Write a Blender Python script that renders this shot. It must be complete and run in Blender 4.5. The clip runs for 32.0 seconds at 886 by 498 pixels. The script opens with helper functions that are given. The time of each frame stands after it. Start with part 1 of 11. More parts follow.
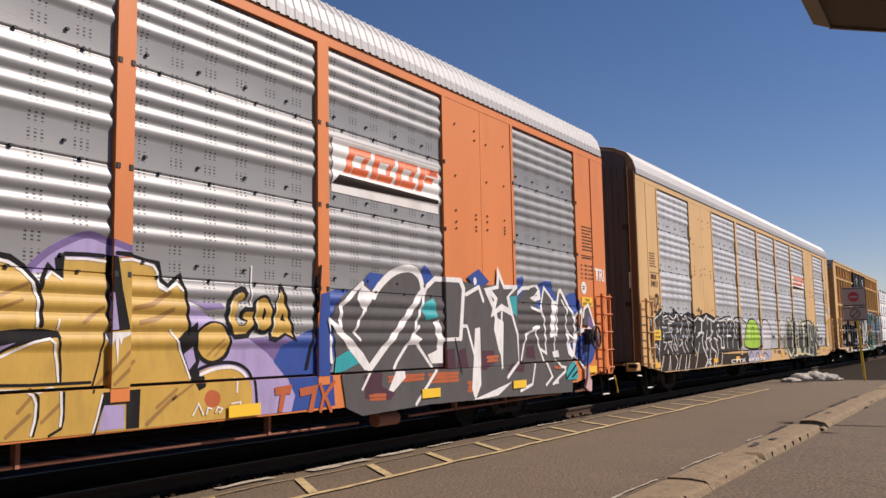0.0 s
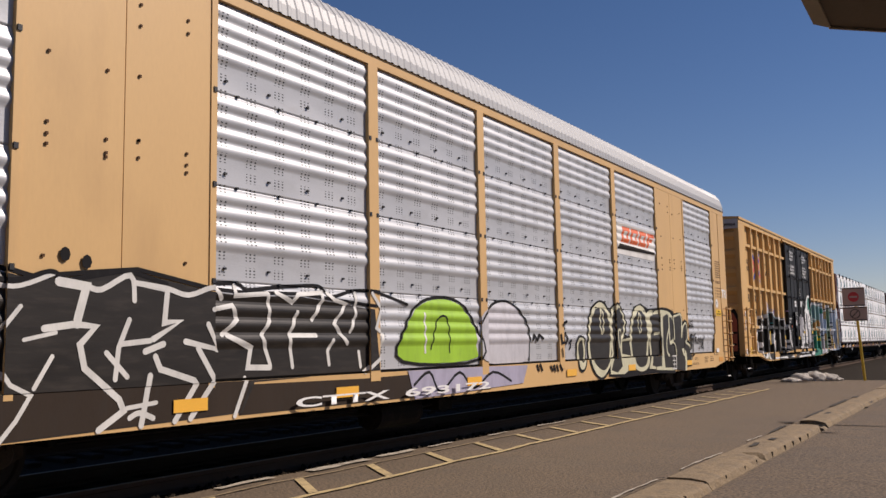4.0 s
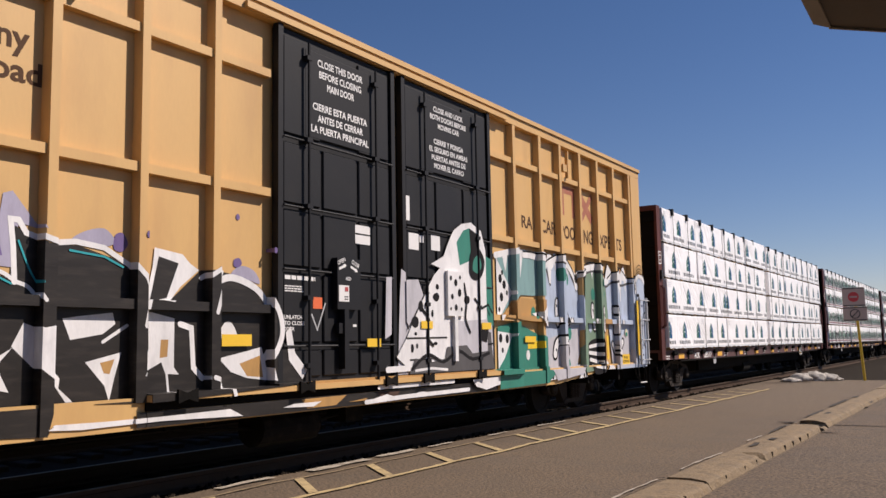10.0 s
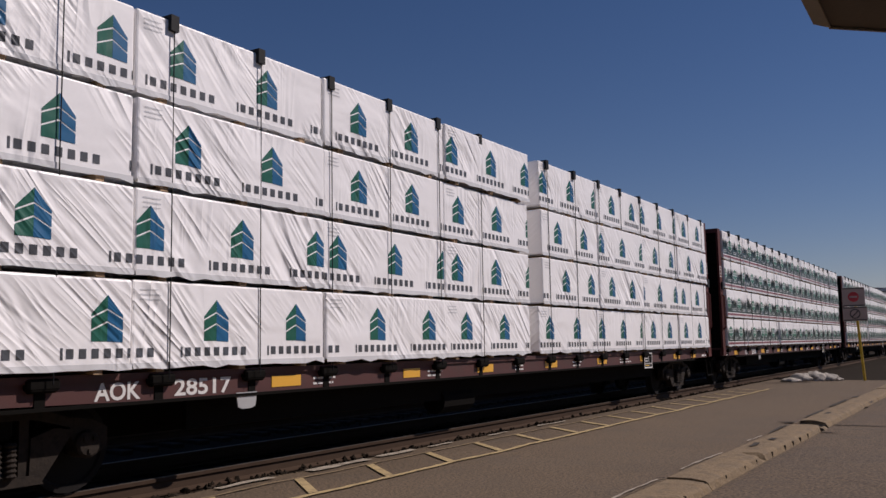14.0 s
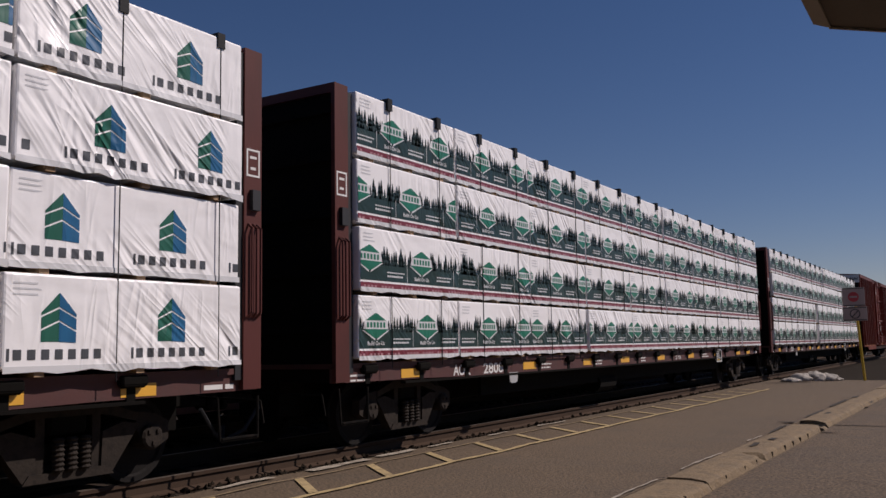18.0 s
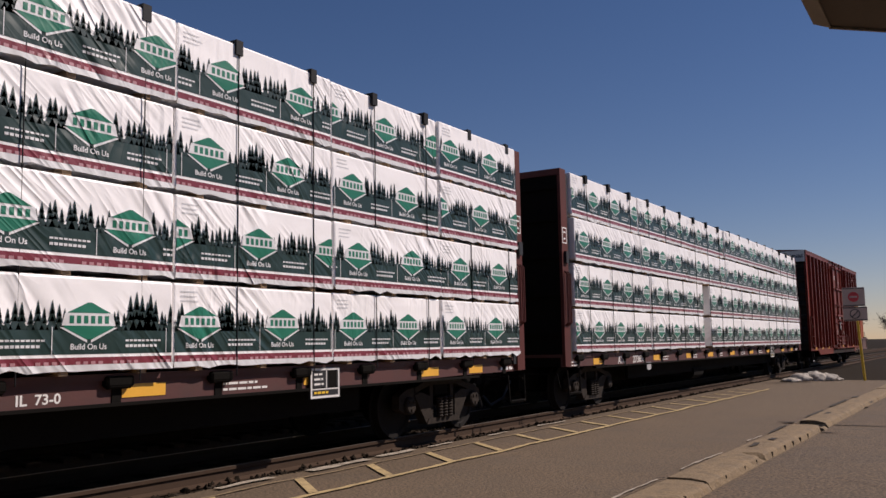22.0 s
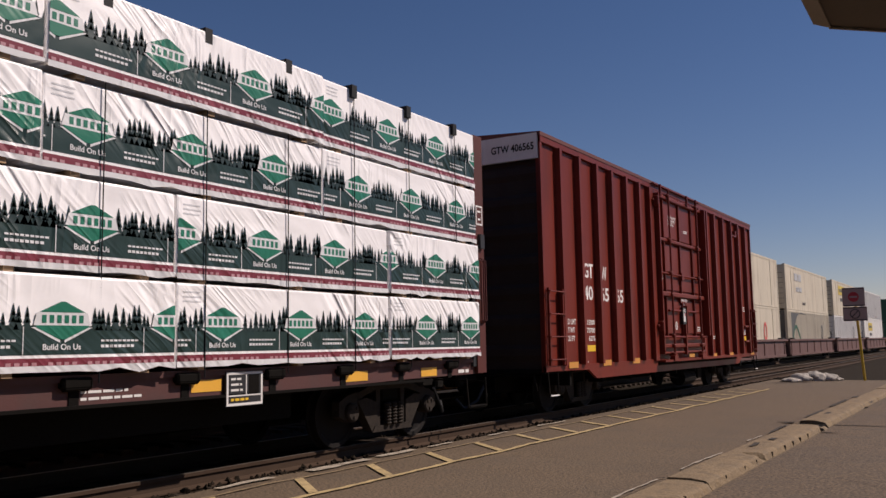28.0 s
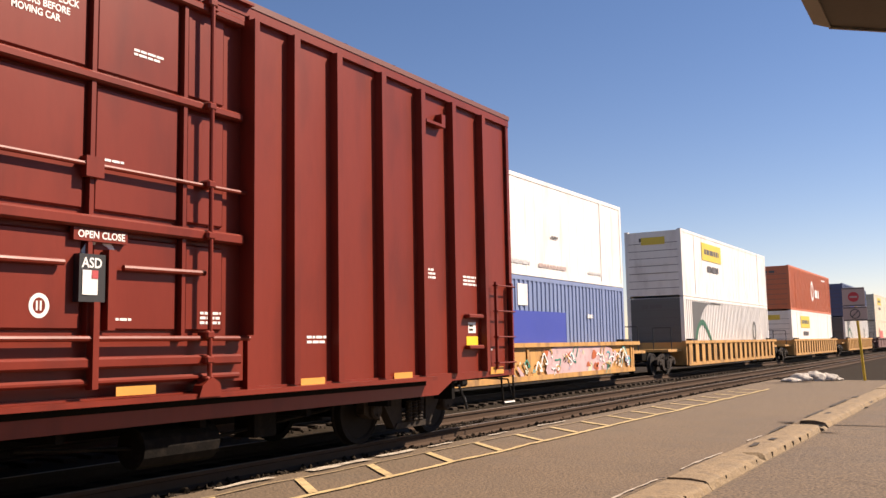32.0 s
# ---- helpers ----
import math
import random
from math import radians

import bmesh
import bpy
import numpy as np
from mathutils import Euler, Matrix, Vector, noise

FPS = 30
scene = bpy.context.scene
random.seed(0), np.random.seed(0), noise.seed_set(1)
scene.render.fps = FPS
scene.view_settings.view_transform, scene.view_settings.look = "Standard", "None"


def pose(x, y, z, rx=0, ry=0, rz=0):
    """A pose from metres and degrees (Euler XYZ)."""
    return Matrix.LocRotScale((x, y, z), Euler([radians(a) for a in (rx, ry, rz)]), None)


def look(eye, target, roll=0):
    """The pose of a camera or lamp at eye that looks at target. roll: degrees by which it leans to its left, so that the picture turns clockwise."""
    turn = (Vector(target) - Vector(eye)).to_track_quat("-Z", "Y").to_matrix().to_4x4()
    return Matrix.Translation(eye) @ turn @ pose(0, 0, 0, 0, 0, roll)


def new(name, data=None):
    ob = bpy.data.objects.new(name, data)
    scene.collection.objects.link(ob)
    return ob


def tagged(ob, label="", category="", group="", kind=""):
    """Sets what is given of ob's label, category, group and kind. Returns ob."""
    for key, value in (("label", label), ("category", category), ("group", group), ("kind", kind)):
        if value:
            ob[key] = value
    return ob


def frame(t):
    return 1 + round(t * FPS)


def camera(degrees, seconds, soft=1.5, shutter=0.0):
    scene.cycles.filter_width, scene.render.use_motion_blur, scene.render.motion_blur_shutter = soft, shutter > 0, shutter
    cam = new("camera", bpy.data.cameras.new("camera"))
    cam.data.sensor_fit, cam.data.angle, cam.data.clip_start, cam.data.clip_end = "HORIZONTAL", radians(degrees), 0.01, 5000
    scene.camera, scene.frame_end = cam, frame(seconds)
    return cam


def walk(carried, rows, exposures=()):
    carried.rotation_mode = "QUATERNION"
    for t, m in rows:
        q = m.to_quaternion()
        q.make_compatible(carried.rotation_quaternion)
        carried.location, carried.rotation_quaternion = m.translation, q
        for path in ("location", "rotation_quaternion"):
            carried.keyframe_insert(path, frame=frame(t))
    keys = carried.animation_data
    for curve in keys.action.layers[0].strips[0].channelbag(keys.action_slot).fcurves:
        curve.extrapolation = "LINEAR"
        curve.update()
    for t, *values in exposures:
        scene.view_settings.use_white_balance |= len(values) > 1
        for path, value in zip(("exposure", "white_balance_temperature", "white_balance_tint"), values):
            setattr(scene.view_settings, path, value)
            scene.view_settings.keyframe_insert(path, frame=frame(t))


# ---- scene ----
# ---------------------------------------------------------------- camera
cam = camera(52.86, 32.0, soft=1.5, shutter=0.0)
EYE = (0.0, 0.0, 1.41)
walk(cam, [(0.0, pose(*EYE, 96.23, 1.05, -58.18)), (32.0, pose(*EYE, 96.23, 1.05, -58.18))],
     exposures=[(0.0, 0.26, 6600, 13), (3.0, 0.15, 6500, 12), (6.0, -0.09, 6550, 14), (7.5, 0.06, 6450, 14), (9.5, 0.2, 6450, 13), (11.0, 0.25, 6400, 13), (12.0, 0.34, 6450, 13),
                (13.0, -0.06, 6400, 15), (14.0, -0.53, 6300, 16), (17.0, -0.63, 6250, 16), (18.2, -0.48, 6350, 16), (19.0, -0.23, 6450, 16), (19.6, -0.18, 6500, 16), (26.0, -0.2, 6600, 16), (28.0, -0.17, 6700, 16), (29.0, 0.2, 6700, 13), (30.0, 0.38, 6900, 14), (31.0, 0.65, 7150, 14), (32.0, 1.03, 7500, 15)])

# ---------------------------------------------------------------- sky and sun
SUN_EL, SUN_AZ = 43.0, 42.0          # height, and turn from the cars' side towards their rear end
world = bpy.data.worlds.new("sky")
scene.world = world
world.use_nodes = True
wn = world.node_tree.nodes
sky = wn.new("ShaderNodeTexSky")
sky.sky_type = "NISHITA"
sky.sun_disc = False
sky.sun_elevation = radians(SUN_EL)
sky.sun_rotation = radians(180 - SUN_AZ)
sky.altitude = 600
sky.air_density, sky.dust_density, sky.ozone_density = 1.0, 0.0, 2.0
wn["Background"].inputs[1].default_value = 0.062
deep = wn.new("ShaderNodeHueSaturation")
deep.inputs["Saturation"].default_value = 1.2
world.node_tree.links.new(sky.outputs[0], deep.inputs["Color"])
clear = wn.new("ShaderNodeVectorMath")
clear.operation = "MULTIPLY"
clear.inputs[1].default_value = (1.06, 0.93, 1.02)
world.node_tree.links.new(deep.outputs[0], clear.inputs[0])
world.node_tree.links.new(clear.outputs[0], wn["Background"].inputs[0])
sun = new("sun", bpy.data.lights.new("sun", "SUN"))
sun.data.energy, sun.data.angle, sun.data.color = 5.0, radians(0.55), (1.0, 0.90, 0.81)
SUN_DIR = Vector((math.sin(radians(SUN_AZ)) * math.cos(radians(SUN_EL)), -math.cos(radians(SUN_AZ)) * math.cos(radians(SUN_EL)), math.sin(radians(SUN_EL))))
sun.matrix_world = look((SUN_DIR * 60)[:], (0, 0, 0))


# ---------------------------------------------------------------- materials
def surf(name, base, rough=0.6, metal=0.0, var=0.12, scale=1.3, grain=40.0, fine=0.06, bump=0.15, dirt=None, amount=0.35, stretch=(1, 1, 1), spec=0.5):
    """A painted, worn or mineral surface: broad tone changes, fine grain, relief, and dirt with a shape of its own."""
    m = bpy.data.materials.new(name)
    m.use_nodes = True
    n, l = m.node_tree.nodes, m.node_tree.links
    b = n["Principled BSDF"]
    co = n.new("ShaderNodeTexCoord")
    mp = n.new("ShaderNodeMapping")
    mp.inputs["Scale"].default_value = stretch
    l.new(co.outputs["Object"], mp.inputs[0])
    big = n.new("ShaderNodeTexNoise")
    big.inputs["Scale"].default_value, big.inputs["Detail"].default_value = scale, 5
    small = n.new("ShaderNodeTexNoise")
    small.inputs["Scale"].default_value, small.inputs["Detail"].default_value = grain, 3
    for t in (big, small):
        l.new(mp.outputs[0], t.inputs["Vector"])
    mul = n.new("ShaderNodeMath")
    mul.operation = "MULTIPLY_ADD"
    l.new(big.outputs[0], mul.inputs[0])
    mul.inputs[1].default_value, mul.inputs[2].default_value = 2 * var, 1 - var
    mu2 = n.new("ShaderNodeMath")
    mu2.operation = "MULTIPLY_ADD"
    l.new(small.outputs[0], mu2.inputs[0])
    mu2.inputs[1].default_value, mu2.inputs[2].default_value = 2 * fine, 1 - fine
    tot = n.new("ShaderNodeMath")
    tot.operation = "MULTIPLY"
    l.new(mul.outputs[0], tot.inputs[0])
    l.new(mu2.outputs[0], tot.inputs[1])
    tint = n.new("ShaderNodeVectorMath")
    tint.operation = "SCALE"
    tint.inputs[0].default_value = base
    l.new(tot.outputs[0], tint.inputs["Scale"])
    colour = tint.outputs[0]
    if dirt:
        d = n.new("ShaderNodeTexNoise")
        d.inputs["Scale"].default_value, d.inputs["Detail"].default_value = scale * 2.6, 8
        l.new(mp.outputs[0], d.inputs["Vector"])
        r = n.new("ShaderNodeMapRange")
        r.inputs["From Min"].default_value, r.inputs["From Max"].default_value = 0.5, 0.72
        r.inputs["To Max"].default_value = amount
        l.new(d.outputs[0], r.inputs[0])
        mix = n.new("ShaderNodeMix")
        mix.data_type = "RGBA"
        l.new(r.outputs[0], mix.inputs["Factor"])
        l.new(colour, mix.inputs["A"])
        mix.inputs["B"].default_value = (*dirt, 1)
        colour = mix.outputs["Result"]
    l.new(colour, b.inputs["Base Color"])
    rr = n.new("ShaderNodeMath")
    rr.operation = "MULTIPLY_ADD"
    l.new(big.outputs[0], rr.inputs[0])
    rr.inputs[1].default_value, rr.inputs[2].default_value = 0.24, rough - 0.12
    l.new(rr.outputs[0], b.inputs["Roughness"])
    b.inputs["Metallic"].default_value = metal
    b.inputs["Specular IOR Level"].default_value = spec
    bp = n.new("ShaderNodeBump")
    bp.inputs["Strength"].default_value, bp.inputs["Distance"].default_value = bump, 0.01
    l.new(small.outputs[0], bp.inputs["Height"])
    l.new(bp.outputs[0], b.inputs["Normal"])
    return m


def wrapped(name, base, rough=0.36):
    """Woven plastic sheeting, drawn tight: flat fields, and pulls where slanting creases gather."""
    m = surf(name, base, rough, 0, 0.05, 0.8, 30, 0.03, 0.05)
    n, l = m.node_tree.nodes, m.node_tree.links
    uv = n.new("ShaderNodeUVMap")
    uv.uv_map = "sheet"

    def op(kind, a, c=0.0):
        q = n.new("ShaderNodeMath")
        q.operation = kind
        for i, v in enumerate((a, c)):
            if isinstance(v, (int, float)):
                q.inputs[i].default_value = v
            else:
                l.new(v, q.inputs[i])
        return q.outputs[0]

    def cloth(turn, stretch, scale, detail=1.5, warp=0.4):
        mp = n.new("ShaderNodeMapping")
        mp.vector_type = "TEXTURE"
        mp.inputs["Rotation"].default_value = (0, 0, radians(turn))
        mp.inputs["Scale"].default_value = (*stretch, 1)
        l.new(uv.outputs[0], mp.inputs[0])
        t = n.new("ShaderNodeTexNoise")
        t.inputs["Scale"].default_value, t.inputs["Detail"].default_value, t.inputs["Distortion"].default_value = scale, detail, warp
        l.new(mp.outputs[0], t.inputs["Vector"])
        return t.outputs[0]

    def gate(noise_value, low, high):
        r = n.new("ShaderNodeMapRange")
        r.inputs["From Min"].default_value, r.inputs["From Max"].default_value = low, high
        l.new(noise_value, r.inputs[0])
        return r.outputs[0]

    slant = op("ABSOLUTE", op("SUBTRACT", cloth(-50, (2.6, 0.36), 1.4, 2.0, 0.5), 0.5))
    fine = op("ABSOLUTE", op("SUBTRACT", cloth(-40, (2.0, 0.16), 1.5, 1.0, 0.2), 0.5))
    hang = op("ABSOLUTE", op("SUBTRACT", cloth(86, (1.6, 0.3), 1.5), 0.5))
    folds = op("ADD", op("MULTIPLY", slant, gate(cloth(0, (1, 1), 0.7, 1, 0), 0.48, 0.66)), op("MULTIPLY", op("MULTIPLY", fine, 0.35), gate(cloth(20, (1, 1), 0.9, 1, 0), 0.5, 0.66)))
    folds = op("ADD", folds, op("MULTIPLY", op("MULTIPLY", hang, 0.5), gate(cloth(50, (1, 1), 0.8, 1, 0), 0.46, 0.68)))
    height = op("ADD", op("MULTIPLY", folds, -1.0), op("MULTIPLY", cloth(0, (1.3, 0.7), 1.3, 2), 0.22))
    bp = n.new("ShaderNodeBump")
    bp.inputs["Strength"].default_value, bp.inputs["Distance"].default_value = 1.0, 0.15
    l.new(height, bp.inputs["Height"])
    l.new(bp.outputs[0], n["Principled BSDF"].inputs["Normal"])
    return m


def perforated(name, base):
    """Weathered galvanised sheet with columns of small punched holes."""
    m = surf(name, base, 0.5, 0.3, 0.16, 0.7, 25, 0.05, 0.1, (0.3, 0.29, 0.28), 0.3, (1, 1, 2.5))
    n, l = m.node_tree.nodes, m.node_tree.links
    b = n["Principled BSDF"]
    co = n.new("ShaderNodeTexCoord")
    sp = n.new("ShaderNodeSeparateXYZ")
    l.new(co.outputs["Object"], sp.inputs[0])

    def op(kind, a, c):
        q = n.new("ShaderNodeMath")
        q.operation = kind
        for i, v in enumerate((a, c)):
            if isinstance(v, (int, float)):
                q.inputs[i].default_value = v
            else:
                l.new(v, q.inputs[i])
        return q.outputs[0]

    def near(axis, step, half):
        return op("LESS_THAN", op("ABSOLUTE", op("SUBTRACT", op("FRACT", op("DIVIDE", axis, step), 0), 0.5), 0), half / step)

    cols = op("MULTIPLY", near(sp.outputs[0], 0.062, 0.013), near(op("ADD", sp.outputs[0], 0.1), 0.43, 0.085))
    rows = op("MULTIPLY", near(sp.outputs[2], 0.034, 0.008), near(op("ADD", sp.outputs[2], 0.02), 0.165, 0.05))
    hole = op("MULTIPLY", cols, rows)
    old = b.inputs["Base Color"].links[0].from_socket
    mix = n.new("ShaderNodeMix")
    mix.data_type = "RGBA"
    l.new(hole, mix.inputs["Factor"])
    l.new(old, mix.inputs["A"])
    mix.inputs["B"].default_value = (0.05, 0.05, 0.05, 1)
    l.new(mix.outputs["Result"], b.inputs["Base Color"])
    return m


M = {}
M["asphalt"] = surf("asphalt", (0.118, 0.081, 0.047), 0.92, 0, 0.2, 0.45, 34, 1.5, 0.9, (0.088, 0.066, 0.044), 0.4)
M["asphalt_old"] = surf("asphalt_old", (0.108, 0.074, 0.044), 0.92, 0, 0.24, 0.6, 30, 1.5, 1.0, (0.08, 0.06, 0.041), 0.5)
M["concrete"] = surf("concrete", (0.21, 0.148, 0.082), 0.92, 0, 0.3, 2.4, 38, 0.6, 0.9, (0.115, 0.083, 0.052), 0.75)
M["ballast"] = surf("ballast", (0.026, 0.02, 0.014), 0.95, 0, 0.3, 2.0, 22, 0.6, 1.0, (0.038, 0.03, 0.024), 0.6, spec=0.05)
M["dirt"] = surf("dirt", (0.045, 0.034, 0.024), 0.95, 0, 0.25, 0.3, 20, 0.35, 0.8, (0.03, 0.023, 0.017), 0.6)
M["yellow_line"] = surf("yellow_line", (0.44, 0.325, 0.155), 0.9, 0, 0.2, 2.0, 30, 0.5, 0.4, (0.18, 0.127, 0.072), 0.66)
M["yellow_worn"] = surf("yellow_worn", (0.26, 0.186, 0.098), 0.9, 0, 0.25, 2.0, 30, 0.5, 0.4, (0.13, 0.09, 0.053), 0.85)
M["white_line"] = surf("white_line", (0.42, 0.36, 0.28), 0.9, 0, 0.25, 3, 60, 0.4, 0.3, (0.16, 0.12, 0.085), 0.9)
M["rail_steel"] = surf("rail_steel", (0.07, 0.046, 0.032), 0.8, 0.1, 0.2, 3, 60, 0.2, 0.2, spec=0.08)
M["rail_top"] = surf("rail_top", (0.16, 0.125, 0.1), 0.6, 0.5, 0.1, 3, 60, 0.1, 0.05)
M["tie_wood"] = surf("tie_wood", (0.045, 0.034, 0.026), 0.9, 0, 0.3, 2, 30, 0.3, 0.6, None, 0, (1, 6, 1), spec=0.08)
M["orange"] = surf("orange", (0.62, 0.19, 0.045), 0.55, 0, 0.08, 0.8, 35, 0.04, 0.06, (0.36, 0.12, 0.04), 0.3, (1, 1, 0.3))
M["tan"] = surf("tan", (0.585, 0.365, 0.15), 0.55, 0, 0.07, 0.8, 35, 0.04, 0.06, (0.36, 0.21, 0.09), 0.28, (1, 1, 0.3))
M["tan_box"] = surf("tan_box", (0.6, 0.365, 0.132), 0.55, 0, 0.07, 0.8, 35, 0.04, 0.06, (0.38, 0.2, 0.08), 0.3, (1, 1, 0.3))
M["panel"] = perforated("panel", (0.5, 0.5, 0.51))
M["panel_old"] = perforated("panel_old", (0.27, 0.267, 0.265))
M["roof"] = surf("roof", (0.38, 0.375, 0.37), 0.55, 0.2, 0.1, 0.8, 30, 0.05, 0.05)
# end-wall brown, taken near black to hold the shade of the ends
M["end_shade"] = surf("end_shade", (0.022, 0.011, 0.008), 0.85, 0, 0.25, 1, 30, 0.1, 0.2, (0.03, 0.02, 0.016), 0.6, (1, 1, 0.3))
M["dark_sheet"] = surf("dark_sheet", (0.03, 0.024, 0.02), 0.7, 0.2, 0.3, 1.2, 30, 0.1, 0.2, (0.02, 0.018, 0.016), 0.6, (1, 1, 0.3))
M["black"] = surf("black", (0.012, 0.012, 0.014), 0.6, 0, 0.2, 1, 30, 0.1, 0.1)
M["door_black"] = surf("door_black", (0.0095, 0.0092, 0.0105), 0.6, 0, 0.2, 1, 30, 0.1, 0.08, (0.025, 0.022, 0.02), 0.25, spec=0.25)
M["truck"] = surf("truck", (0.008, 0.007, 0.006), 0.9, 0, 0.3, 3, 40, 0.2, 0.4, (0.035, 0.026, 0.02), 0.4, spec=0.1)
M["cast"] = surf("cast", (0.03, 0.023, 0.018), 0.85, 0, 0.4, 5, 40, 0.25, 0.4, (0.015, 0.012, 0.01), 0.85, spec=0.2)
M["wheel"] = surf("wheel", (0.014, 0.012, 0.011), 0.85, 0, 0.2, 3, 40, 0.2, 0.2, spec=0.2)
M["tread"] = surf("tread", (0.3, 0.28, 0.27), 0.35, 1.0, 0.1, 3, 40, 0.1, 0.05)
# near-black for undersides, recesses and gaps: their shade put into the colour
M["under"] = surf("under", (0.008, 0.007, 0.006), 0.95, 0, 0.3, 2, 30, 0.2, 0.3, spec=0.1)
M["red_brown"] = surf("red_brown", (0.158, 0.0205, 0.0105), 0.42, 0, 0.2, 0.9, 14, 0.1, 0.12, (0.078, 0.012, 0.008), 0.55, (1, 1, 0.3), spec=0.25)
M["rb_roof"] = surf("rb_roof", (0.11, 0.022, 0.014), 0.6, 0.0, 0.1, 0.8, 30, 0.05, 0.05)
M["maroon"] = surf("maroon", (0.1, 0.028, 0.023), 0.6, 0, 0.15, 0.8, 30, 0.06, 0.08, (0.045, 0.02, 0.017), 0.45, (1, 1, 0.3), spec=0.25)
M["maroon_sill"] = surf("maroon_sill", (0.085, 0.028, 0.024), 0.65, 0, 0.2, 1.2, 30, 0.08, 0.1, (0.06, 0.035, 0.03), 0.5)
M["letter_white"] = surf("letter_white", (0.74, 0.72, 0.69), 0.6, 0, 0.08, 2, 40, 0.06, 0.02)
M["letter_black"] = surf("letter_black", (0.018, 0.012, 0.009), 0.75, 0, 0.2, 2, 40, 0.1, 0.02, spec=0.2)
M["letter_brown"] = surf("letter_brown", (0.085, 0.042, 0.02), 0.75, 0, 0.2, 2, 40, 0.1, 0.02, spec=0.2)
M["sticker_yellow"] = surf("sticker_yellow", (0.8, 0.5, 0.03), 0.45, 0, 0.06, 3, 40, 0.05, 0.02)
M["reflector"] = surf("reflector", (0.8, 0.42, 0.05), 0.4, 0, 0.1, 3, 60, 0.08, 0.02)
M["reflector_old"] = surf("reflector_old", (0.6, 0.27, 0.05), 0.5, 0, 0.15, 3, 60, 0.1, 0.02)
M["wrap_white"] = wrapped("wrap_white", (0.95, 0.93, 0.92))
M["wrap_green"] = wrapped("wrap_green", (0.013, 0.036, 0.031))
M["wrap_tree"] = wrapped("wrap_tree", (0.016, 0.034, 0.031))
M["wrap_logo"] = wrapped("wrap_logo", (0.01, 0.16, 0.095))
M["wrap_red"] = wrapped("wrap_red", (0.2, 0.03, 0.045))
M["wrap_pale"] = wrapped("wrap_pale", (0.7, 0.7, 0.7))
M["wrap_teal"] = wrapped("wrap_teal", (0.015, 0.115, 0.075))
M["wrap_blue"] = wrapped("wrap_blue", (0.014, 0.115, 0.25))
M["rust_rod"] = surf("rust_rod", (0.3, 0.12, 0.07), 0.8, 0, 0.25, 4, 40, 0.15, 0.2)
M["end_red"] = surf("end_red", (0.36, 0.09, 0.05), 0.8, 0, 0.3, 3, 30, 0.2, 0.1)
# oily ballast tone, blackened further to hold the shade under the train
M["shade_bed"] = surf("shade_bed", (0.011, 0.009, 0.007), 0.95, 0, 0.35, 2.0, 22, 0.6, 1.0, (0.02, 0.016, 0.012), 0.5, spec=0.08)
# the tan paint again, darkened to hold the shade on the car ends
M["shaded_tan"] = surf("shaded_tan", (0.31, 0.19, 0.098), 0.75, 0, 0.2, 1.2, 30, 0.1, 0.1, (0.22, 0.13, 0.075), 0.6, (1, 1, 0.3))
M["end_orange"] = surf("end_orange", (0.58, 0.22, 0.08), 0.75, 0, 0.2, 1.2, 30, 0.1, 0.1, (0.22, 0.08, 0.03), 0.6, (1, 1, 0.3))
M["end_grey"] = surf("end_grey", (0.1, 0.092, 0.085), 0.6, 0.2, 0.3, 1.6, 30, 0.12, 0.1, (0.05, 0.045, 0.045), 0.7, (3, 3, 0.15))
# corner-post brown: paint with the shade of the ends mixed in
M["shaded_brown"] = surf("shaded_brown", (0.15, 0.07, 0.026), 0.7, 0, 0.2, 1.2, 30, 0.1, 0.1, (0.08, 0.04, 0.018), 0.6, (1, 1, 0.3))
M["wrap_tally"] = wrapped("wrap_tally", (0.66, 0.66, 0.67))
M["wrap_grey"] = wrapped("wrap_grey", (0.075, 0.078, 0.085))
M["wrap_pink"] = wrapped("wrap_pink", (0.46, 0.24, 0.26))
M["strap"] = surf("strap", (0.014, 0.014, 0.015), 0.6, spec=0.2)
M["lumber"] = surf("lumber", (0.42, 0.28, 0.16), 0.8, 0, 0.2, 4, 30, 0.15, 0.2, None, 0, (1, 8, 8))
M["pole_yellow"] = surf("pole_yellow", (0.55, 0.36, 0.02), 0.5, 0, 0.12, 4, 40, 0.08, 0.05)
M["sign_face"] = surf("sign_face", (0.4, 0.31, 0.28), 0.5, 0, 0.08, 3, 40, 0.05, 0.02)
M["sign_red"] = surf("sign_red", (0.45, 0.03, 0.04), 0.5)
M["sign_dark"] = surf("sign_dark", (0.08, 0.07, 0.07), 0.5)
M["sack"] = surf("sack", (0.42, 0.38, 0.33), 0.9, 0, 0.3, 4.0, 60, 0.2, 0.5, (0.15, 0.12, 0.09), 0.7)
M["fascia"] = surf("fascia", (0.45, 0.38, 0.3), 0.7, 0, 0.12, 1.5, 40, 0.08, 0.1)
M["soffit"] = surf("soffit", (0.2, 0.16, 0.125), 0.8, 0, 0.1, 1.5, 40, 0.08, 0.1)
M["roofing"] = surf("roofing", (0.12, 0.1, 0.09), 0.9, 0, 0.15, 2, 40, 0.2, 0.3)
M["well_yellow"] = surf("well_yellow", (0.46, 0.24, 0.07), 0.7, 0, 0.22, 1, 30, 0.1, 0.1, (0.12, 0.065, 0.035), 0.75, (1, 1, 0.4))
M["well_pink"] = surf("well_pink", (0.52, 0.34, 0.34), 0.65, 0, 0.25, 2, 30, 0.1, 0.1, (0.2, 0.16, 0.16), 0.5)
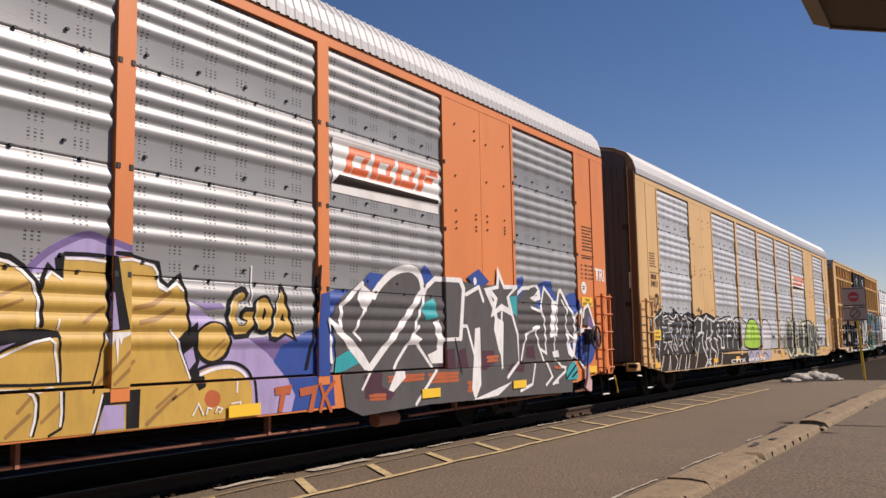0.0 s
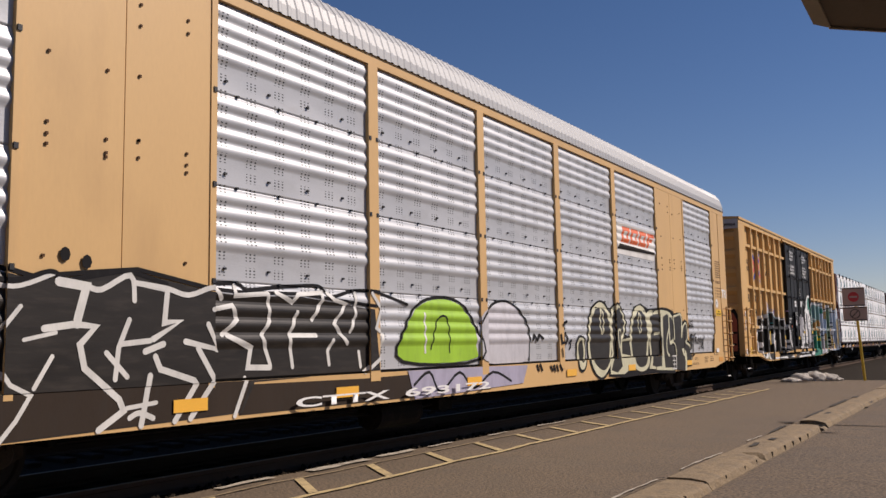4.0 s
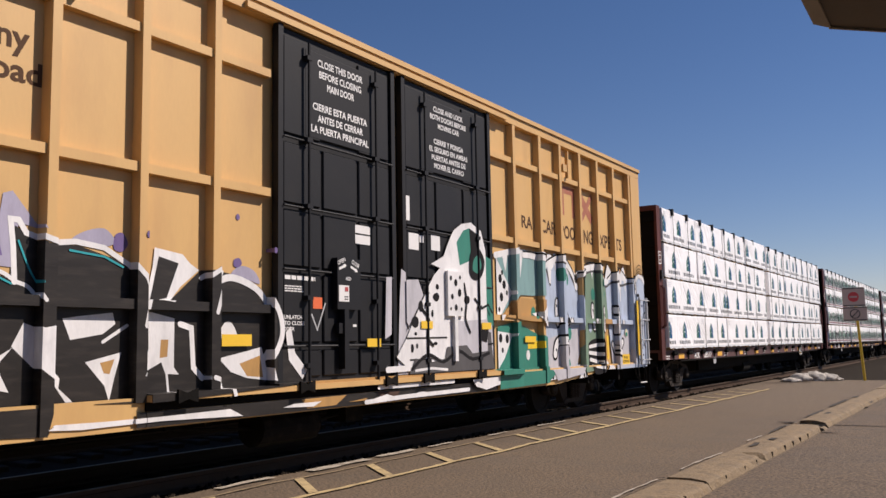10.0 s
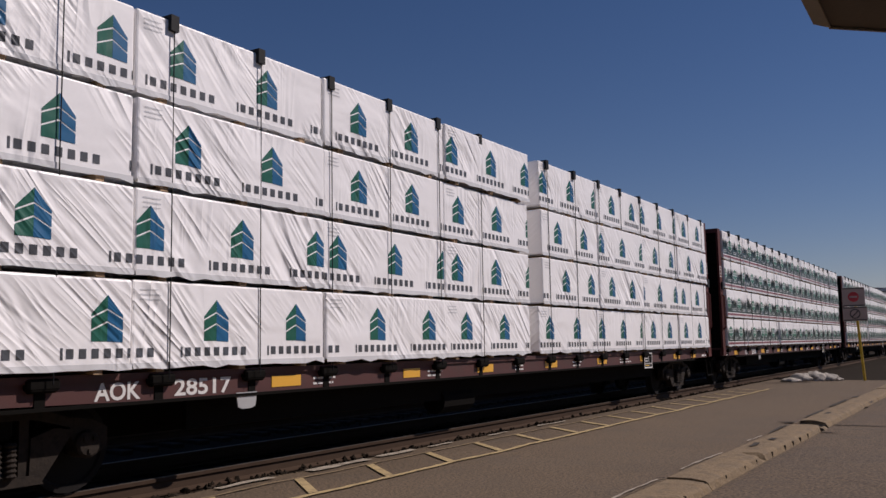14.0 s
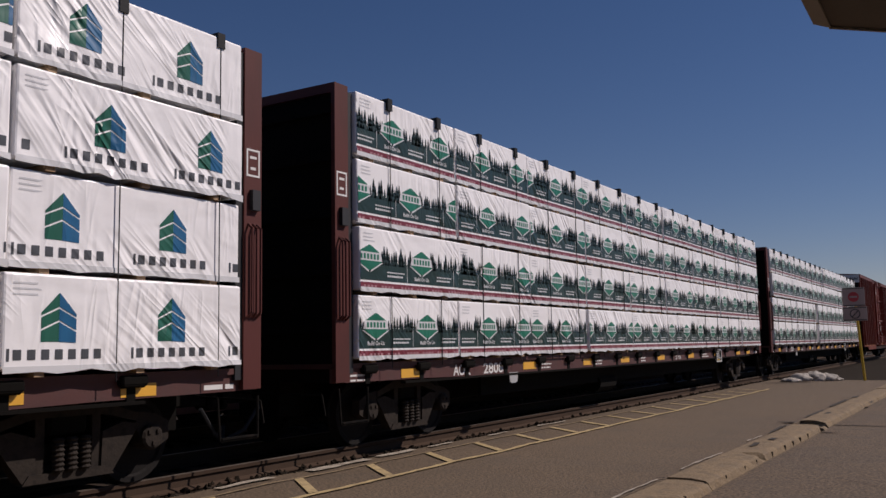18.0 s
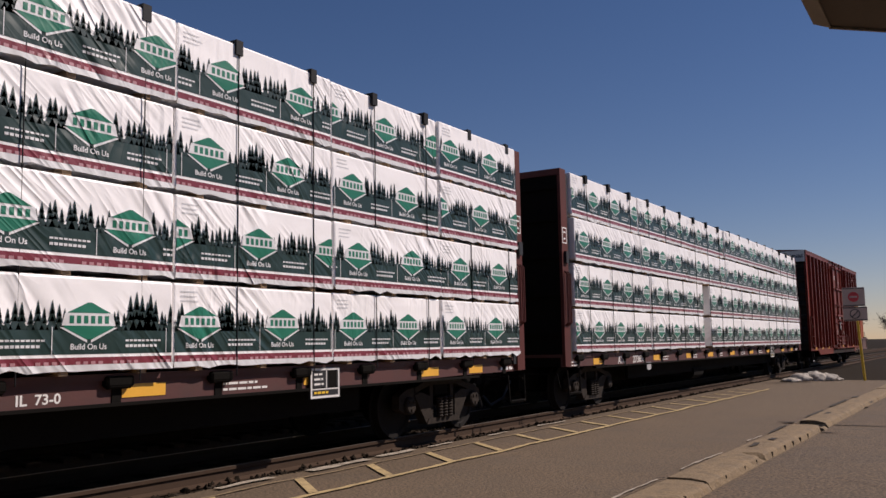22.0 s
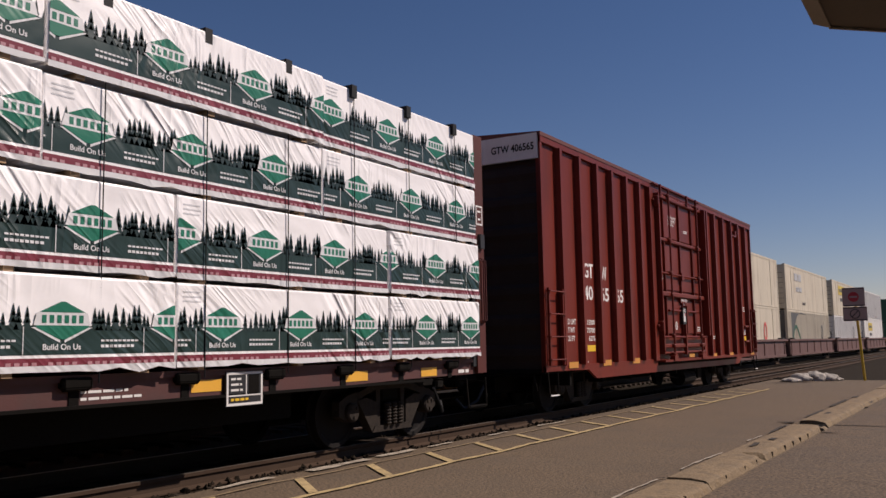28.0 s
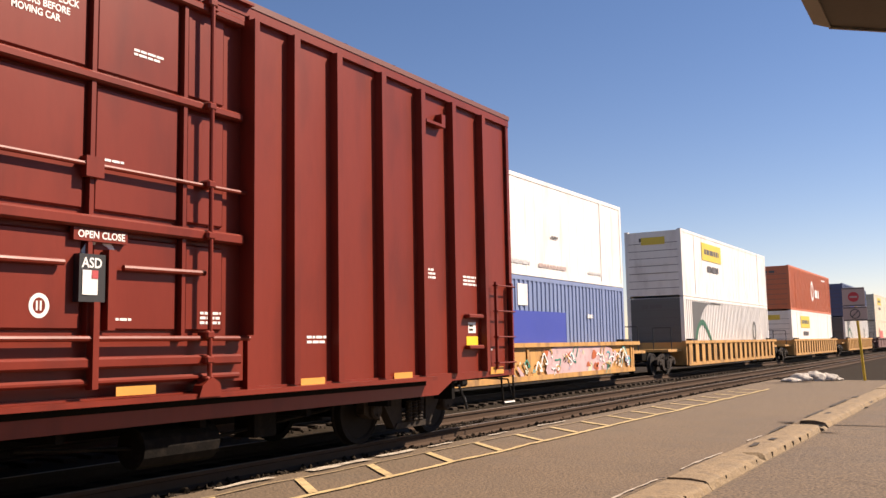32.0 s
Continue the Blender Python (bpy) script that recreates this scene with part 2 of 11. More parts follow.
M["well_brown"] = surf("well_brown", (0.13, 0.06, 0.05), 0.65, 0, 0.15, 1, 30, 0.08, 0.1, (0.2, 0.12, 0.1), 0.5, (1, 1, 0.4))
M["box_white"] = surf("box_white", (0.72, 0.69, 0.65), 0.5, 0, 0.08, 0.8, 30, 0.04, 0.05, (0.42, 0.38, 0.34), 0.45, (1, 1, 0.3))
M["box_grey"] = surf("box_grey", (0.46, 0.46, 0.46), 0.5, 0, 0.08, 0.8, 30, 0.04, 0.05, (0.34, 0.33, 0.32), 0.3, (1, 1, 0.3))
M["box_blue"] = surf("box_blue", (0.16, 0.21, 0.36), 0.5, 0, 0.1, 0.8, 30, 0.05, 0.05, (0.09, 0.12, 0.2), 0.3, (1, 1, 0.3))
M["box_navy"] = surf("box_navy", (0.06, 0.09, 0.18), 0.5, 0, 0.1, 0.8, 30, 0.05, 0.05, (0.04, 0.05, 0.1), 0.3, (1, 1, 0.3))
M["patch_blue"] = surf("patch_blue", (0.03, 0.05, 0.3), 0.5)
M["box_orange"] = surf("box_orange", (0.52, 0.13, 0.05), 0.5, 0, 0.1, 0.8, 30, 0.05, 0.05, (0.3, 0.1, 0.05), 0.3, (1, 1, 0.3))
M["box_green"] = surf("box_green", (0.015, 0.1, 0.05), 0.5, 0, 0.1, 0.8, 30, 0.05, 0.05, (0.02, 0.06, 0.035), 0.3, (1, 1, 0.3))
M["box_dark"] = surf("box_dark", (0.09, 0.087, 0.083), 0.5, 0, 0.1, 0.8, 30, 0.05, 0.05)
M["logo_yellow"] = surf("logo_yellow", (0.62, 0.45, 0.05), 0.5)
M["logo_orange"] = surf("logo_orange", (0.72, 0.14, 0.04), 0.5, 0, 0.1, 2, 40, 0.08, 0.02)
M["logo_red"] = surf("logo_red", (0.42, 0.06, 0.06), 0.5, 0, 0.1, 2, 40, 0.08, 0.02)
M["faded_red"] = surf("faded_red", (0.36, 0.12, 0.065), 0.6, 0, 0.15, 2, 40, 0.1, 0.02, (0.42, 0.22, 0.09), 0.5)
M["mark_red"] = surf("mark_red", (0.66, 0.11, 0.1), 0.5, 0, 0.1, 2, 40, 0.08, 0.02)
M["mark_blue"] = surf("mark_blue", (0.03, 0.06, 0.3), 0.5, 0, 0.1, 2, 40, 0.08, 0.02)
M["box_cream"] = surf("box_cream", (0.60, 0.53, 0.41), 0.65, 0, 0.14, 0.8, 35, 0.08, 0.05, (0.30, 0.22, 0.15), 0.5, (1, 1, 0.25))
M["far_beige"] = surf("far_beige", (0.42, 0.36, 0.28), 0.8)
M["far_rust"] = surf("far_rust", (0.26, 0.1, 0.05), 0.8)
M["bark"] = surf("bark", (0.07, 0.055, 0.045), 0.95, 0, 0.3, 3, 30, 0.2, 0.5)
M["twigs"] = surf("twigs", (0.05, 0.042, 0.035), 0.95, 0, 0.3, 3, 30, 0.2, 0.3)
for key, c in dict(gold=(0.5, 0.31, 0.06), gold_dark=(0.3, 0.16, 0.04), purple=(0.36, 0.29, 0.5), violet=(0.15, 0.1, 0.25), blue=(0.02, 0.06, 0.27),
                   teal=(0.02, 0.32, 0.35), grey=(0.1, 0.095, 0.095), white=(0.74, 0.72, 0.7), black=(0.018, 0.017, 0.018), lime=(0.3, 0.5, 0.03),
                   silver=(0.5, 0.48, 0.5), ice=(0.42, 0.48, 0.58), green=(0.03, 0.2, 0.14), sea=(0.2, 0.33, 0.32), yellow=(0.8, 0.55, 0.02), cream=(0.55, 0.52, 0.36),
                   ochre=(0.45, 0.25, 0.08), rust=(0.42, 0.1, 0.03), charcoal=(0.022, 0.018, 0.015), lilac=(0.36, 0.33, 0.42), mud=(0.042, 0.031, 0.024), pale=(0.62, 0.6, 0.56), olive=(0.17, 0.25, 0.17), rust_dull=(0.1, 0.06, 0.045), plum=(0.085, 0.042, 0.058)).items():
    if key == "charcoal":            # thin, glossy coat over bare metal
        M["spray_charcoal"] = surf("spray_charcoal", c, 0.48, 0.15, 0.35, 3.0, 45, 0.15, 0.06, (0.055, 0.044, 0.036), 0.5, (0.5, 1, 2.5), spec=0.35)
        continue
    M["spray_" + key] = surf("spray_" + key, c, 0.9 if max(c) < 0.12 else 0.55, 0, 0.22, 2.2, 45, 0.1, 0.04, tuple(0.55 * q + 0.02 for q in c), 0.4, (1.6, 1, 0.5), spec=0.08 if max(c) < 0.12 else 0.4)


# ---------------------------------------------------------------- building blocks
def box(bm, x0, x1, y0, y1, z0, z1):
    v = [bm.verts.new((x, y, z)) for x in (x0, x1) for y in (y0, y1) for z in (z0, z1)]
    for f in ((0, 1, 3, 2), (4, 6, 7, 5), (0, 4, 5, 1), (2, 3, 7, 6), (0, 2, 6, 4), (1, 5, 7, 3)):
        bm.faces.new([v[i] for i in f])
    return v


def rounded(bm, x0, x1, y0, y1, z0, z1, r=0.01, seg=1):
    v = box(bm, x0, x1, y0, y1, z0, z1)
    edges = {e for p in v for e in p.link_edges}
    bmesh.ops.bevel(bm, geom=list(edges), offset=r, segments=seg, affect="EDGES", profile=0.5)


def rod(bm, a, b, r, seg=8):
    a, b = Vector(a), Vector(b)
    d = b - a
    q = d.to_track_quat("Z", "Y").to_matrix()
    rings = []
    for p in (a, b):
        rings.append([bm.verts.new(p + q @ Vector((r * math.cos(k * 2 * math.pi / seg), r * math.sin(k * 2 * math.pi / seg), 0))) for k in range(seg)])
    for k in range(seg):
        bm.faces.new((rings[0][k], rings[0][(k + 1) % seg], rings[1][(k + 1) % seg], rings[1][k]))
    bm.faces.new(rings[0][::-1])
    bm.faces.new(rings[1])


def bent_rod(bm, pts, r, seg=6):
    for a, b in zip(pts, pts[1:]):
        rod(bm, a, b, r, seg)


def lathe(bm, profile, y0, seg=28):
    """A turned body about an axle along y: (distance, radius) pairs."""
    rings = []
    for dy, r in profile:
        rings.append([bm.verts.new((r * math.cos(k * 2 * math.pi / seg), y0 + dy, r * math.sin(k * 2 * math.pi / seg))) for k in range(seg)])
    for a, b in zip(rings, rings[1:]):
        for k in range(seg):
            bm.faces.new((a[k], a[(k + 1) % seg], b[(k + 1) % seg], b[k]))
    bm.faces.new(rings[0])
    bm.faces.new(rings[-1][::-1])


def prism(bm, outline, y0, y1):
    """An outline in x and z, given thickness along y."""
    a = [bm.verts.new((x, y0, z)) for x, z in outline]
    b = [bm.verts.new((x, y1, z)) for x, z in outline]
    bm.faces.new(a)
    bm.faces.new(b[::-1])
    for i in range(len(a)):
        j = (i + 1) % len(a)
        bm.faces.new((a[i], b[i], b[j], a[j]))


def sheet(bm, profile, x0, x1):
    """A profile of (y, z) drawn along x."""
    a = [bm.verts.new((x0, y, z)) for y, z in profile]
    b = [bm.verts.new((x1, y, z)) for y, z in profile]
    for i in range(len(a) - 1):
        bm.faces.new((a[i], b[i], b[i + 1], a[i + 1]))


def mesh_of(name, bm, material):
    bmesh.ops.recalc_face_normals(bm, faces=bm.faces)
    me = bpy.data.meshes.new(name)
    bm.to_mesh(me)
    bm.free()
    me.materials.append(material)
    return me


def part(name, bm, material, parent, label=""):
    ob = new(name, mesh_of(name, bm, material))
    ob.parent = parent
    if label:
        ob["label"] = label
    return ob


def piece(name, me, parent, at=(0, 0, 0), label=""):
    ob = new(name, me)
    ob.parent = parent
    ob.location = at
    if label:
        ob["label"] = label
    return ob


def boxes(name, material, parent, *list_of_boxes, label=""):
    """Plain members, each an object of its own. Returns the first."""
    made = []
    for b in list_of_boxes:
        bm = bmesh.new()
        box(bm, *b)
        made.append(part(name, bm, material, parent, label))
    return made[0]


def thing(name, label, category, group="", kind="", at=(0, 0, 0)):
    ob = new(name)
    ob.empty_display_size = 0.2
    ob.location = at
    return tagged(ob, label, category, group, kind)


def smooth(pts, n=5, closed=True):
    out, k = [], len(pts)
    last = k if closed else k - 1
    for i in range(last):
        p0, p1, p2, p3 = (Vector(pts[(i + d) % k] if closed else pts[min(max(i + d, 0), k - 1)]) for d in (-1, 0, 1, 2))
        for s in range(n):
            t = s / n
            q = 0.5 * ((2 * p1) + (p2 - p0) * t + (2 * p0 - 5 * p1 + 4 * p2 - p3) * t * t + (3 * p1 - p0 - 3 * p2 + p3) * t ** 3)
            out.append((q.x, q.y))
    if not closed:
        out.append(tuple(pts[-1]))
    return out


def fill(bm, pts):
    v = [bm.verts.new((x, 0, z)) for x, z in pts]
    bm.faces.new(v).normal_update()


def stroke(bm, pts, w, closed=False, tips=0.0):
    """A ribbon along points, mitred at its turns. tips: how far its ends run out, rounded, in widths."""
    pts = [Vector(p) for p in pts]
    width = [w] * len(pts)
    if tips and not closed and len(pts) > 1:
        for end in (0, -1):
            nxt = pts[1] if end == 0 else pts[-2]
            d = pts[end] - nxt
            if d.length > 1e-6:
                tip = pts[end] + d.normalized() * w * tips
                if end == 0:
                    pts.insert(0, tip)
                    width.insert(0, w * 0.45)
                else:
                    pts.append(tip)
                    width.append(w * 0.45)
    k = len(pts)
    left, right = [], []
    for i in range(k):
        p = pts[i]
        a = pts[(i - 1) % k] if closed or i else p
        b = pts[(i + 1) % k] if closed or i < k - 1 else p
        d1, d2 = p - a, b - p
        d1 = d1.normalized() if d1.length > 1e-6 else d2.normalized()
        d2 = d2.normalized() if d2.length > 1e-6 else d1
        d = (d1 + d2).normalized() if (d1 + d2).length > 0.3 else d1
        nrm = Vector((-d.y, d.x)) * width[i] / 2 / max(d.dot(d1), 0.6)
        left.append(bm.verts.new((p.x + nrm.x, 0, p.y + nrm.y)))
        right.append(bm.verts.new((p.x - nrm.x, 0, p.y - nrm.y)))
    for i in range(k if closed else k - 1):
        j = (i + 1) % k
        bm.faces.new((left[i], left[j], right[j], right[i]))


def lay(bm, y, levels=(), relief=None):
    """Lay flat paint on a side: on the plane y, or over the ridges that relief(z) gives."""
    bmesh.ops.triangulate(bm, faces=bm.faces)
    if relief:
        zs = [v.co.z for v in bm.verts]
        for z in levels:
            if min(zs) < z < max(zs):
                bmesh.ops.bisect_plane(bm, geom=bm.verts[:] + bm.edges[:] + bm.faces[:], plane_co=(0, 0, z), plane_no=(0, 0, 1))
    for v in bm.verts:
        v.co.y = y - (relief(v.co.z) if relief else 0)


def lettering(name, body, x0, x1, z0, z1, y, material, parent, label=""):
    """Words in the built-in font, fitted into a field of a side that faces -y."""
    cu = bpy.data.curves.new(name, "FONT")
    cu.body, cu.resolution_u, cu.offset = body, 3, 0.022
    tmp = bpy.data.objects.new(name, cu)
    me = bpy.data.meshes.new_from_object(tmp)
    bpy.data.objects.remove(tmp)
    bpy.data.curves.remove(cu)
    me.name = name
    xs, zs = [v.co.x for v in me.vertices], [v.co.y for v in me.vertices]
    ax, az = min(xs), min(zs)
    sx, sz = (x1 - x0) / (max(xs) - ax), (z1 - z0) / (max(zs) - az)
    for v in me.vertices:
        v.co = (x0 + (v.co.x - ax) * sx, y, z0 + (v.co.y - az) * sz)
    me.materials.append(material)
    return piece(name, me, parent, (0, 0, 0), label)


def bars(name, x0, x1, z0, z1, y, material, parent, rows=3, seed=1, label="", gap=0.45):
    """Rows of small writing that cannot be read, as plain bars."""
    rng = random.Random(seed)
    bm = bmesh.new()
    h = (z1 - z0) / rows
    for r in range(rows):
        z = z1 - (r + 1) * h
        x = x0
        end = x1 - rng.random() * 0.3 * (x1 - x0)
        while x < end:
            w = min((0.5 + rng.random()) * h * 1.6, end - x)
            if w > 0.01:
                fill(bm, [(x, z + h * gap * 0.5), (x + w, z + h * gap * 0.5), (x + w, z + h * (1 - gap * 0.5)), (x, z + h * (1 - gap * 0.5))])
            x += w + h * 0.3
    lay(bm, y)
    return tagged(part(name, bm, material, parent, label), kind="stuff")


def plate(name, x0, x1, z0, z1, y, material, parent, label=""):
    return boxes(name, material, parent, (x0, x1, y - 0.002, y + 0.003, z0, z1), label=label)

# ---------------------------------------------------------------- ground, platform, tracks
RAIL = 0.13                          # rail heads above the platform
YC, YC2 = 8.15, 12.45                # centre lines of the near and the far track


def uneven(bm, amount, scale, seed):
    for v in bm.verts:
        v.co.z += amount * noise.noise(Vector((v.co.x * scale, v.co.y * scale, seed)))


bm = bmesh.new()
xs = [-900, -300, -100, -40] + [-20 + 2.0 * i for i in range(51)] + [90, 110, 140, 200, 320, 900, 2500]
ys = [-900, -200, -60, -20, -8, -2, 2.40, 6.70, 7.1, 7.6, 8.15, 8.7, 9.6, 10.4, 11.2, 12.45, 13.8, 15.5, 20, 40, 120, 400, 2500]
hs = {2.40: -0.45, 6.70: -0.08, 7.1: -0.05, 7.6: -0.07, 8.15: -0.06, 8.7: -0.07, 9.6: -0.13, 10.4: -0.21, 11.2: -0.11, 12.45: -0.06, 13.8: -0.13, 15.5: -0.45}
grid = [[bm.verts.new((x, y, hs.get(y, -0.45))) for y in ys] for x in xs]
for i in range(len(xs) - 1):
    for j in range(len(ys) - 1):
        bm.faces.new((grid[i][j], grid[i + 1][j], grid[i + 1][j + 1], grid[i][j + 1]))
ground = new("ground", mesh_of("ground", bm, M["ballast"]))
tagged(ground, "brown-grey ballast and dirt ground along the tracks", "ground", kind="structure")

# loose ballast stones in the near strip that stays in view, and between the tracks
bm = bmesh.new()
rng = random.Random(5)
for k in range(5200):
    if k < 500:
        x, y = rng.uniform(3, 36), rng.uniform(6.95, 7.36)
    elif k < 3300:
        x, y = rng.uniform(12, 60), rng.uniform(7.6, 8.75)
    else:
        x, y = rng.uniform(12, 70), rng.uniform(9.0, 11.6)
    r = rng.uniform(0.018, 0.05)
    j = min(range(len(ys)), key=lambda q: abs(ys[q] - y))
    z = hs.get(ys[j], -0.3) + 0.03
    m = pose(x, y, z, rng.uniform(0, 360), rng.uniform(0, 360), rng.uniform(0, 360))
    s = [m @ Vector((r * a, r * b, r * c)) for a, b, c in ((1, 0, 0), (-1, 0.2, 0), (0, 1, 0.2), (0.1, -1, 0), (0, 0, 0.8), (0.2, 0, -0.8))]
    v = [bm.verts.new(p) for p in s]
    for a, b, c in ((0, 2, 4), (2, 1, 4), (1, 3, 4), (3, 0, 4), (2, 0, 5), (1, 2, 5), (3, 1, 5), (0, 3, 5)):
        bm.faces.new((v[a], v[b], v[c]))
stones = new("ballast_stones", mesh_of("ballast_stones", bm, M["ballast"]))
tagged(stones, "loose crushed ballast stones between the rails and the platform", "gravel", kind="stuff")

# platform slab, with the lower roadway behind the kerb
bm = bmesh.new()
nx, ny = 90, 8
g = [[bm.verts.new((-14 + 47.6 * i / nx, 3.04 + 3.94 * j / ny, 0.0)) for j in range(ny + 1)] for i in range(nx + 1)]
for i in range(nx):
    for j in range(ny):
        bm.faces.new((g[i][j], g[i + 1][j], g[i + 1][j + 1], g[i][j + 1]))
uneven(bm, 0.012, 0.9, 3.0)
edge = [e for e in bm.edges if e.is_boundary]
ext = bmesh.ops.extrude_edge_only(bm, edges=edge)
for v in [q for q in ext["geom"] if isinstance(q, bmesh.types.BMVert)]:
    v.co.z = -0.5
platform = new("platform", mesh_of("platform", bm, M["asphalt"]))
tagged(platform, "worn grey-brown asphalt station platform beside the track", "platform", kind="structure")

bm = bmesh.new()
g = [[bm.verts.new((-40 + 100 * i / 60, -30 + 32.57 * j / 10, -0.09)) for j in range(11)] for i in range(61)]
for i in range(60):
    for j in range(10):
        bm.faces.new((g[i][j], g[i + 1][j], g[i + 1][j + 1], g[i][j + 1]))
uneven(bm, 0.010, 0.7, 9.0)
road = new("road", mesh_of("road", bm, M["asphalt_old"]))
tagged(road, "cracked old asphalt forecourt below the kerb", "road", kind="structure")


def painted(name, outline, material, z=0.016):
    """A coat of road paint with a worn, uneven rim, lying on the platform."""
    bm = bmesh.new()
    top = [bm.verts.new((x, y, z + 0.012 * noise.noise(Vector((x * 0.9, y * 0.9, 3.0))))) for x, y in outline]
    bm.faces.new(top)
    bmesh.ops.triangulate(bm, faces=bm.faces)
    part(name, bm, material, platform)


rng = random.Random(11)


def ragged(x0, x1, y0, y1, step, amount):
    low, high, n = [], [], max(2, int((x1 - x0) / step))
    for i in range(n + 1):
        x = x0 + (x1 - x0) * i / n
        low.append((x, y0 + rng.uniform(-amount, amount)))
        high.append((x, y1 + rng.uniform(-amount, amount)))
    return low + high[::-1]


for x0 in range(-6, 27, 3):
    painted("yellow_line", ragged(x0, x0 + 3.0, 5.695, 5.78, 0.12, 0.012), M["yellow_line"])
    painted("yellow_line", ragged(x0, x0 + 3.0, 6.56, 6.60, 0.12, 0.014), M["yellow_worn"])
for k in range(25):
    x = -4.71 + 1.29 * k
    w = 0.068
    painted("yellow_tick", [(x - w, 5.80), (x + w, 5.80), (x + w + 0.64, 6.545), (x - w + 0.64, 6.545)], M["yellow_line"], 0.014)
for x0, x1, y0, y1 in ((4.6, 5.9, 6.76, 6.86), (6.64, 7.44, 6.80, 6.90), (8.08, 9.2, 6.79, 6.93), (9.47, 10.3, 6.83, 6.94), (10.66, 11.3, 6.84, 6.92), (12.4, 13.0, 6.84, 6.91), (14.1, 15.3, 6.84, 6.9), (1.0, 3.4, 6.76, 6.86)):
    painted("white_patch", ragged(x0, x1, y0, y1, 0.16, 0.022), M["white_line"], 0.02)

# kerb: short concrete lengths with a bullnose, chipped and out of line
kerb = thing("kerb", "broken tan concrete kerb with worn bullnose stones", "kerb", kind="structure")
rng = random.Random(3)
# each length: start, end, how far it has sunk and slid out, how crumbled its edge is
LENGTHS = [(-10.0, -6.2, 0, 0, 1), (-6.2, -2.4, 0, 0, 1), (-2.4, 1.5, 0.005, 0, 1), (1.5, 5.3, 0, 0.01, 1.4), (5.3, 9.22, -0.012, 0.02, 1.8), (9.26, 11.58, 0.004, 0, 0.7), (11.60, 15.86, 0, -0.01, 0.8),
           (16.02, 16.42, -0.045, 0.05, 1.2), (16.62, 20.4, 0.004, -0.01, 1.0), (20.42, 24.2, 0, -0.02, 1.2), (24.2, 28.0, -0.01, 0, 1.2), (28.0, 32.0, 0, 0.01, 1.2), (32.0, 36.0, 0, 0, 1.2), (36.0, 40.0, 0, 0, 1.2)]
for x0, x1, sz, sy, crumble in LENGTHS:
    bm = bmesh.new()
    lo = 2.585 - sy
    prof = [(3.03, -0.3), (3.03, 0.012 + sz), (2.92, 0.016 + sz), (2.78, 0.016 + sz), (lo + 0.08, 0.010 + sz), (lo + 0.035, 0.0 + sz), (lo + 0.01, -0.018 + sz), (lo, -0.045 + sz), (lo - 0.012, -0.09 + sz), (lo - 0.03, -0.3)]
    steps = max(4, int((x1 - x0) / 0.09))
    rings = []
    for i in range(steps + 1):
        xx = x0 + (x1 - x0) * i / steps
        end = math.exp(-min(xx - x0, x1 - xx) / 0.05)
        chip = crumble * (0.05 * max(0, noise.noise(Vector((xx * 2.3, 4.0, 0))) - 0.1) + 0.016 * max(0, noise.noise(Vector((xx * 9, 7.0, 0)))) + 0.02 * end * rng.random())
        if abs(xx - 11.66) < 0.12:
            chip += 0.07
        rings.append([bm.verts.new((xx + 0.012 * end * noise.noise(Vector((x0, q * 0.9, 2))), y + (chip if 2 < q < 8 else 0) + 0.010 * noise.noise(Vector((xx * 5, q, 1))), z - (chip * 0.6 if 3 < q < 7 else 0) + (0.006 * noise.noise(Vector((xx * 6, q * 1.7, 5))) if 1 < q < 8 else 0))) for q, (y, z) in enumerate(prof)])
    for a, b in zip(rings, rings[1:]):
        for q in range(len(prof) - 1):
            bm.faces.new((a[q], b[q], b[q + 1], a[q + 1]))
    bm.faces.new(rings[0])
    bm.faces.new(rings[-1][::-1])
    part("kerb_stone", bm, M["concrete"], kerb)
# short saw cuts across the front edge
for xx in (9.86, 10.69, 11.28, 12.17, 12.99, 13.55, 14.1, 14.7, 8.4, 7.3):
    bm = bmesh.new()
    h = rng.uniform(0.03, 0.05)
    prism(bm, [(xx, -0.045 - h), (xx + 0.009, -0.045 - h), (xx + 0.009, -0.02), (xx, -0.02)], 2.578, 2.612)
    part("saw_cut", bm, M["dirt"], kerb)
# open joints filled near-black for shade; cracks and painted shade streaks in both pavements
boxes("joint_fill", M["shade_bed"], kerb, (15.8, 16.7, 2.62, 3.03, -0.3, -0.04), (9.2, 9.28, 2.62, 3.02, -0.3, -0.012))
# the two wide ones are painted shade streaks, the thin ones cracks
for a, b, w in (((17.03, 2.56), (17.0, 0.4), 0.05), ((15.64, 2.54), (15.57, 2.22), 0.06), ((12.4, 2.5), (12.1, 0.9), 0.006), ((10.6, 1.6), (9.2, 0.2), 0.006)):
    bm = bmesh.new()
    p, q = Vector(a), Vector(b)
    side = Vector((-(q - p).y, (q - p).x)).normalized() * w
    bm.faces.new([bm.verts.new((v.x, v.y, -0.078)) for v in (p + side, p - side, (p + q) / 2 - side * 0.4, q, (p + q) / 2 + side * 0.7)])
    part("road_crack_shade", bm, M["tie_wood"], road)
# tapered shade streak painted on the platform beside the broken kerb
painted("crack_shade", [(16.02, 3.05), (16.3, 3.05), (16.24, 3.2), (16.3, 3.38), (16.12, 3.22)], M["tie_wood"], 0.018)
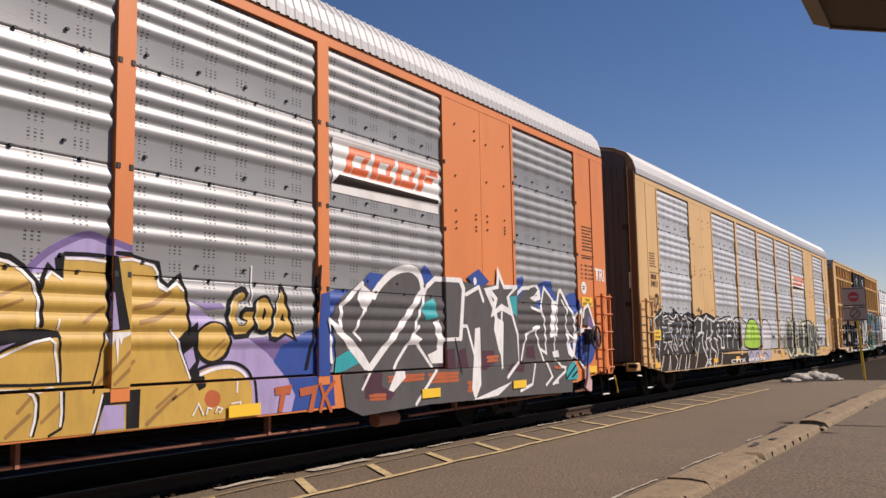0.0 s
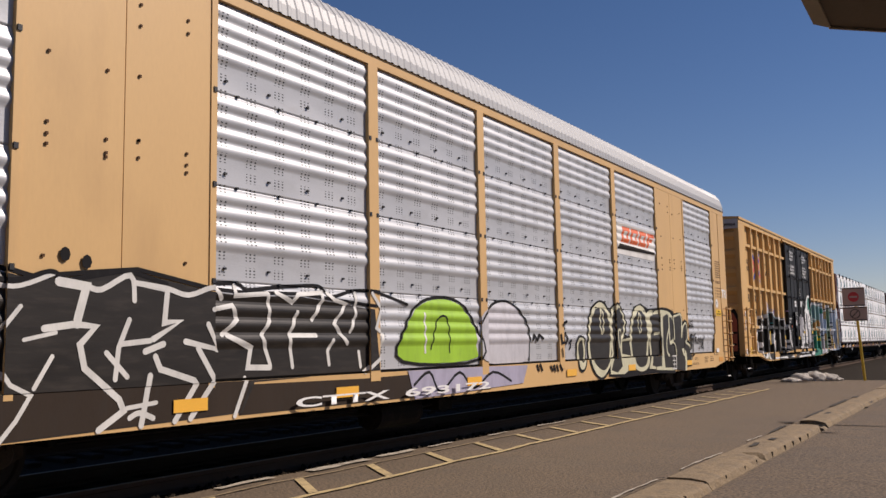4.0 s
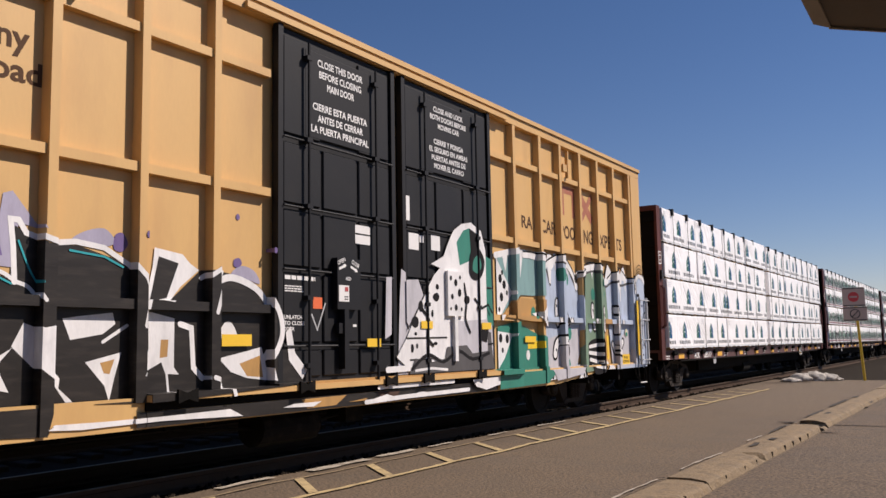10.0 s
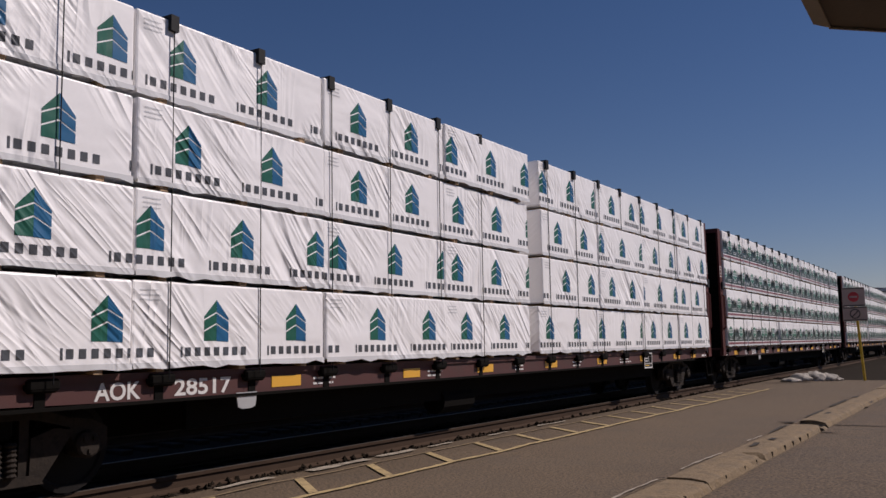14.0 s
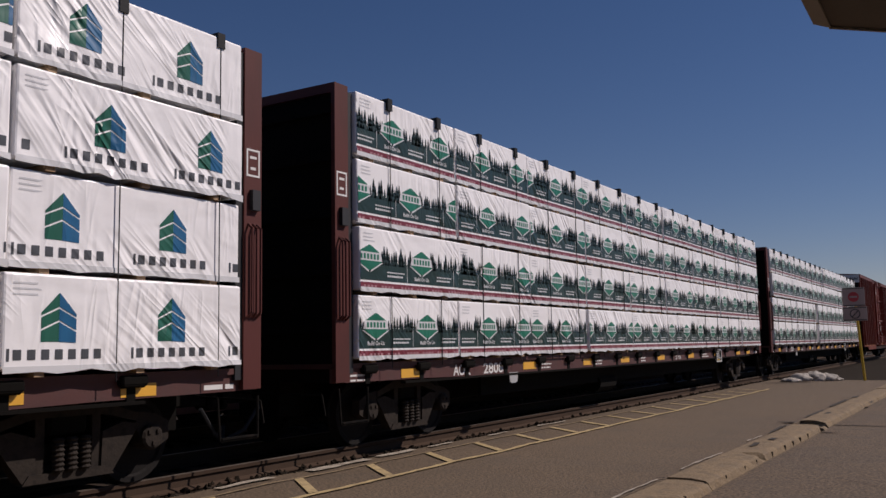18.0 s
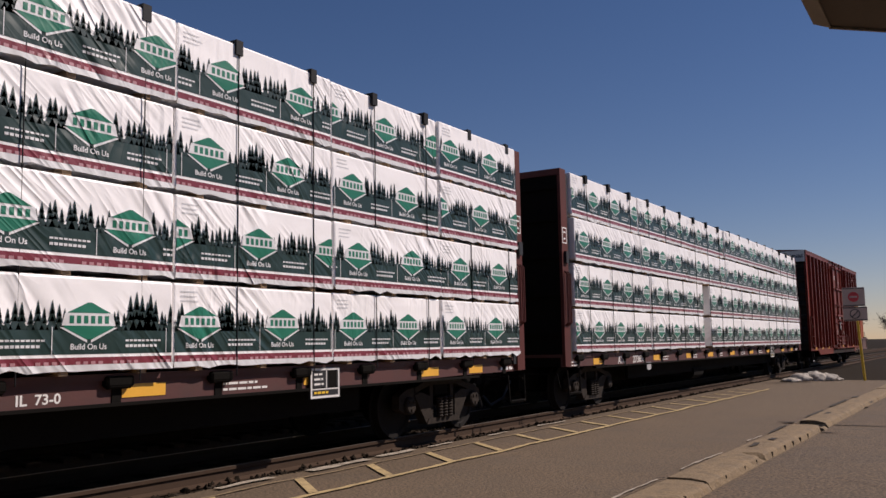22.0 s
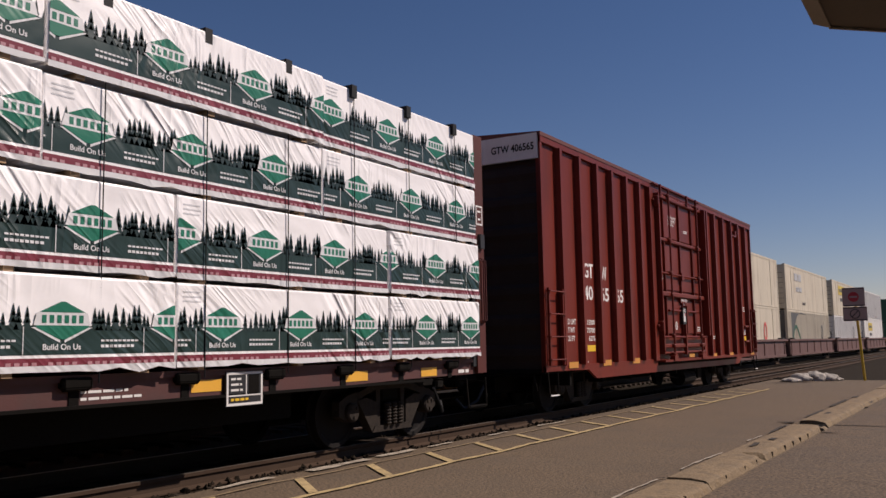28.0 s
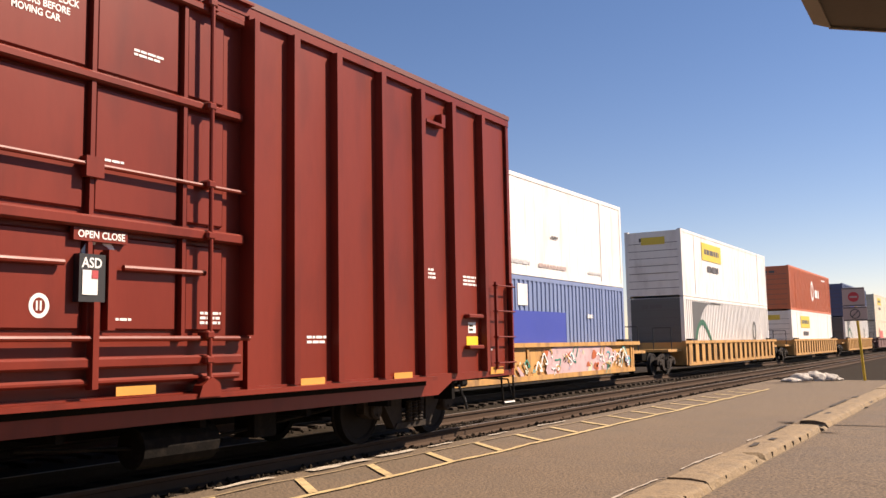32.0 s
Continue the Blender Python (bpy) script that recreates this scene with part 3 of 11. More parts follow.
for x0, x1, y0, y1 in ((12.3, 12.75, 2.86, 2.93), (13.2, 13.5, 2.78, 2.86), (17.4, 19.2, 3.03, 3.10), (20.2, 22.6, 3.02, 3.12), (23.4, 24.0, 2.97, 3.1), (18.2, 18.7, 2.80, 2.9), (14.2, 15.6, 3.03, 3.08), (21.5, 22.0, 2.45, 2.5)):
    painted("soil", ragged(x0, x1, y0, y1, 0.1, 0.02), M["dirt"], 0.026)
painted("crack_shade", [(9.2, 3.05), (9.27, 3.05), (9.2, 3.14)], M["tie_wood"], 0.018)
painted("white_line", ragged(7.2, 9.1, 3.065, 3.09, 0.12, 0.011), M["white_line"])
painted("white_line", ragged(9.9, 11.6, 3.07, 3.092, 0.12, 0.011), M["white_line"])
painted("white_line", ragged(13.0, 13.9, 3.08, 3.10, 0.12, 0.010), M["white_line"])


# strip of darker ballast: the train's shade is painted into its colour
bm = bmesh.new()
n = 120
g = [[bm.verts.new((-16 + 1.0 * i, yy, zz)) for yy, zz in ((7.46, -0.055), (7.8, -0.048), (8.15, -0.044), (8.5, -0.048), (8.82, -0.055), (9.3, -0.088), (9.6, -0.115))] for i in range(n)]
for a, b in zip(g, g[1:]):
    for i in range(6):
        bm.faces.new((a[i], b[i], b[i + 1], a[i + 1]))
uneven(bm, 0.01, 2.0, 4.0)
bed = new("track_bed", mesh_of("track_bed", bm, M["shade_bed"]))
tagged(bed, "oily ballast between the near rails, blackened for shade under the train", "track bed", kind="structure")


def track(yc, x0, x1, ties_to):
    t = thing("track", "rusty steel rails on dark timber sleepers", "railway track", "tracks", kind="structure")
    prof = [(-0.037, RAIL), (-0.034, RAIL - 0.035), (-0.009, RAIL - 0.05), (-0.009, RAIL - 0.13), (-0.07, RAIL - 0.155), (-0.07, RAIL - 0.17), (0.07, RAIL - 0.17), (0.07, RAIL - 0.155), (0.009, RAIL - 0.13), (0.009, RAIL - 0.05), (0.034, RAIL - 0.035), (0.037, RAIL)]
    for s in (-0.755, 0.755):
        bm = bmesh.new()
        sheet(bm, [(yc + s + y, z - 0.004) for y, z in prof], x0, x1)
        r = part("rail", bm, M["rail_steel"], t)
        bm = bmesh.new()
        box(bm, x0, x1, yc + s - 0.03, yc + s + 0.03, RAIL - 0.004, RAIL)
        ob = part("running_surface", bm, M["rail_top"], r, "polished running surface")
    bm = bmesh.new()
    rounded(bm, -0.11, 0.11, -1.3, 1.3, -0.08, 0.08, 0.012)
    me = mesh_of("sleeper", bm, M["tie_wood"])
    x = -6.0
    while x < ties_to:
        ob = piece("sleeper", me, t, (x + rng.uniform(-0.03, 0.03), yc, RAIL - 0.255))
        ob.rotation_euler = (0, 0, rng.uniform(-0.02, 0.02))
        x += 0.5
    return t


track(YC, -300, 600, 60)
track(YC2, -720, 600, 70)

# sacks of sand at the platform's end
for cx, cy, sx, sy, sz, turn in ((32.3, 6.12, 0.32, 0.34, 0.10, 20), (32.7, 5.82, 0.42, 0.36, 0.22, -25), (33.0, 5.45, 0.45, 0.34, 0.27, 40), (33.15, 5.1, 0.4, 0.36, 0.21, 15), (33.3, 4.82, 0.3, 0.22, 0.09, 10)):
    bm = bmesh.new()
    bmesh.ops.create_icosphere(bm, subdivisions=4, radius=1)
    for v in bm.verts:
        n = noise.noise(v.co * 1.7 + Vector((cx, cy, 0))) * 0.28 + noise.noise(v.co * 5 + Vector((cx, 0, 3))) * 0.07
        v.co *= 1 + n
        v.co = Vector((v.co.x * sx, v.co.y * sy, max(v.co.z, -0.15) * sz))
    ob = new("sandbag", mesh_of("sandbag", bm, M["sack"]))
    ob.matrix_world = pose(cx, cy, 0.15 * sz + 0.01, 0, 0, turn)
    for p in ob.data.polygons:
        p.use_smooth = True
    tagged(ob, "slumped off-white sandbag at the end of the platform", "sandbag", "sandbags at the platform's end")

# warning signs on a leaning yellow post
post = thing("warning_sign", "two weathered warning signs on a leaning yellow post", "sign", at=(33.3, 3.92, 0))
bm = bmesh.new()
rod(bm, (0, 0, -0.3), (-0.05, 0.16, 2.9), 0.045, 12)
part("post", bm, M["pole_yellow"], post)
for zc, h, hw, dy in ((2.825, 0.32, 0.355, 0.185), (2.25, 0.24, 0.38, 0.165)):
    bm = bmesh.new()
    rounded(bm, -0.12, -0.09, dy - hw, dy + hw, zc - h, zc + h, 0.012)
    board = part("sign_board", bm, M["sign_face"], post)
    bm = bmesh.new()
    for a, b in ((zc + h - 0.05, zc + h - 0.012), (zc - h + 0.012, zc - h + 0.05)):
        boxes("border", M["sign_dark"], board, (-0.126, -0.119, dy - hw + 0.02, dy + hw - 0.02, a, b))
    if zc > 2.5:
        lathe(bm, ((0, 0.17), (0.006, 0.17)), 0, 24)
        bmesh.ops.rotate(bm, verts=bm.verts, matrix=pose(0, 0, 0, 0, 0, 90).to_3x3())
        bmesh.ops.translate(bm, verts=bm.verts, vec=(-0.121, dy, zc))
        disc = part("no_entry_disc", bm, M["sign_red"], board)
        boxes("bar", M["sign_face"], board, (-0.131, -0.128, dy - 0.12, dy + 0.12, zc - 0.03, zc + 0.03))
    else:
        for k in range(24):
            a, b = k * math.pi / 12, (k + 1) * math.pi / 12
            rod(bm, (-0.125, dy + 0.15 * math.cos(a), zc + 0.15 * math.sin(a)), (-0.125, dy + 0.15 * math.cos(b), zc + 0.15 * math.sin(b)), 0.018, 5)
        rod(bm, (-0.125, dy - 0.1, zc + 0.1), (-0.125, dy + 0.1, zc - 0.1), 0.018, 5)
        part("prohibition_ring", bm, M["sign_dark"], board)

# station roof whose corner hangs into view
roof = thing("station_roof", "overhanging station roof corner with pale fascia board", "roof", kind="structure")
EAVE = [(-14.0, 0.20), (4.834, 0.618), (10.5, -5.35), (10.5, -9.0), (-14.0, -9.0)]


def slab(outline, z0, z1, top=None):
    bm = bmesh.new()
    lo = [bm.verts.new((x, y, z0)) for x, y in outline]
    hi = [bm.verts.new((x, y, z1)) for x, y in (top or outline)]
    bm.faces.new(lo)
    bm.faces.new(hi[::-1])
    for q in range(len(lo)):
        r = (q + 1) % len(lo)
        bm.faces.new((lo[q], lo[r], hi[r], hi[q]))
    return bm


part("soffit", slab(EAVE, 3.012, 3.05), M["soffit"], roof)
for a, b in zip(EAVE[:3], EAVE[1:3] + EAVE[3:4]):
    d = (Vector(b) - Vector(a)).normalized()
    n = Vector((-d.y, d.x))
    w = 0.07 if a[0] < 0 else 0.015
    end = (4.725, 0.684) if a[0] < 0 else (Vector(b) + n * w)[:]
    part("fascia", slab([a, b, end, (Vector(a) + n * w)[:]], 3.0, 3.26), M["fascia"], roof)
part("roof_covering", slab([(x * 1.004, y + (0.09 if y > 0 else 0)) for x, y in EAVE], 3.265, 4.4, [(-10, -3.5), (2.0, -3.5), (4.0, -5.0), (4.0, -6), (-10, -6)]), M["roofing"], roof)
bm = bmesh.new()
box(bm, -13, 3.2, -6.3, -6.0, -0.14, 3.04)
box(bm, -13.3, -13, -9, 0.4, -0.14, 3.04)
w = new("wall_station", mesh_of("wall_station", bm, M["concrete"]))
tagged(w, "plain rendered station wall behind the viewpoint", "wall", kind="structure")

# far end of the line: low buildings and bare trees
shed = thing("warehouse", "beige warehouse with a rust-coloured lower wall", "building", at=(165, 30, -0.45))
boxes("wall", M["far_rust"], shed, (0, 30, 0, 9, 0, 4.6))
boxes("upper_wall", M["far_beige"], shed, (0.1, 30, 0.1, 9, 4.6, 7.6))
boxes("roof", M["roofing"], shed, (-0.3, 30.3, -0.3, 9.3, 7.6, 7.9))
for k in range(5):
    boxes("window", M["sign_dark"], shed, (2 + k * 5.5, 4 + k * 5.5, -0.03, 0.06, 5.2, 6.6))


def bare_tree(x, y, h, seed):
    rng = random.Random(seed)
    t = thing("tree", "distant bare winter tree beyond the tracks", "tree", "trees beyond the line", at=(x, y, -0.45))
    bm = bmesh.new()
    rod(bm, (0, 0, 0), (0.1, 0, h * 0.5), h * 0.022, 7)
    tips = []
    for k in range(9):
        z0 = h * rng.uniform(0.28, 0.5)
        a = rng.uniform(0, 6.28)
        r = h * rng.uniform(0.15, 0.3)
        e = (r * math.cos(a), r * math.sin(a), z0 + h * rng.uniform(0.2, 0.4))
        rod(bm, (0.05, 0, z0), e, h * 0.009, 5)
        tips.append(e)
    part("trunk", bm, M["bark"], t)
    bm = bmesh.new()
    for k in range(420):
        b = Vector(rng.choice(tips)) * rng.uniform(0.6, 1.05)
        b.z = max(b.z, h * 0.3)
        e = b + Vector((rng.gauss(0, 1), rng.gauss(0, 1), rng.gauss(0.4, 0.8))) * h * 0.09
        d = Vector((rng.gauss(0, 1), rng.gauss(0, 1), rng.gauss(0, 1))) * h * 0.006
        bm.faces.new([bm.verts.new(q) for q in (b, b + d, e)])
    part("crown", bm, M["twigs"], t)


for k, (x, y, h) in enumerate(((240, 34, 11), (262, 44, 13), (285, 36, 12), (300, 52, 14), (330, 48, 13), (225, 20, 9), (310, 20, 12), (350, 30, 14))):
    bare_tree(x, y, h, k)

# ---------------------------------------------------------------- running gear and fittings
def wheel_mesh():
    bm = bmesh.new()
    for s in (-1, 1):
        prof = [(0, 0.09), (0.0, 0.16), (0.02, 0.34), (0.0, 0.36), (0.0, 0.415), (0.10, 0.42), (0.115, 0.445), (0.135, 0.445), (0.14, 0.36), (0.10, 0.34), (0.09, 0.16), (0.12, 0.09)]
        lathe(bm, [(d if s < 0 else -d, r) for d, r in prof], s * 0.82, 26)
    lathe(bm, ((0, 0.075), (2.1, 0.075)), -1.05, 12)
    return mesh_of("wheelset", bm, M["wheel"])


def bare_truck():
    """Meshes of a freight truck: side frame, springs, bolster."""
    bm = bmesh.new()
    # cast truss: top chord, tapering diagonals, spring seat, column guides and pedestals
    prism(bm, [(-0.74, 0.62), (-0.36, 0.72), (0.36, 0.72), (0.74, 0.62), (0.74, 0.70), (0.36, 0.82), (-0.36, 0.82), (-0.74, 0.70)], -0.07, 0.07)
    prism(bm, [(-0.46, 0.17), (0.46, 0.17), (0.40, 0.25), (-0.40, 0.25)], -0.09, 0.07)
    for q in (-1, 1):
        prism(bm, [(q * 0.76, 0.60), (q * 0.56, 0.63), (q * 0.34, 0.56), (q * 0.33, 0.25), (q * 0.44, 0.17)], -0.075, 0.06)
        prism(bm, [(q * 0.24, 0.25), (q * 0.33, 0.25), (q * 0.33, 0.73), (q * 0.24, 0.73)], -0.055, 0.06)
        prism(bm, [(q * 0.72, 0.60), (q * 0.78, 0.43), (q * 1.0, 0.36), (q * 1.12, 0.42), (q * 1.12, 0.60), (q * 0.95, 0.68), (q * 0.74, 0.71)], -0.06, 0.06)
        for dx, dz in ((-0.05, 0.05), (0.05, 0.05), (0.0, -0.06)):
            box(bm, q * 0.89 + dx - 0.018, q * 0.89 + dx + 0.018, -0.135, -0.11, 0.46 + dz - 0.018, 0.46 + dz + 0.018)
    for s in (-1, 1):
        lathe(bm, ((-0.12, 0.10), (-0.10, 0.125), (0.06, 0.125)), 0, 14)
        bm.verts.ensure_lookup_table()
        for v in bm.verts[-42:]:
            v.co.x += s * 0.89
            v.co.z += 0.46
    frame_me = mesh_of("side_frame", bm, M["cast"])
    bm = bmesh.new()
    lathe(bm, [(0.25 + 0.021 * c, 0.058 if c % 2 else 0.042) for c in range(15)], 0, 10)
    for v in bm.verts:
        v.co = Vector((v.co.x, v.co.z - 0.10, v.co.y))
    spring_me = mesh_of("spring", bm, M["cast"])
    bm = bmesh.new()
    rounded(bm, -0.2, 0.2, -1.05, 1.05, 0.56, 0.78, 0.03)
    bolster_me = mesh_of("bolster", bm, M["under"])
    return frame_me, spring_me, bolster_me


WHEELSET = wheel_mesh()
FRAME, SPRINGS, BOLSTER = bare_truck()
SPUN, SPUN_FAST = [], []


def truck(car, x, fast=False, turning=True):
    t = piece("truck", BOLSTER, car, (x, 0, RAIL), "black cast-steel truck")
    for s in (-1, 1):
        f = piece("side_frame", FRAME, t, (0, s * 1.0, 0))
        if s > 0:
            f.rotation_euler = (0, 0, math.pi)
        for q in (-0.135, 0, 0.135):
            piece("spring", SPRINGS, t, (q, s * 1.0 + (0.2 if s > 0 else 0.0), 0))
    for s in (-0.89, 0.89):
        w = piece("wheelset", WHEELSET, t, (s, 0, 0.425))
        if turning:
            (SPUN_FAST if fast else SPUN).append((w, s))
    return t


def coupler(car, x, s):
    """Knuckle coupler on its shank, with the uncoupling lever and air hose. s: which way it points."""
    bm = bmesh.new()
    rounded(bm, min(x, x + s * 0.55), max(x, x + s * 0.55), -0.09, 0.09, 0.76, 0.92, 0.02)
    rounded(bm, min(x + s * 0.55, x + s * 0.8), max(x + s * 0.55, x + s * 0.8), -0.16, 0.14, 0.70, 0.98, 0.04)
    part("coupler", bm, M["truck"], car)
    bm = bmesh.new()
    bent_rod(bm, [(x + s * 0.12, -1.35, 0.62), (x + s * 0.12, -1.3, 0.86), (x + s * 0.2, -0.3, 0.88), (x + s * 0.35, 0, 0.9)], 0.014)
    part("uncoupling_lever", bm, M["truck"], car)
    bm = bmesh.new()
    bent_rod(bm, [(x + s * 0.15, -0.35, 0.75), (x + s * 0.4, -0.32, 0.45), (x + s * 0.65, -0.2, 0.33), (x + s * 0.75, -0.1, 0.5)], 0.025)
    part("air_hose", bm, M["black"], car)


def ladder(car, x0, x1, y, rungs, material, stile=True, off=0.08):
    """Grab irons stood off the side, with their two stiles."""
    lad = boxes("ladder", material, car, *([(x0 - 0.02, x0 + 0.02, y - off + 0.025, y - off + 0.07, rungs[0] - 0.1, rungs[-1] + 0.06), (x1 - 0.02, x1 + 0.02, y - off + 0.025, y - off + 0.07, rungs[0] - 0.1, rungs[-1] + 0.06)] if stile else
                                            [(x0 - 0.02, x0 + 0.02, y - 0.01, y, z - 0.02, z + 0.02) for z in rungs]))
    for z in rungs:
        bm = bmesh.new()
        bent_rod(bm, [(x0 - 0.03, y, z), (x0 - 0.03, y - off, z), (x1 + 0.03, y - off, z), (x1 + 0.03, y, z)], 0.012)
        part("rung", bm, material, lad)
    return lad


def stirrup(car, x0, x1, y, z0, z1, material):
    bm = bmesh.new()
    bent_rod(bm, [(x0, y, z1), (x0 + 0.02, y - 0.02, z0), (x1 - 0.02, y - 0.02, z0), (x1, y, z1)], 0.016)
    step = part("stirrup_step", bm, M["truck"], car)
    boxes("tread", material, step, (x0 + 0.03, x1 - 0.03, y - 0.045, y + 0.005, z0 + 0.012, z0 + 0.03))


def underframe(car, length, hw, z, gear):
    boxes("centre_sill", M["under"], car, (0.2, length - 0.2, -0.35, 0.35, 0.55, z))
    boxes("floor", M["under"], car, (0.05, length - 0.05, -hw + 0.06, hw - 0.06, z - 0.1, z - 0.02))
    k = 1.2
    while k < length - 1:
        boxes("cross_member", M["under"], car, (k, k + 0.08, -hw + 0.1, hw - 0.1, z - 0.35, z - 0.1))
        k += 1.6
    bm = bmesh.new()
    x, y, zz = gear
    rod(bm, (x, y, zz), (x + 0.95, y, zz), 0.2, 14)
    part("air_reservoir", bm, M["truck"], car)
    bm = bmesh.new()
    rod(bm, (x - 1.2, y, zz + 0.1), (x, y, zz), 0.02, 6)
    rod(bm, (x + 0.95, y, zz), (x + 3.2, y + 0.2, zz + 0.15), 0.02, 6)
    part("brake_rigging", bm, M["truck"], car)
    boxes("brake_valve", M["truck"], car, (x + 1.6, x + 1.95, y - 0.05, y + 0.25, zz - 0.05, zz + 0.25))
    for s, e in ((-1, 0.0), (1, length)):
        coupler(car, e, s)


TRAIN = []


def new_car(name, label, category, x0, group="freight cars of the near train"):
    c = thing(name, label, category, group, at=(x0, YC, 0))
    TRAIN.append((c, x0, YC, 0.0))
    return c


# ---------------------------------------------------------------- autoracks
SEAMS = (1.13, 2.10, 3.07, 4.04, 5.00)


def ridges():
    """Heights and relief of a rolled side sheet: plain band, four soft corrugations, lapped seam."""
    pts = []
    for a, b in zip(SEAMS, SEAMS[1:]):
        pts += [(a + 0.006, 0.0), (a + 0.02, 0.0), (a + 0.285, 0.0)]
        z = a + 0.30
        for k in range(4):
            pts += [(z + 0.15 * u / 8, 0.003 + 0.023 * math.sin(math.pi * u / 8) ** 1.3) for u in range(8)]
            z += 0.158
        pts += [(z, 0.002), (b - 0.02, 0.0), (b - 0.012, 0.0), (b - 0.006, -0.012), (b, -0.012)]
    return pts


RIDGES = ridges()
RZ, RO = [z for z, o in RIDGES], [o for z, o in RIDGES]


def panel_relief(z):
    """How far an autorack's side stands out at a height: sill, then ridged sheet."""
    if z < 1.10:
        return 0.055
    return float(np.interp(z, RZ, RO)) + 0.006


def side_panel(w, material):
    bm = bmesh.new()
    sheet(bm, [(-o, z) for z, o in RIDGES], 0.0, w)
    me = mesh_of("side_panel", bm, material)
    for p in me.polygons:
        p.use_smooth = True
    return me


def bolts(w):
    bm = bmesh.new()
    for z in SEAMS[1:4]:
        for dz, n, off in ((0.0, 4, 0.25), (0.13, 4, 0.12)):
            for k in range(n):
                x = off * w / 2 + k * w / n
                box(bm, x - 0.015, x + 0.015, -0.025, 0.0, z + dz - 0.011, z + dz + 0.011)
        for x in (-0.03, w + 0.03):
            box(bm, x - 0.02, x + 0.02, -0.06, 0.0, z - 0.03, z + 0.02)
    return mesh_of("bolts", bm, M["black"])


def autorack(x0, paint, panel_mat, label, number):
    L, hw = 25.9, 1.60
    y = -hw
    car = new_car("autorack_car", label, "railcar", x0)
    end_paint = M["end_orange"] if paint is M["orange"] else M["shaded_tan"]
    underframe(car, L, hw, 1.0, (9.2, -1.2, 0.55))
    for x in (3.35, L - 3.35):
        truck(car, x)
    # sill, top rail, posts and plain panels, on both sides
    for s in (-1, 1):
        def sb(*b):
            return [(p[0], p[1], *sorted((s * -p[2], s * -p[3])), p[4], p[5]) for p in b]
        bm = bmesh.new()
        prism(bm, [(0.0, 0.92), (0.0, 1.10), (L, 1.10), (L, 0.92), (L - 1.6, 0.72), (1.6, 0.72)], s * (hw - 0.05), s * (hw + 0.001))
        part("side_sill", bm, paint, car)
        boxes("top_rail", paint, car, *sb((0.0, L, y, y + 0.08, 5.00, 5.14)))
        for a, b in ((0.0, 0.61), (0.645, 1.40), (24.50, 25.22), (25.28, 25.9), (3.97, 5.0), (5.01, 6.08), (19.82, 20.88), (20.89, 21.93)):
            boxes("plain_panel", paint, car, *sb((a, b, y + 0.004, y + 0.05, 1.10, 5.0)))
        for k in range(1, 5):
            x = 6.0 + 2.78 * k
            boxes("post", paint, car, *sb((x - 0.10, x + 0.10, y - 0.012, y + 0.08, 0.98 if k in (2, 3) else 1.0, 5.0)))
        for x in (1.36, 3.93, 6.04, 19.78, 21.89, 24.46):
            boxes("post", paint, car, *sb((x, x + 0.08, y - 0.008, y + 0.06, 1.05, 5.0)))
        bays = [(1.44, 3.93)] + [(6.12 + 2.78 * k if k == 0 else 6.10 + 2.78 * k, 5.90 + 2.78 * (k + 1) if k < 4 else 19.78) for k in range(5)] + [(21.97, 24.46)]
        for a, b in bays:
            w = round(b - a, 2)
            if (w, panel_mat.name) not in PANELS:
                PANELS[(w, panel_mat.name)] = side_panel(w, panel_mat)
                BOLTS[w] = bolts(w)
            if s < 0:
                p = piece("side_panel", PANELS[(w, panel_mat.name)], car, (a, y + 0.04, 0))
                tagged(piece("bolts", BOLTS[w], p, (0, 0, 0)), kind="stuff")
            else:
                p = piece("side_panel", PANELS[(w, panel_mat.name)], car, (b, hw - 0.04, 0))
                p.rotation_euler = (0, 0, math.pi)
        # rows of rivets on the plain panels
        bm = bmesh.new()
        rng = random.Random(2)
        for base in (4.1, 20.0):
            for cx in (0.12, 0.7, 1.05, 1.62):
                for z in (4.6, 4.45, 3.35, 3.27, 3.19, 3.11, 3.9, 2.2):
                    if rng.random() < 0.8:
                        zz = z + rng.uniform(-0.05, 0.05)
                        box(bm, base + cx, base + cx + 0.025, s * (hw + 0.006) - 0.006, s * (hw + 0.006) + 0.006, zz, zz + 0.025)
        tagged(part("rivets", bm, M["letter_brown"], car), kind="stuff")
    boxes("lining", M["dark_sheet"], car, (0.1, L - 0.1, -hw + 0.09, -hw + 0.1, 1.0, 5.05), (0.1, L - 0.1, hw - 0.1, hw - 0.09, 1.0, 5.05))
    # corrugated, rounded roof
    bm = bmesh.new()
    prof = [(-1.62, 5.13), (-1.61, 5.26), (-1.55, 5.45), (-1.42, 5.62), (-1.12, 5.76), (-0.7, 5.85), (0, 5.89), (0.7, 5.85), (1.12, 5.76), (1.42, 5.62), (1.55, 5.45), (1.61, 5.26), (1.62, 5.13)]
    pitch = 0.155
    xs, x = [], 0.02
    while x < L - 0.02:
        xs += [(x, 0.0), (x + 0.02, 0.013), (x + 0.055, 0.013), (x + 0.075, 0.0)]
        x += pitch
    rows = []
    for x, h in xs:
        rows.append([bm.verts.new((x, yy * (1 + 0.005 * h / 0.013), zz + h * 0.8)) for yy, zz in prof])
    for a, b in zip(rows, rows[1:]):
        for i in range(len(prof) - 1):
            bm.faces.new((a[i], b[i], b[i + 1], a[i + 1]))
    part("roof", bm, M["roof"], car, "white corrugated rounded roof")
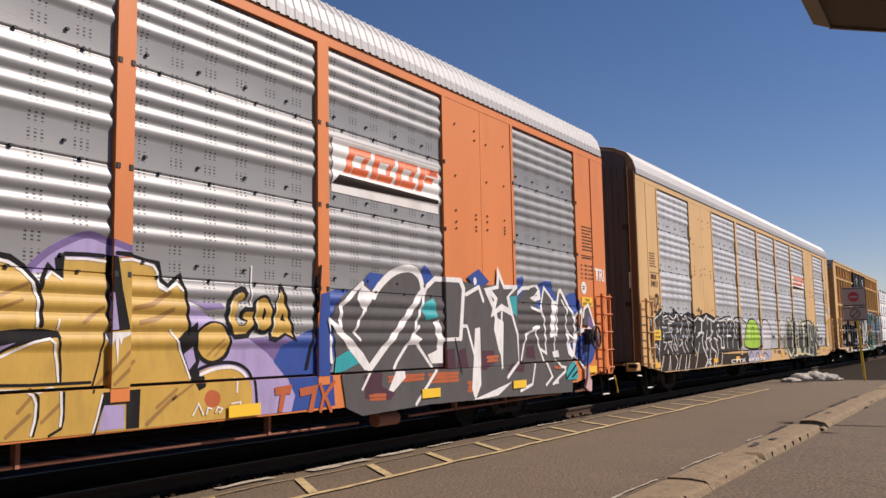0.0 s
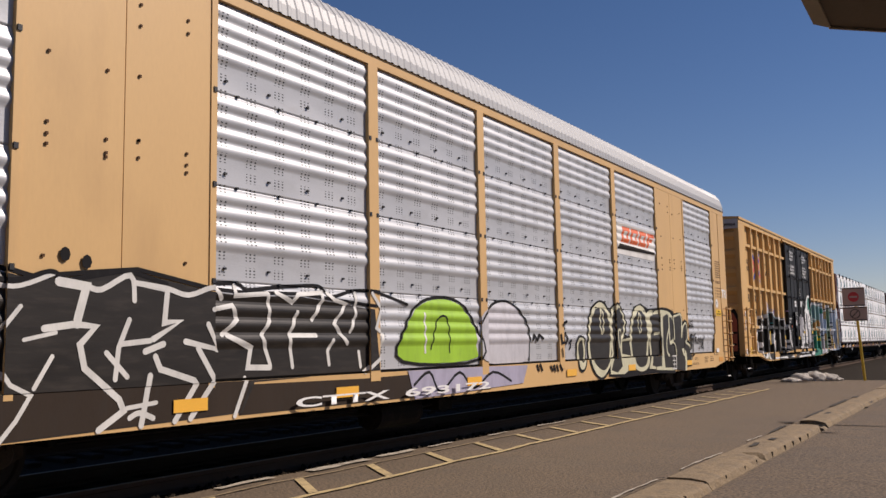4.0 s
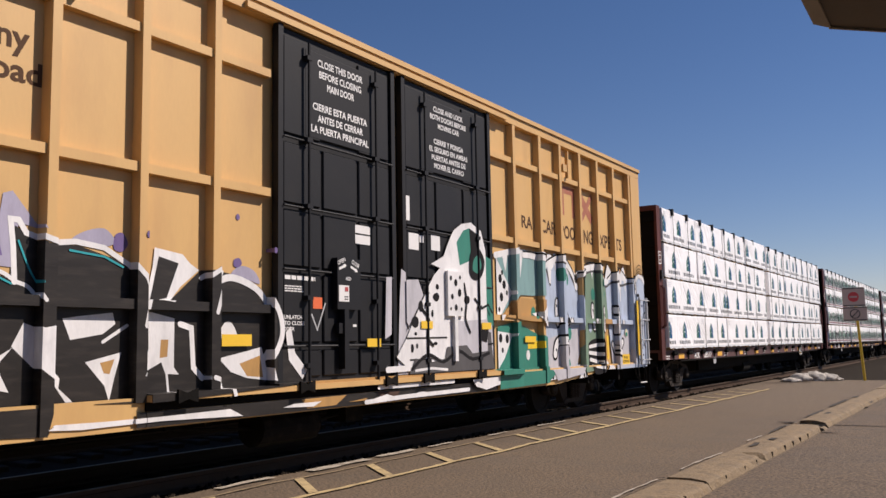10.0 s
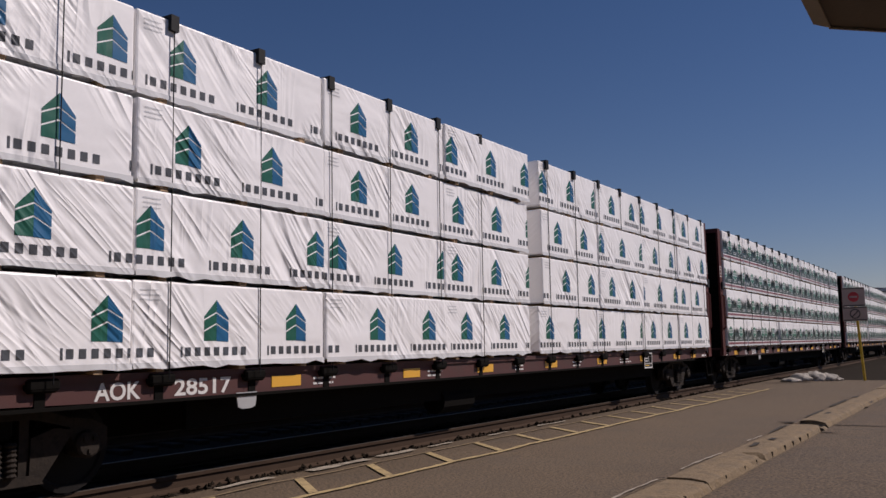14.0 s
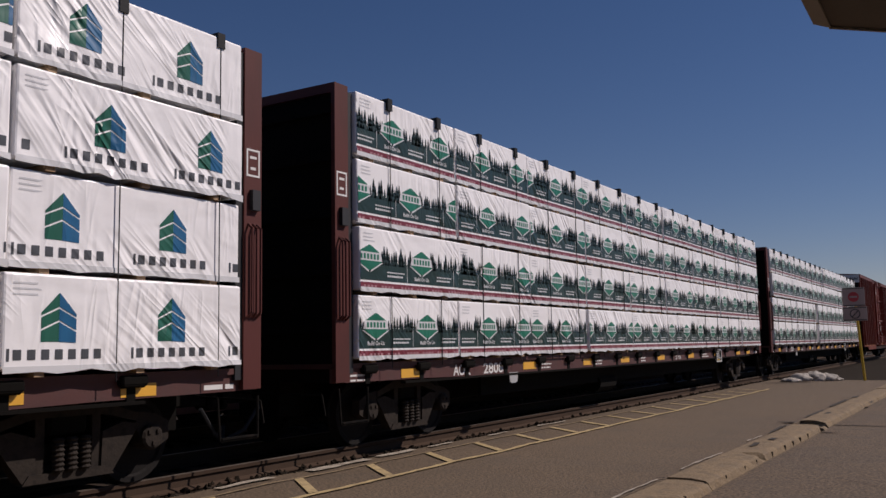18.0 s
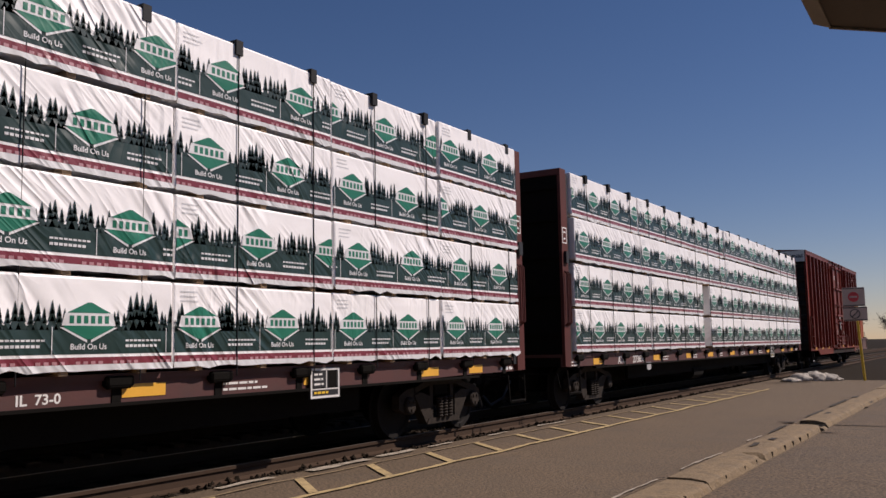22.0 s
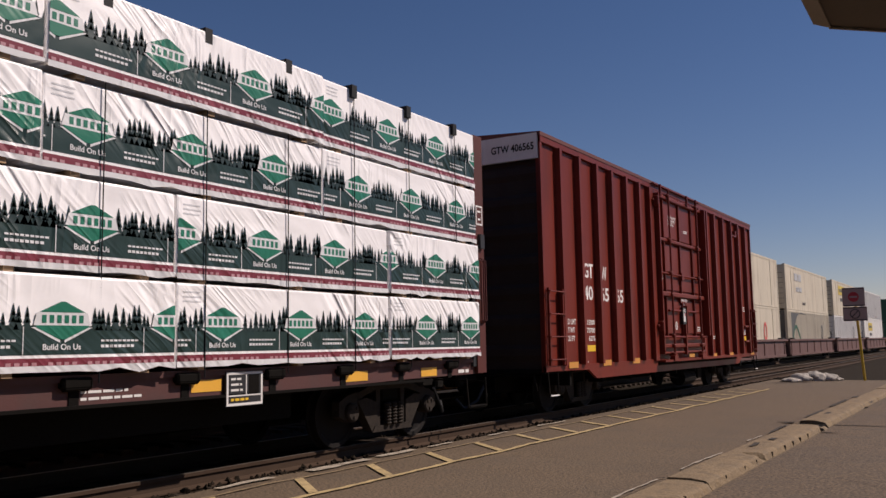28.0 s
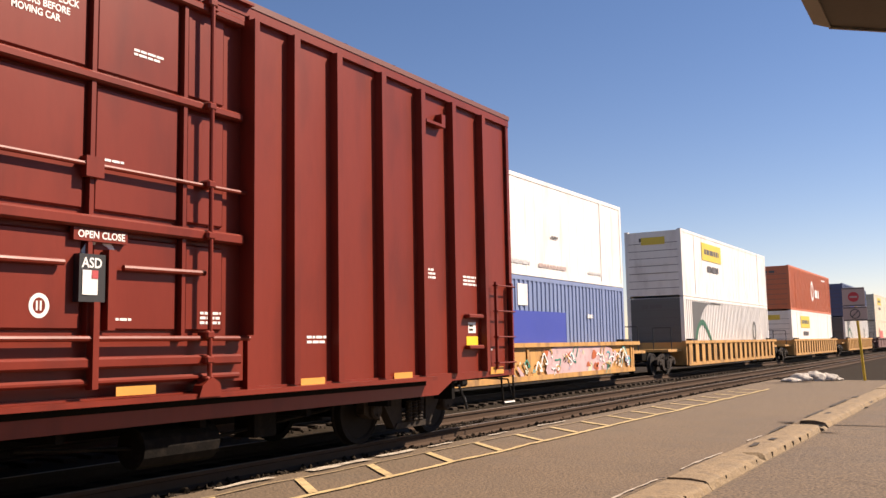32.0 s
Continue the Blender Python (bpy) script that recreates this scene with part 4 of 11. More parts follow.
    # folding end doors: the near leaf dark, the far leaf in the car's paint (tan darkened for shade)
    for x, s in ((0.03, -1), (L - 0.03, 1)):
        for q in (-1, 1):
            bm = bmesh.new()
            rim = [(0.71, 1.0), (1.38, 1.0), (1.38, 5.50), (1.12, 5.66), (0.71, 5.76)]
            faces = [[bm.verts.new((x + d, q * yy, zz)) for yy, zz in rim] for d in (-0.03, 0.03)]
            bm.faces.new(faces[0])
            bm.faces.new(faces[1][::-1])
            for k in range(5):
                bm.faces.new((faces[0][k], faces[0][k - 1], faces[1][k - 1], faces[1][k]))
            leaf = part("end_door", bm, M["end_grey"], car, "streaked grey end door leaf")
            for yy in (0.76, 0.9, 1.04, 1.18, 1.34):
                bm = bmesh.new()
                rod(bm, (x + s * 0.035, q * yy, 1.05), (x + s * 0.035, q * yy, 5.3), 0.018, 6)
                part("door_stiffener", bm, M["end_grey"], leaf)
            for z in (2.2, 3.9):
                boxes("hinge", M["black"], leaf, (min(x, x + s * 0.07), max(x, x + s * 0.07), *sorted((q * 1.28, q * 1.40)), z, z + 0.1))
            boxes("door_edge", M["letter_white"], leaf, (min(x, x + s * 0.06), max(x, x + s * 0.06), *sorted((q * 1.41, q * 1.38)), 2.6, 2.95))
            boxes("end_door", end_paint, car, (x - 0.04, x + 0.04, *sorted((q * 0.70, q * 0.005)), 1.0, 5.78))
            boxes("door_rim", paint, car, (x - 0.05, x + 0.05, *sorted((q * 1.44, q * 1.415)), 1.0, 5.3))
            boxes("corner_post", M["shaded_brown"], car, (x - 0.06, x + 0.06, *sorted((q * 1.58, q * 1.445)), 0.95, 5.2))
        for words, z in (("EXCESS", 5.36), ("HEIGHT", 5.16), ("CAR", 4.96), ("CTTX", 4.56), ("693172", 4.36)):
            w = 0.062 * len(words)
            lettering("end_lettering", words, 0.27, 0.27 + w, z, z + 0.14, 0, M["letter_black"], car).matrix_basis = pose(x + s * 0.044, 0, 0, 0, 0, s * 90)
        bars("end_stencil", 0.30, 0.58, 2.45, 3.05, 0, M["letter_brown"], car, 8, 13).matrix_basis = pose(x + s * 0.044, 0, 0, 0, 0, s * 90)
        bm = bmesh.new()
        vs = [bm.verts.new((x, yy, zz - 0.02)) for yy, zz in prof]
        bm.faces.new(vs)
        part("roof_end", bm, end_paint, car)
    for a, b in ((0.12, 0.5), (L - 0.5, L - 0.12)):
        ladder(car, a, b, y, [0.95 + 0.34 * k for k in range(5)], paint, off=0.14)
        stirrup(car, a, b, y, 0.42, 0.9, M["letter_white"])
    boxes("end_platform", M["shaded_brown"], car, (-0.35, 0.0, -1.3, 1.3, 0.92, 0.97), (L, L + 0.35, -1.3, 1.3, 0.92, 0.97))
    for x in (0.72, 5.6, 8.0, 11.0) + (() if paint is M["orange"] else (14.5, 17.6, 21.69)):
        plate("reflector", x, x + 0.42, 0.84, 0.96, y - 0.018, M["reflector"], car)
    plate("warning_placard", 0.65, 1.12, 1.46, 1.69, y - 0.062, M["sticker_yellow"], car)
    plate("warning_placard", 24.63, 25.14, 2.11, 2.28, y - 0.004, M["sticker_yellow"], car)
    lettering("placard_writing", "THIS CAR", 24.78, 25.0, 2.205, 2.255, y - 0.0075, M["letter_brown"], car)
    lettering("placard_writing", "EXCESS HEIGHT", 24.68, 25.09, 2.13, 2.18, y - 0.0075, M["letter_brown"], car)
    bm = bmesh.new()
    fill(bm, [(24.755 + 0.125 * math.cos(k * 0.3927), 2.45 + 0.12 * math.sin(k * 0.3927)) for k in range(16)])
    lay(bm, y - 0.002)
    sticker = part("round_sticker", bm, M["letter_white"], car, "round white sticker")
    bars("sticker_writing", 24.69, 24.82, 2.41, 2.5, y - 0.0045, M["letter_black"], sticker, 2, 3)
    lettering("placard_writing", "THIS CAR", 0.76, 1.0, 1.595, 1.645, y - 0.0655, M["letter_brown"], car)
    lettering("placard_writing", "EXCESS HEIGHT", 0.69, 1.08, 1.50, 1.555, y - 0.0655, M["letter_brown"], car)
    lettering("car_number", number, 0.76, 1.22, 2.66, 2.80, y - 0.001, M["letter_brown"], car)
    bars("railroad_initial", 0.78, 1.2, 2.83, 2.95, y - 0.001, M["letter_brown"], car, 1, 11, gap=0.1)
    bars("stencilled_data", 0.72, 1.18, 3.1, 3.45, y - 0.001, M["letter_brown"], car, 6, 5, gap=0.6)
    bars("stencilled_data", L - 1.15, L - 0.62, 3.15, 3.65, y - 0.001, M["letter_brown"], car, 8, 7, gap=0.6)
    for k, (u, v) in enumerate(((1.24, 1.18), (1.06, 0.93), (0.89, 0.82), (0.78, 0.62))):
        bars("stencilled_data", L - u, L - v, 2.60, 2.92, y - 0.001, M["letter_brown"], car, 4, 9 + k, gap=0.6)
    bars("stencilled_data", L - 1.18, L - 0.66, 3.0, 3.05, y - 0.001, M["letter_brown"], car, 1, 41)
    boxes("rule", M["letter_brown"], car, (L - 1.22, L - 0.6, y - 0.001, y + 0.005, 3.06, 3.075), (0.72, 1.36, y - 0.001, y + 0.005, 2.98, 2.995))
    # sloped railroad mark on the sheet before the plain panels: slanted blocks over a dark wedge
    bm = bmesh.new()
    x1, zt = 17.32, 3.78
    fill(bm, [(x1, zt - 0.52), (x1 + 2.38, zt - 0.52), (x1 + 2.38, zt + 0.14), (x1, zt + 0.14)])
    lay(bm, y + 0.0395, RZ, panel_relief)
    part("mark_ground", bm, M["box_white"], car, "pale painted ground of the mark")
    for k in range(4):
        bm = bmesh.new()
        a = x1 + 0.22 + k * 0.53
        for u in ([(0, 0), (0.12, 0), (0.24, 0.34), (0.12, 0.34)], [(0.14, 0.0), (0.46, 0.0), (0.49, 0.09), (0.17, 0.09)] if k != 3 else [(0.2, 0.14), (0.4, 0.14), (0.43, 0.22), (0.23, 0.22)],
                  [(0.22, 0.25), (0.54, 0.25), (0.57, 0.34), (0.25, 0.34)], [(0.33, 0.10), (0.42, 0.10), (0.50, 0.24), (0.40, 0.24)] if k != 3 else [(0.3, 0.26), (0.5, 0.26), (0.53, 0.34), (0.33, 0.34)]):
            fill(bm, [(a + p, zt - 0.26 + q) for p, q in u])
        lay(bm, y + 0.0355, RZ, panel_relief)
        part("railroad_mark", bm, M["logo_orange"], car, "slanted orange block of the railroad mark")
    bm = bmesh.new()
    fill(bm, [(x1 + 0.0, zt - 0.42), (x1 + 0.12, zt - 0.30), (x1 + 2.34, zt - 0.33), (x1 + 2.36, zt - 0.38)])
    lay(bm, y + 0.0355, RZ, panel_relief)
    part("mark_underline", bm, M["letter_black"], car)
    return car


PANELS, BOLTS = {}, {}
rack_a = autorack(-9.15, M["orange"], M["panel_old"], "orange autorack car with weathered galvanised panels and large graffiti", "34813")
rack_b = autorack(18.70, M["tan"], M["panel"], "tan autorack car with silver galvanised panels and graffiti along its sill", "34813")

# brake gear hung below the sill
bm = bmesh.new()
rod(bm, (19.1, -1.42, 0.50), (24.0, -1.42, 0.54), 0.018, 6)
rod(bm, (12.2, -1.42, 0.52), (18.0, -1.42, 0.50), 0.018, 6)
part("brake_rod", bm, M["rust_rod"], rack_a, "rusty brake rod")
for x in (13.5, 16.4, 20.28, 21.81, 23.7):
    boxes("rod_hanger", M["rust_rod"], rack_a, (x - 0.02, x + 0.02, -1.45, -1.38, 0.50, 0.78))
bm = bmesh.new()
rod(bm, (18.36, -1.40, 0.50), (18.82, -1.40, 0.50), 0.085, 14)
part("brake_cylinder", bm, M["rust_rod"], rack_a, "rusty brake cylinder")
# hand brake on the rear side panel: wheel on its gear box, rod, bell crank and chain
brake = boxes("hand_brake", M["black"], rack_a, (24.64, 24.86, -1.74, -1.59, 1.40, 1.68), label="black hand brake with a spoked wheel")
bm = bmesh.new()
ring = [(24.74 + 0.21 * math.cos(k * math.pi / 10), -1.82, 1.52 + 0.21 * math.sin(k * math.pi / 10)) for k in range(21)]
ends = [[] for _ in ring]
for k in range(20):
    a = k * math.pi / 10
    out = Vector((math.cos(a), 0, math.sin(a)))
    ends[k] = [bm.verts.new(Vector(ring[k]) + out * 0.017 * math.cos(b) + Vector((0, 0.017 * math.sin(b), 0))) for b in (0, 1.047, 2.094, 3.142, 4.189, 5.236)]
for k in range(20):
    for q in range(6):
        bm.faces.new((ends[k][q], ends[(k + 1) % 20][q], ends[(k + 1) % 20][(q + 1) % 6], ends[k][(q + 1) % 6]))
part("brake_wheel", bm, M["black"], brake)
for k in range(5):
    bm = bmesh.new()
    rod(bm, (24.74, -1.78, 1.52), (24.74 + 0.2 * math.cos(k * 1.2566 + 0.3), -1.82, 1.52 + 0.2 * math.sin(k * 1.2566 + 0.3)), 0.014, 6)
    part("wheel_spoke", bm, M["black"], brake)
bm = bmesh.new()
rod(bm, (24.74, -1.84, 1.52), (24.74, -1.72, 1.52), 0.04, 10)
part("wheel_hub", bm, M["black"], brake)
bm = bmesh.new()
rod(bm, (24.74, -1.68, 1.42), (24.60, -1.68, 0.98), 0.014, 6)
part("brake_link", bm, M["black"], brake)
bm = bmesh.new()
prism(bm, [(24.56, 0.76), (24.62, 1.0), (24.67, 1.0), (24.68, 0.78), (24.76, 0.74), (24.74, 0.56), (24.70, 0.53), (24.52, 0.58), (24.46, 0.62)], -1.70, -1.66)
part("bell_crank", bm, M["well_pink"], rack_a, "pale pink bell crank bracket")
for k in range(10):
    bm = bmesh.new()
    x, z, w = 24.50 - 0.045 * k, 0.575 - 0.001 * k, 0.013 if k % 2 else 0.004
    bent_rod(bm, [(x, -1.66 - (0.017 - w), z - w), (x + 0.028, -1.66 - (0.017 - w), z - w), (x + 0.028, -1.66 + (0.017 - w), z + w), (x - 0.028, -1.66 + (0.017 - w), z + w), (x - 0.028, -1.66 - (0.017 - w), z - w), (x, -1.66 - (0.017 - w), z - w)], 0.006, 5)
    part("chain_link", bm, M["rust_rod"], rack_a)
# end sill corner with its lever eye and a frayed yellow strap
for car, e, s, mat in ((rack_a, 25.9, 1, M["orange"]), (rack_b, 0.0, -1, M["tan"])):
    bm = bmesh.new()
    rounded(bm, *sorted((e + s * 0.005, e + s * 0.30)), -1.56, -1.32, 0.80, 0.98, 0.02)
    part("end_sill", bm, mat, car)
    bm = bmesh.new()
    rod(bm, (e + s * 0.02, -1.57, 0.70), (e + s * 0.28, -1.57, 0.72), 0.014, 6)
    part("end_grab_iron", bm, M["letter_white"], car)
    bm = bmesh.new()
    rod(bm, (e + s * 0.30, -1.58, 0.92), (e + s * 0.30, -1.40, 0.92), 0.045, 10)
    part("lever_eye", bm, M["cast"], car)
bm = bmesh.new()
bent_rod(bm, [(26.2, -1.58, 0.78), (26.22, -1.60, 0.66), (26.30, -1.59, 0.54), (26.30, -1.60, 0.42)], 0.014)
part("strap_end", bm, M["pole_yellow"], rack_a, "frayed yellow strap end")
lettering("painted_word", "TRI", 25.32, 25.80, 2.62, 2.86, -1.602, M["letter_white"], rack_a, "white painted word")
lettering("car_number", "CTTX", 7.25, 9.0, 0.775, 0.885, -1.66, M["letter_white"], rack_b)
lettering("car_number", "693172", 9.35, 11.6, 0.775, 0.885, -1.66, M["letter_white"], rack_b)
lettering("painted_word", "TRI", 25.32, 25.80, 2.62, 2.86, -1.602, M["letter_white"], rack_b, "white painted word")
plate("inspection_label", 24.36, 24.61, 1.12, 1.22, -1.64, M["letter_white"], rack_b)
plate("reflector", 24.71, 25.11, 0.86, 0.98, -1.606, M["reflector_old"], rack_b)
bars("sill_stencil", 23.27, 23.66, 0.86, 1.02, -1.606, M["letter_brown"], rack_b, 4, 21, gap=0.65)
bars("sill_stencil", 23.83, 24.15, 0.88, 1.03, -1.606, M["letter_brown"], rack_b, 3, 22, gap=0.65)
bars("sill_stencil", 22.4, 22.75, 0.95, 1.02, -1.606, M["letter_brown"], rack_b, 2, 23, gap=0.65)
bars("sill_stencil", 22.15, 22.9, 0.83, 0.89, -1.606, M["letter_brown"], rack_b, 2, 24, gap=0.65)
for x, y0 in ((24.24, -1.616),):
    bm = bmesh.new()
    prism(bm, [(x, 1.06), (x + 0.44, 1.06), (x + 0.31, 1.62), (x + 0.1, 1.62)], y0, y0 + 0.02)
    part("gusset", bm, M["tan"], rack_b)
for x, z in ((9.5, 0.80), (15.62, 0.745), (19.12, 0.73), (21.74, 0.73), (24.72, 0.87)):
    plate("reflector", x, x + 0.45, z, z + 0.12, -1.63, M["sticker_yellow"], rack_a)


# ---------------------------------------------------------------- boxcars
def side_sheet(car, L, hw, z0, z1, paint):
    for s in (-1, 1):
        boxes("side_wall", paint, car, (0.0, L, *sorted((s * (hw - 0.04), s * hw)), z0, z1))


def vertical_rib(bm, x, w, d, y, z0, z1):
    """A pressed stiffener with sloping flanks."""
    a = [(x - w / 2, y + 0.002), (x - w / 2 + 0.015, y - d), (x + w / 2 - 0.015, y - d), (x + w / 2, y + 0.002)]
    lo = [bm.verts.new((p, q, z0)) for p, q in a]
    hi = [bm.verts.new((p, q, z1)) for p, q in a]
    for i in range(3):
        bm.faces.new((lo[i], lo[i + 1], hi[i + 1], hi[i]))
    bm.faces.new(lo[::-1])
    bm.faces.new(hi)


def peaked_roof(car, L, hw, z, rise, material, over=0.04):
    bm = bmesh.new()
    prof = [(-hw - over, z - 0.07), (-hw - over, z), (0, z + rise), (hw + over, z), (hw + over, z - 0.07)]
    sheet(bm, prof, -0.02, L + 0.02)
    for x in (-0.02, L + 0.02):
        bm.faces.new([bm.verts.new((x, y, zz)) for y, zz in prof])
    r = part("roof", bm, material, car)
    bm = bmesh.new()
    x = 0.9
    while x < L:
        sheet(bm, [(-hw - over, z + 0.004), (0, z + rise + 0.03), (hw + over, z + 0.004)], x, x + 0.06)
        x += 1.05
    part("roof_seams", bm, material, r)


def car_ends(car, L, hw, z0, z1, material, n, bulge=0.05):
    for x, s in ((0.0, -1), (L, 1)):
        bm = bmesh.new()
        prof = []
        step = (z1 - z0) / n
        for k in range(n):
            z = z0 + k * step
            prof += [(0.0, z), (s * 0.012, z + step * 0.3), (s * bulge, z + step * 0.5), (s * bulge, z + step * 0.72), (0.0, z + step * 0.85)]
        prof.append((0.0, z1))
        a = [bm.verts.new((x + dx - s * 0.09, -hw + 0.03, z)) for dx, z in prof]
        b = [bm.verts.new((x + dx - s * 0.09, hw - 0.03, z)) for dx, z in prof]
        for i in range(len(prof) - 1):
            bm.faces.new((a[i], b[i], b[i + 1], a[i + 1]))
        part("end_wall", bm, material, car)


def on_post(bm, x0, x1, y, car, name, material):
    """The stretch of a painted mark that runs over a side post."""
    c = bm.copy()
    for x, nrm in ((x0, -1), (x1, 1)):
        bmesh.ops.bisect_plane(c, geom=c.verts[:] + c.edges[:] + c.faces[:], plane_co=(x, 0, 0), plane_no=(nrm, 0, 0), clear_outer=True)
    if c.faces:
        lay(c, y)
        part(name, c, material, car)


def boxcar_tan():
    L, hw = 18.62, 1.60
    y = -hw
    car = new_car("boxcar", "tan boxcar with black plug doors, outside posts and graffiti", "boxcar", 46.40)
    paint = M["tan_box"]
    underframe(car, L, hw, 1.02, (7.0, -1.15, 0.55))
    for x in (2.75, L - 2.75):
        truck(car, x)
    side_sheet(car, L, hw - 0.11, 0.95, 5.08, paint)
    yw = y + 0.11
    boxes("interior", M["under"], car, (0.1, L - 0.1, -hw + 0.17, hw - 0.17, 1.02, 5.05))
    posts = [0.74, 1.61, 2.46, 3.34, 4.21, 5.14, 6.04, 12.60, 13.58, 14.43, 15.33, 16.20, 17.08, 18.0]
    for x in posts:
        bm = bmesh.new()
        vertical_rib(bm, x, 0.12, 0.11, yw, 0.98, 5.02)
        part("side_post", bm, paint, car)
    for z in (1.84, 3.10, 4.42):
        for a, b in ((0.84, 6.84), (11.78, 18.0)):
            bm = bmesh.new()
            prism(bm, [(a, z - 0.045), (a, z + 0.045), (b, z + 0.045), (b, z - 0.045)], yw - 0.085, yw + 0.01)
            part("belt_rail", bm, paint, car)
    # heavy corner plates, eaves and sill
    boxes("corner_plate", paint, car, (0.0, 0.70, y, y + 0.12, 0.93, 5.1), (18.1, L, y, y + 0.12, 0.93, 5.1), (0.0, 0.70, hw - 0.12, hw, 0.93, 5.1), (18.1, L, hw - 0.12, hw, 0.93, 5.1))
    boxes("top_chord", paint, car, (0.0, L, y - 0.002, y + 0.12, 5.02, 5.2), (0.0, L, hw - 0.12, hw, 5.02, 5.2))
    bm = bmesh.new()
    prism(bm, [(0.0, 0.93), (0.0, 1.0), (L, 1.0), (L, 0.93), (L - 2.2, 0.90), (L - 4.6, 0.72), (3.4, 0.72), (2.2, 0.90)], y + 0.02, y + 0.105)
    part("side_sill", bm, paint, car)
    bm = bmesh.new()
    prism(bm, [(0.0, 0.93), (0.0, 1.0), (L, 1.0), (L, 0.93), (L - 2.2, 0.90), (L - 4.6, 0.72), (3.4, 0.72), (2.2, 0.90)], hw - 0.07, hw - 0.02)
    part("side_sill", bm, paint, car)
    peaked_roof(car, L, hw, 5.22, 0.12, paint, 0.03)
    car_ends(car, L, hw, 0.95, 4.9, paint, 7, 0.08)
    boxes("end_fascia", M["box_grey"], car, (-0.03, 0.02, -hw + 0.02, hw - 0.02, 4.86, 5.16), label="pale grey end panel above the ribs")
    lettering("end_number", "TBOX 639964", 0.63, 1.52, 4.93, 5.03, 0, M["letter_black"], car).matrix_basis = pose(-0.036, 0, 0, 0, 0, -90)
    # door track and doors
    boxes("door_track", paint, car, (5.2, 12.6, y - 0.075, y + 0.02, 0.96, 1.02), (6.4, 12.3, y - 0.05, y + 0.02, 5.03, 5.10))
    for k, (a, b) in enumerate(((6.95, 9.10), (9.34, 11.70))):
        door = boxes("plug_door", M["door_black"], car, (a, b, y + 0.02, y + 0.12, 1.05, 5.0), label="black corrugated plug door")
        for z0, z1 in ((1.10, 1.40), (1.48, 2.25), (2.32, 2.95), (3.02, 3.70), (3.80, 4.92)):
            for c in range(3):
                xa = a + 0.06 + c * (b - a - 0.1) / 3
                bm = bmesh.new()
                rounded(bm, xa, xa + (b - a - 0.1) / 3 - 0.05, y - 0.005, y + 0.03, z0, z1, 0.012)
                if z0 < 3.75 or c != 1:
                    part("door_panel", bm, M["door_black"], door)
                else:
                    bm.free()
        bm = bmesh.new()
        rounded(bm, a + 0.42, b - 0.42, y - 0.008, y + 0.03, 3.82, 4.86, 0.012)
        part("door_panel", bm, M["door_black"], door)
        boxes("door_frame", M["door_black"], door, (a - 0.04, a + 0.04, y - 0.02, y + 0.06, 1.05, 5.02), (b - 0.04, b + 0.04, y - 0.02, y + 0.06, 1.05, 5.02))
        for f in (0.2, 0.8):
            x = a + f * (b - a)
            bm = bmesh.new()
            rod(bm, (x, y - 0.06, 1.0), (x, y - 0.06, 4.9), 0.017, 8)
            r = part("locking_rod", bm, M["door_black"], door)
            boxes("rod_keeper", M["door_black"], r, *[(x - 0.045, x + 0.045, y - 0.078, y + 0.02, z, z + 0.05) for z in (1.2, 1.95, 2.98, 3.74, 4.7)])
        for z in (1.44, 2.28, 2.98, 3.75):
            bm = bmesh.new()
            rod(bm, (a + 0.04, y - 0.03, z), (b - 0.04, y - 0.03, z), 0.013, 6)
            part("door_bar", bm, M["door_black"], door)
        lines = (("CLOSE THIS DOOR", "BEFORE CLOSING", "MAIN DOOR", "", "CIERRE ESTA PUERTA", "ANTES DE CERRAR", "LA PUERTA PRINCIPAL"),
                 ("CLOSE AND LOCK", "BOTH DOORS BEFORE", "MOVING CAR", "", "CIERRE Y PONGA", "EL SEGURO EN AMBAS", "PUERTAS ANTES DE", "MOVER EL CARRO"))[k]
        step = 0.93 / len(lines)
        for i, line in enumerate(lines):
            if line:
                w = 0.058 * len(line)
                c = (a + b) / 2
                z = 4.80 - (i + 1) * step
                lettering("door_notice", line, c - w / 2, c + w / 2, z + step * 0.2, z + step * 0.86, y - 0.0095, M["letter_white"], door)
        for x0, x1, z0, z1 in (((8.29, 8.59, 2.8, 2.9), (8.29, 8.59, 2.67, 2.78), (8.2, 8.3, 1.66, 1.69)), ((9.45, 9.69, 2.7, 2.92), (9.71, 9.81, 2.81, 2.91), (10.0, 10.23, 2.73, 2.94), (9.38, 9.48, 3.08, 3.41)))[k]:
            plate("data_sticker", x0, x1, z0, z1, y - 0.0065, M["letter_white"], door)
        if k == 0:
            plate("data_sticker", 7.50, 7.66, 1.86, 1.99, y - 0.0065, M["logo_orange"], door, "orange sticker")
            bars("door_stencil", 7.03, 7.58, 2.165, 2.22, y - 0.0065, M["letter_white"], door, 1, 3, gap=0.2)
            bars("door_stencil", 7.03, 7.40, 2.03, 2.11, y - 0.0065, M["letter_white"], door, 3, 6)
            for n, word in enumerate(("UNLATCH", "TO CLOSE", "DOOR")):
                lettering("door_notice", word, 7.02, 7.02 + 0.042 * len(word), 1.735 - 0.065 * n, 1.78 - 0.065 * n, y - 0.0065, M["letter_white"], door)
            bm = bmesh.new()
            stroke(bm, [(7.475, 1.80), (7.575, 1.62), (7.72, 1.93)], 0.022)
            lay(bm, y - 0.0065)
            part("chalk_mark", bm, M["box_grey"], door, "grey chalked tick")
            gear = boxes("door_gear", M["door_black"], door, (7.84, 8.28, y - 0.09, y - 0.01, 1.86, 2.46), label="black door gear box with stickers")
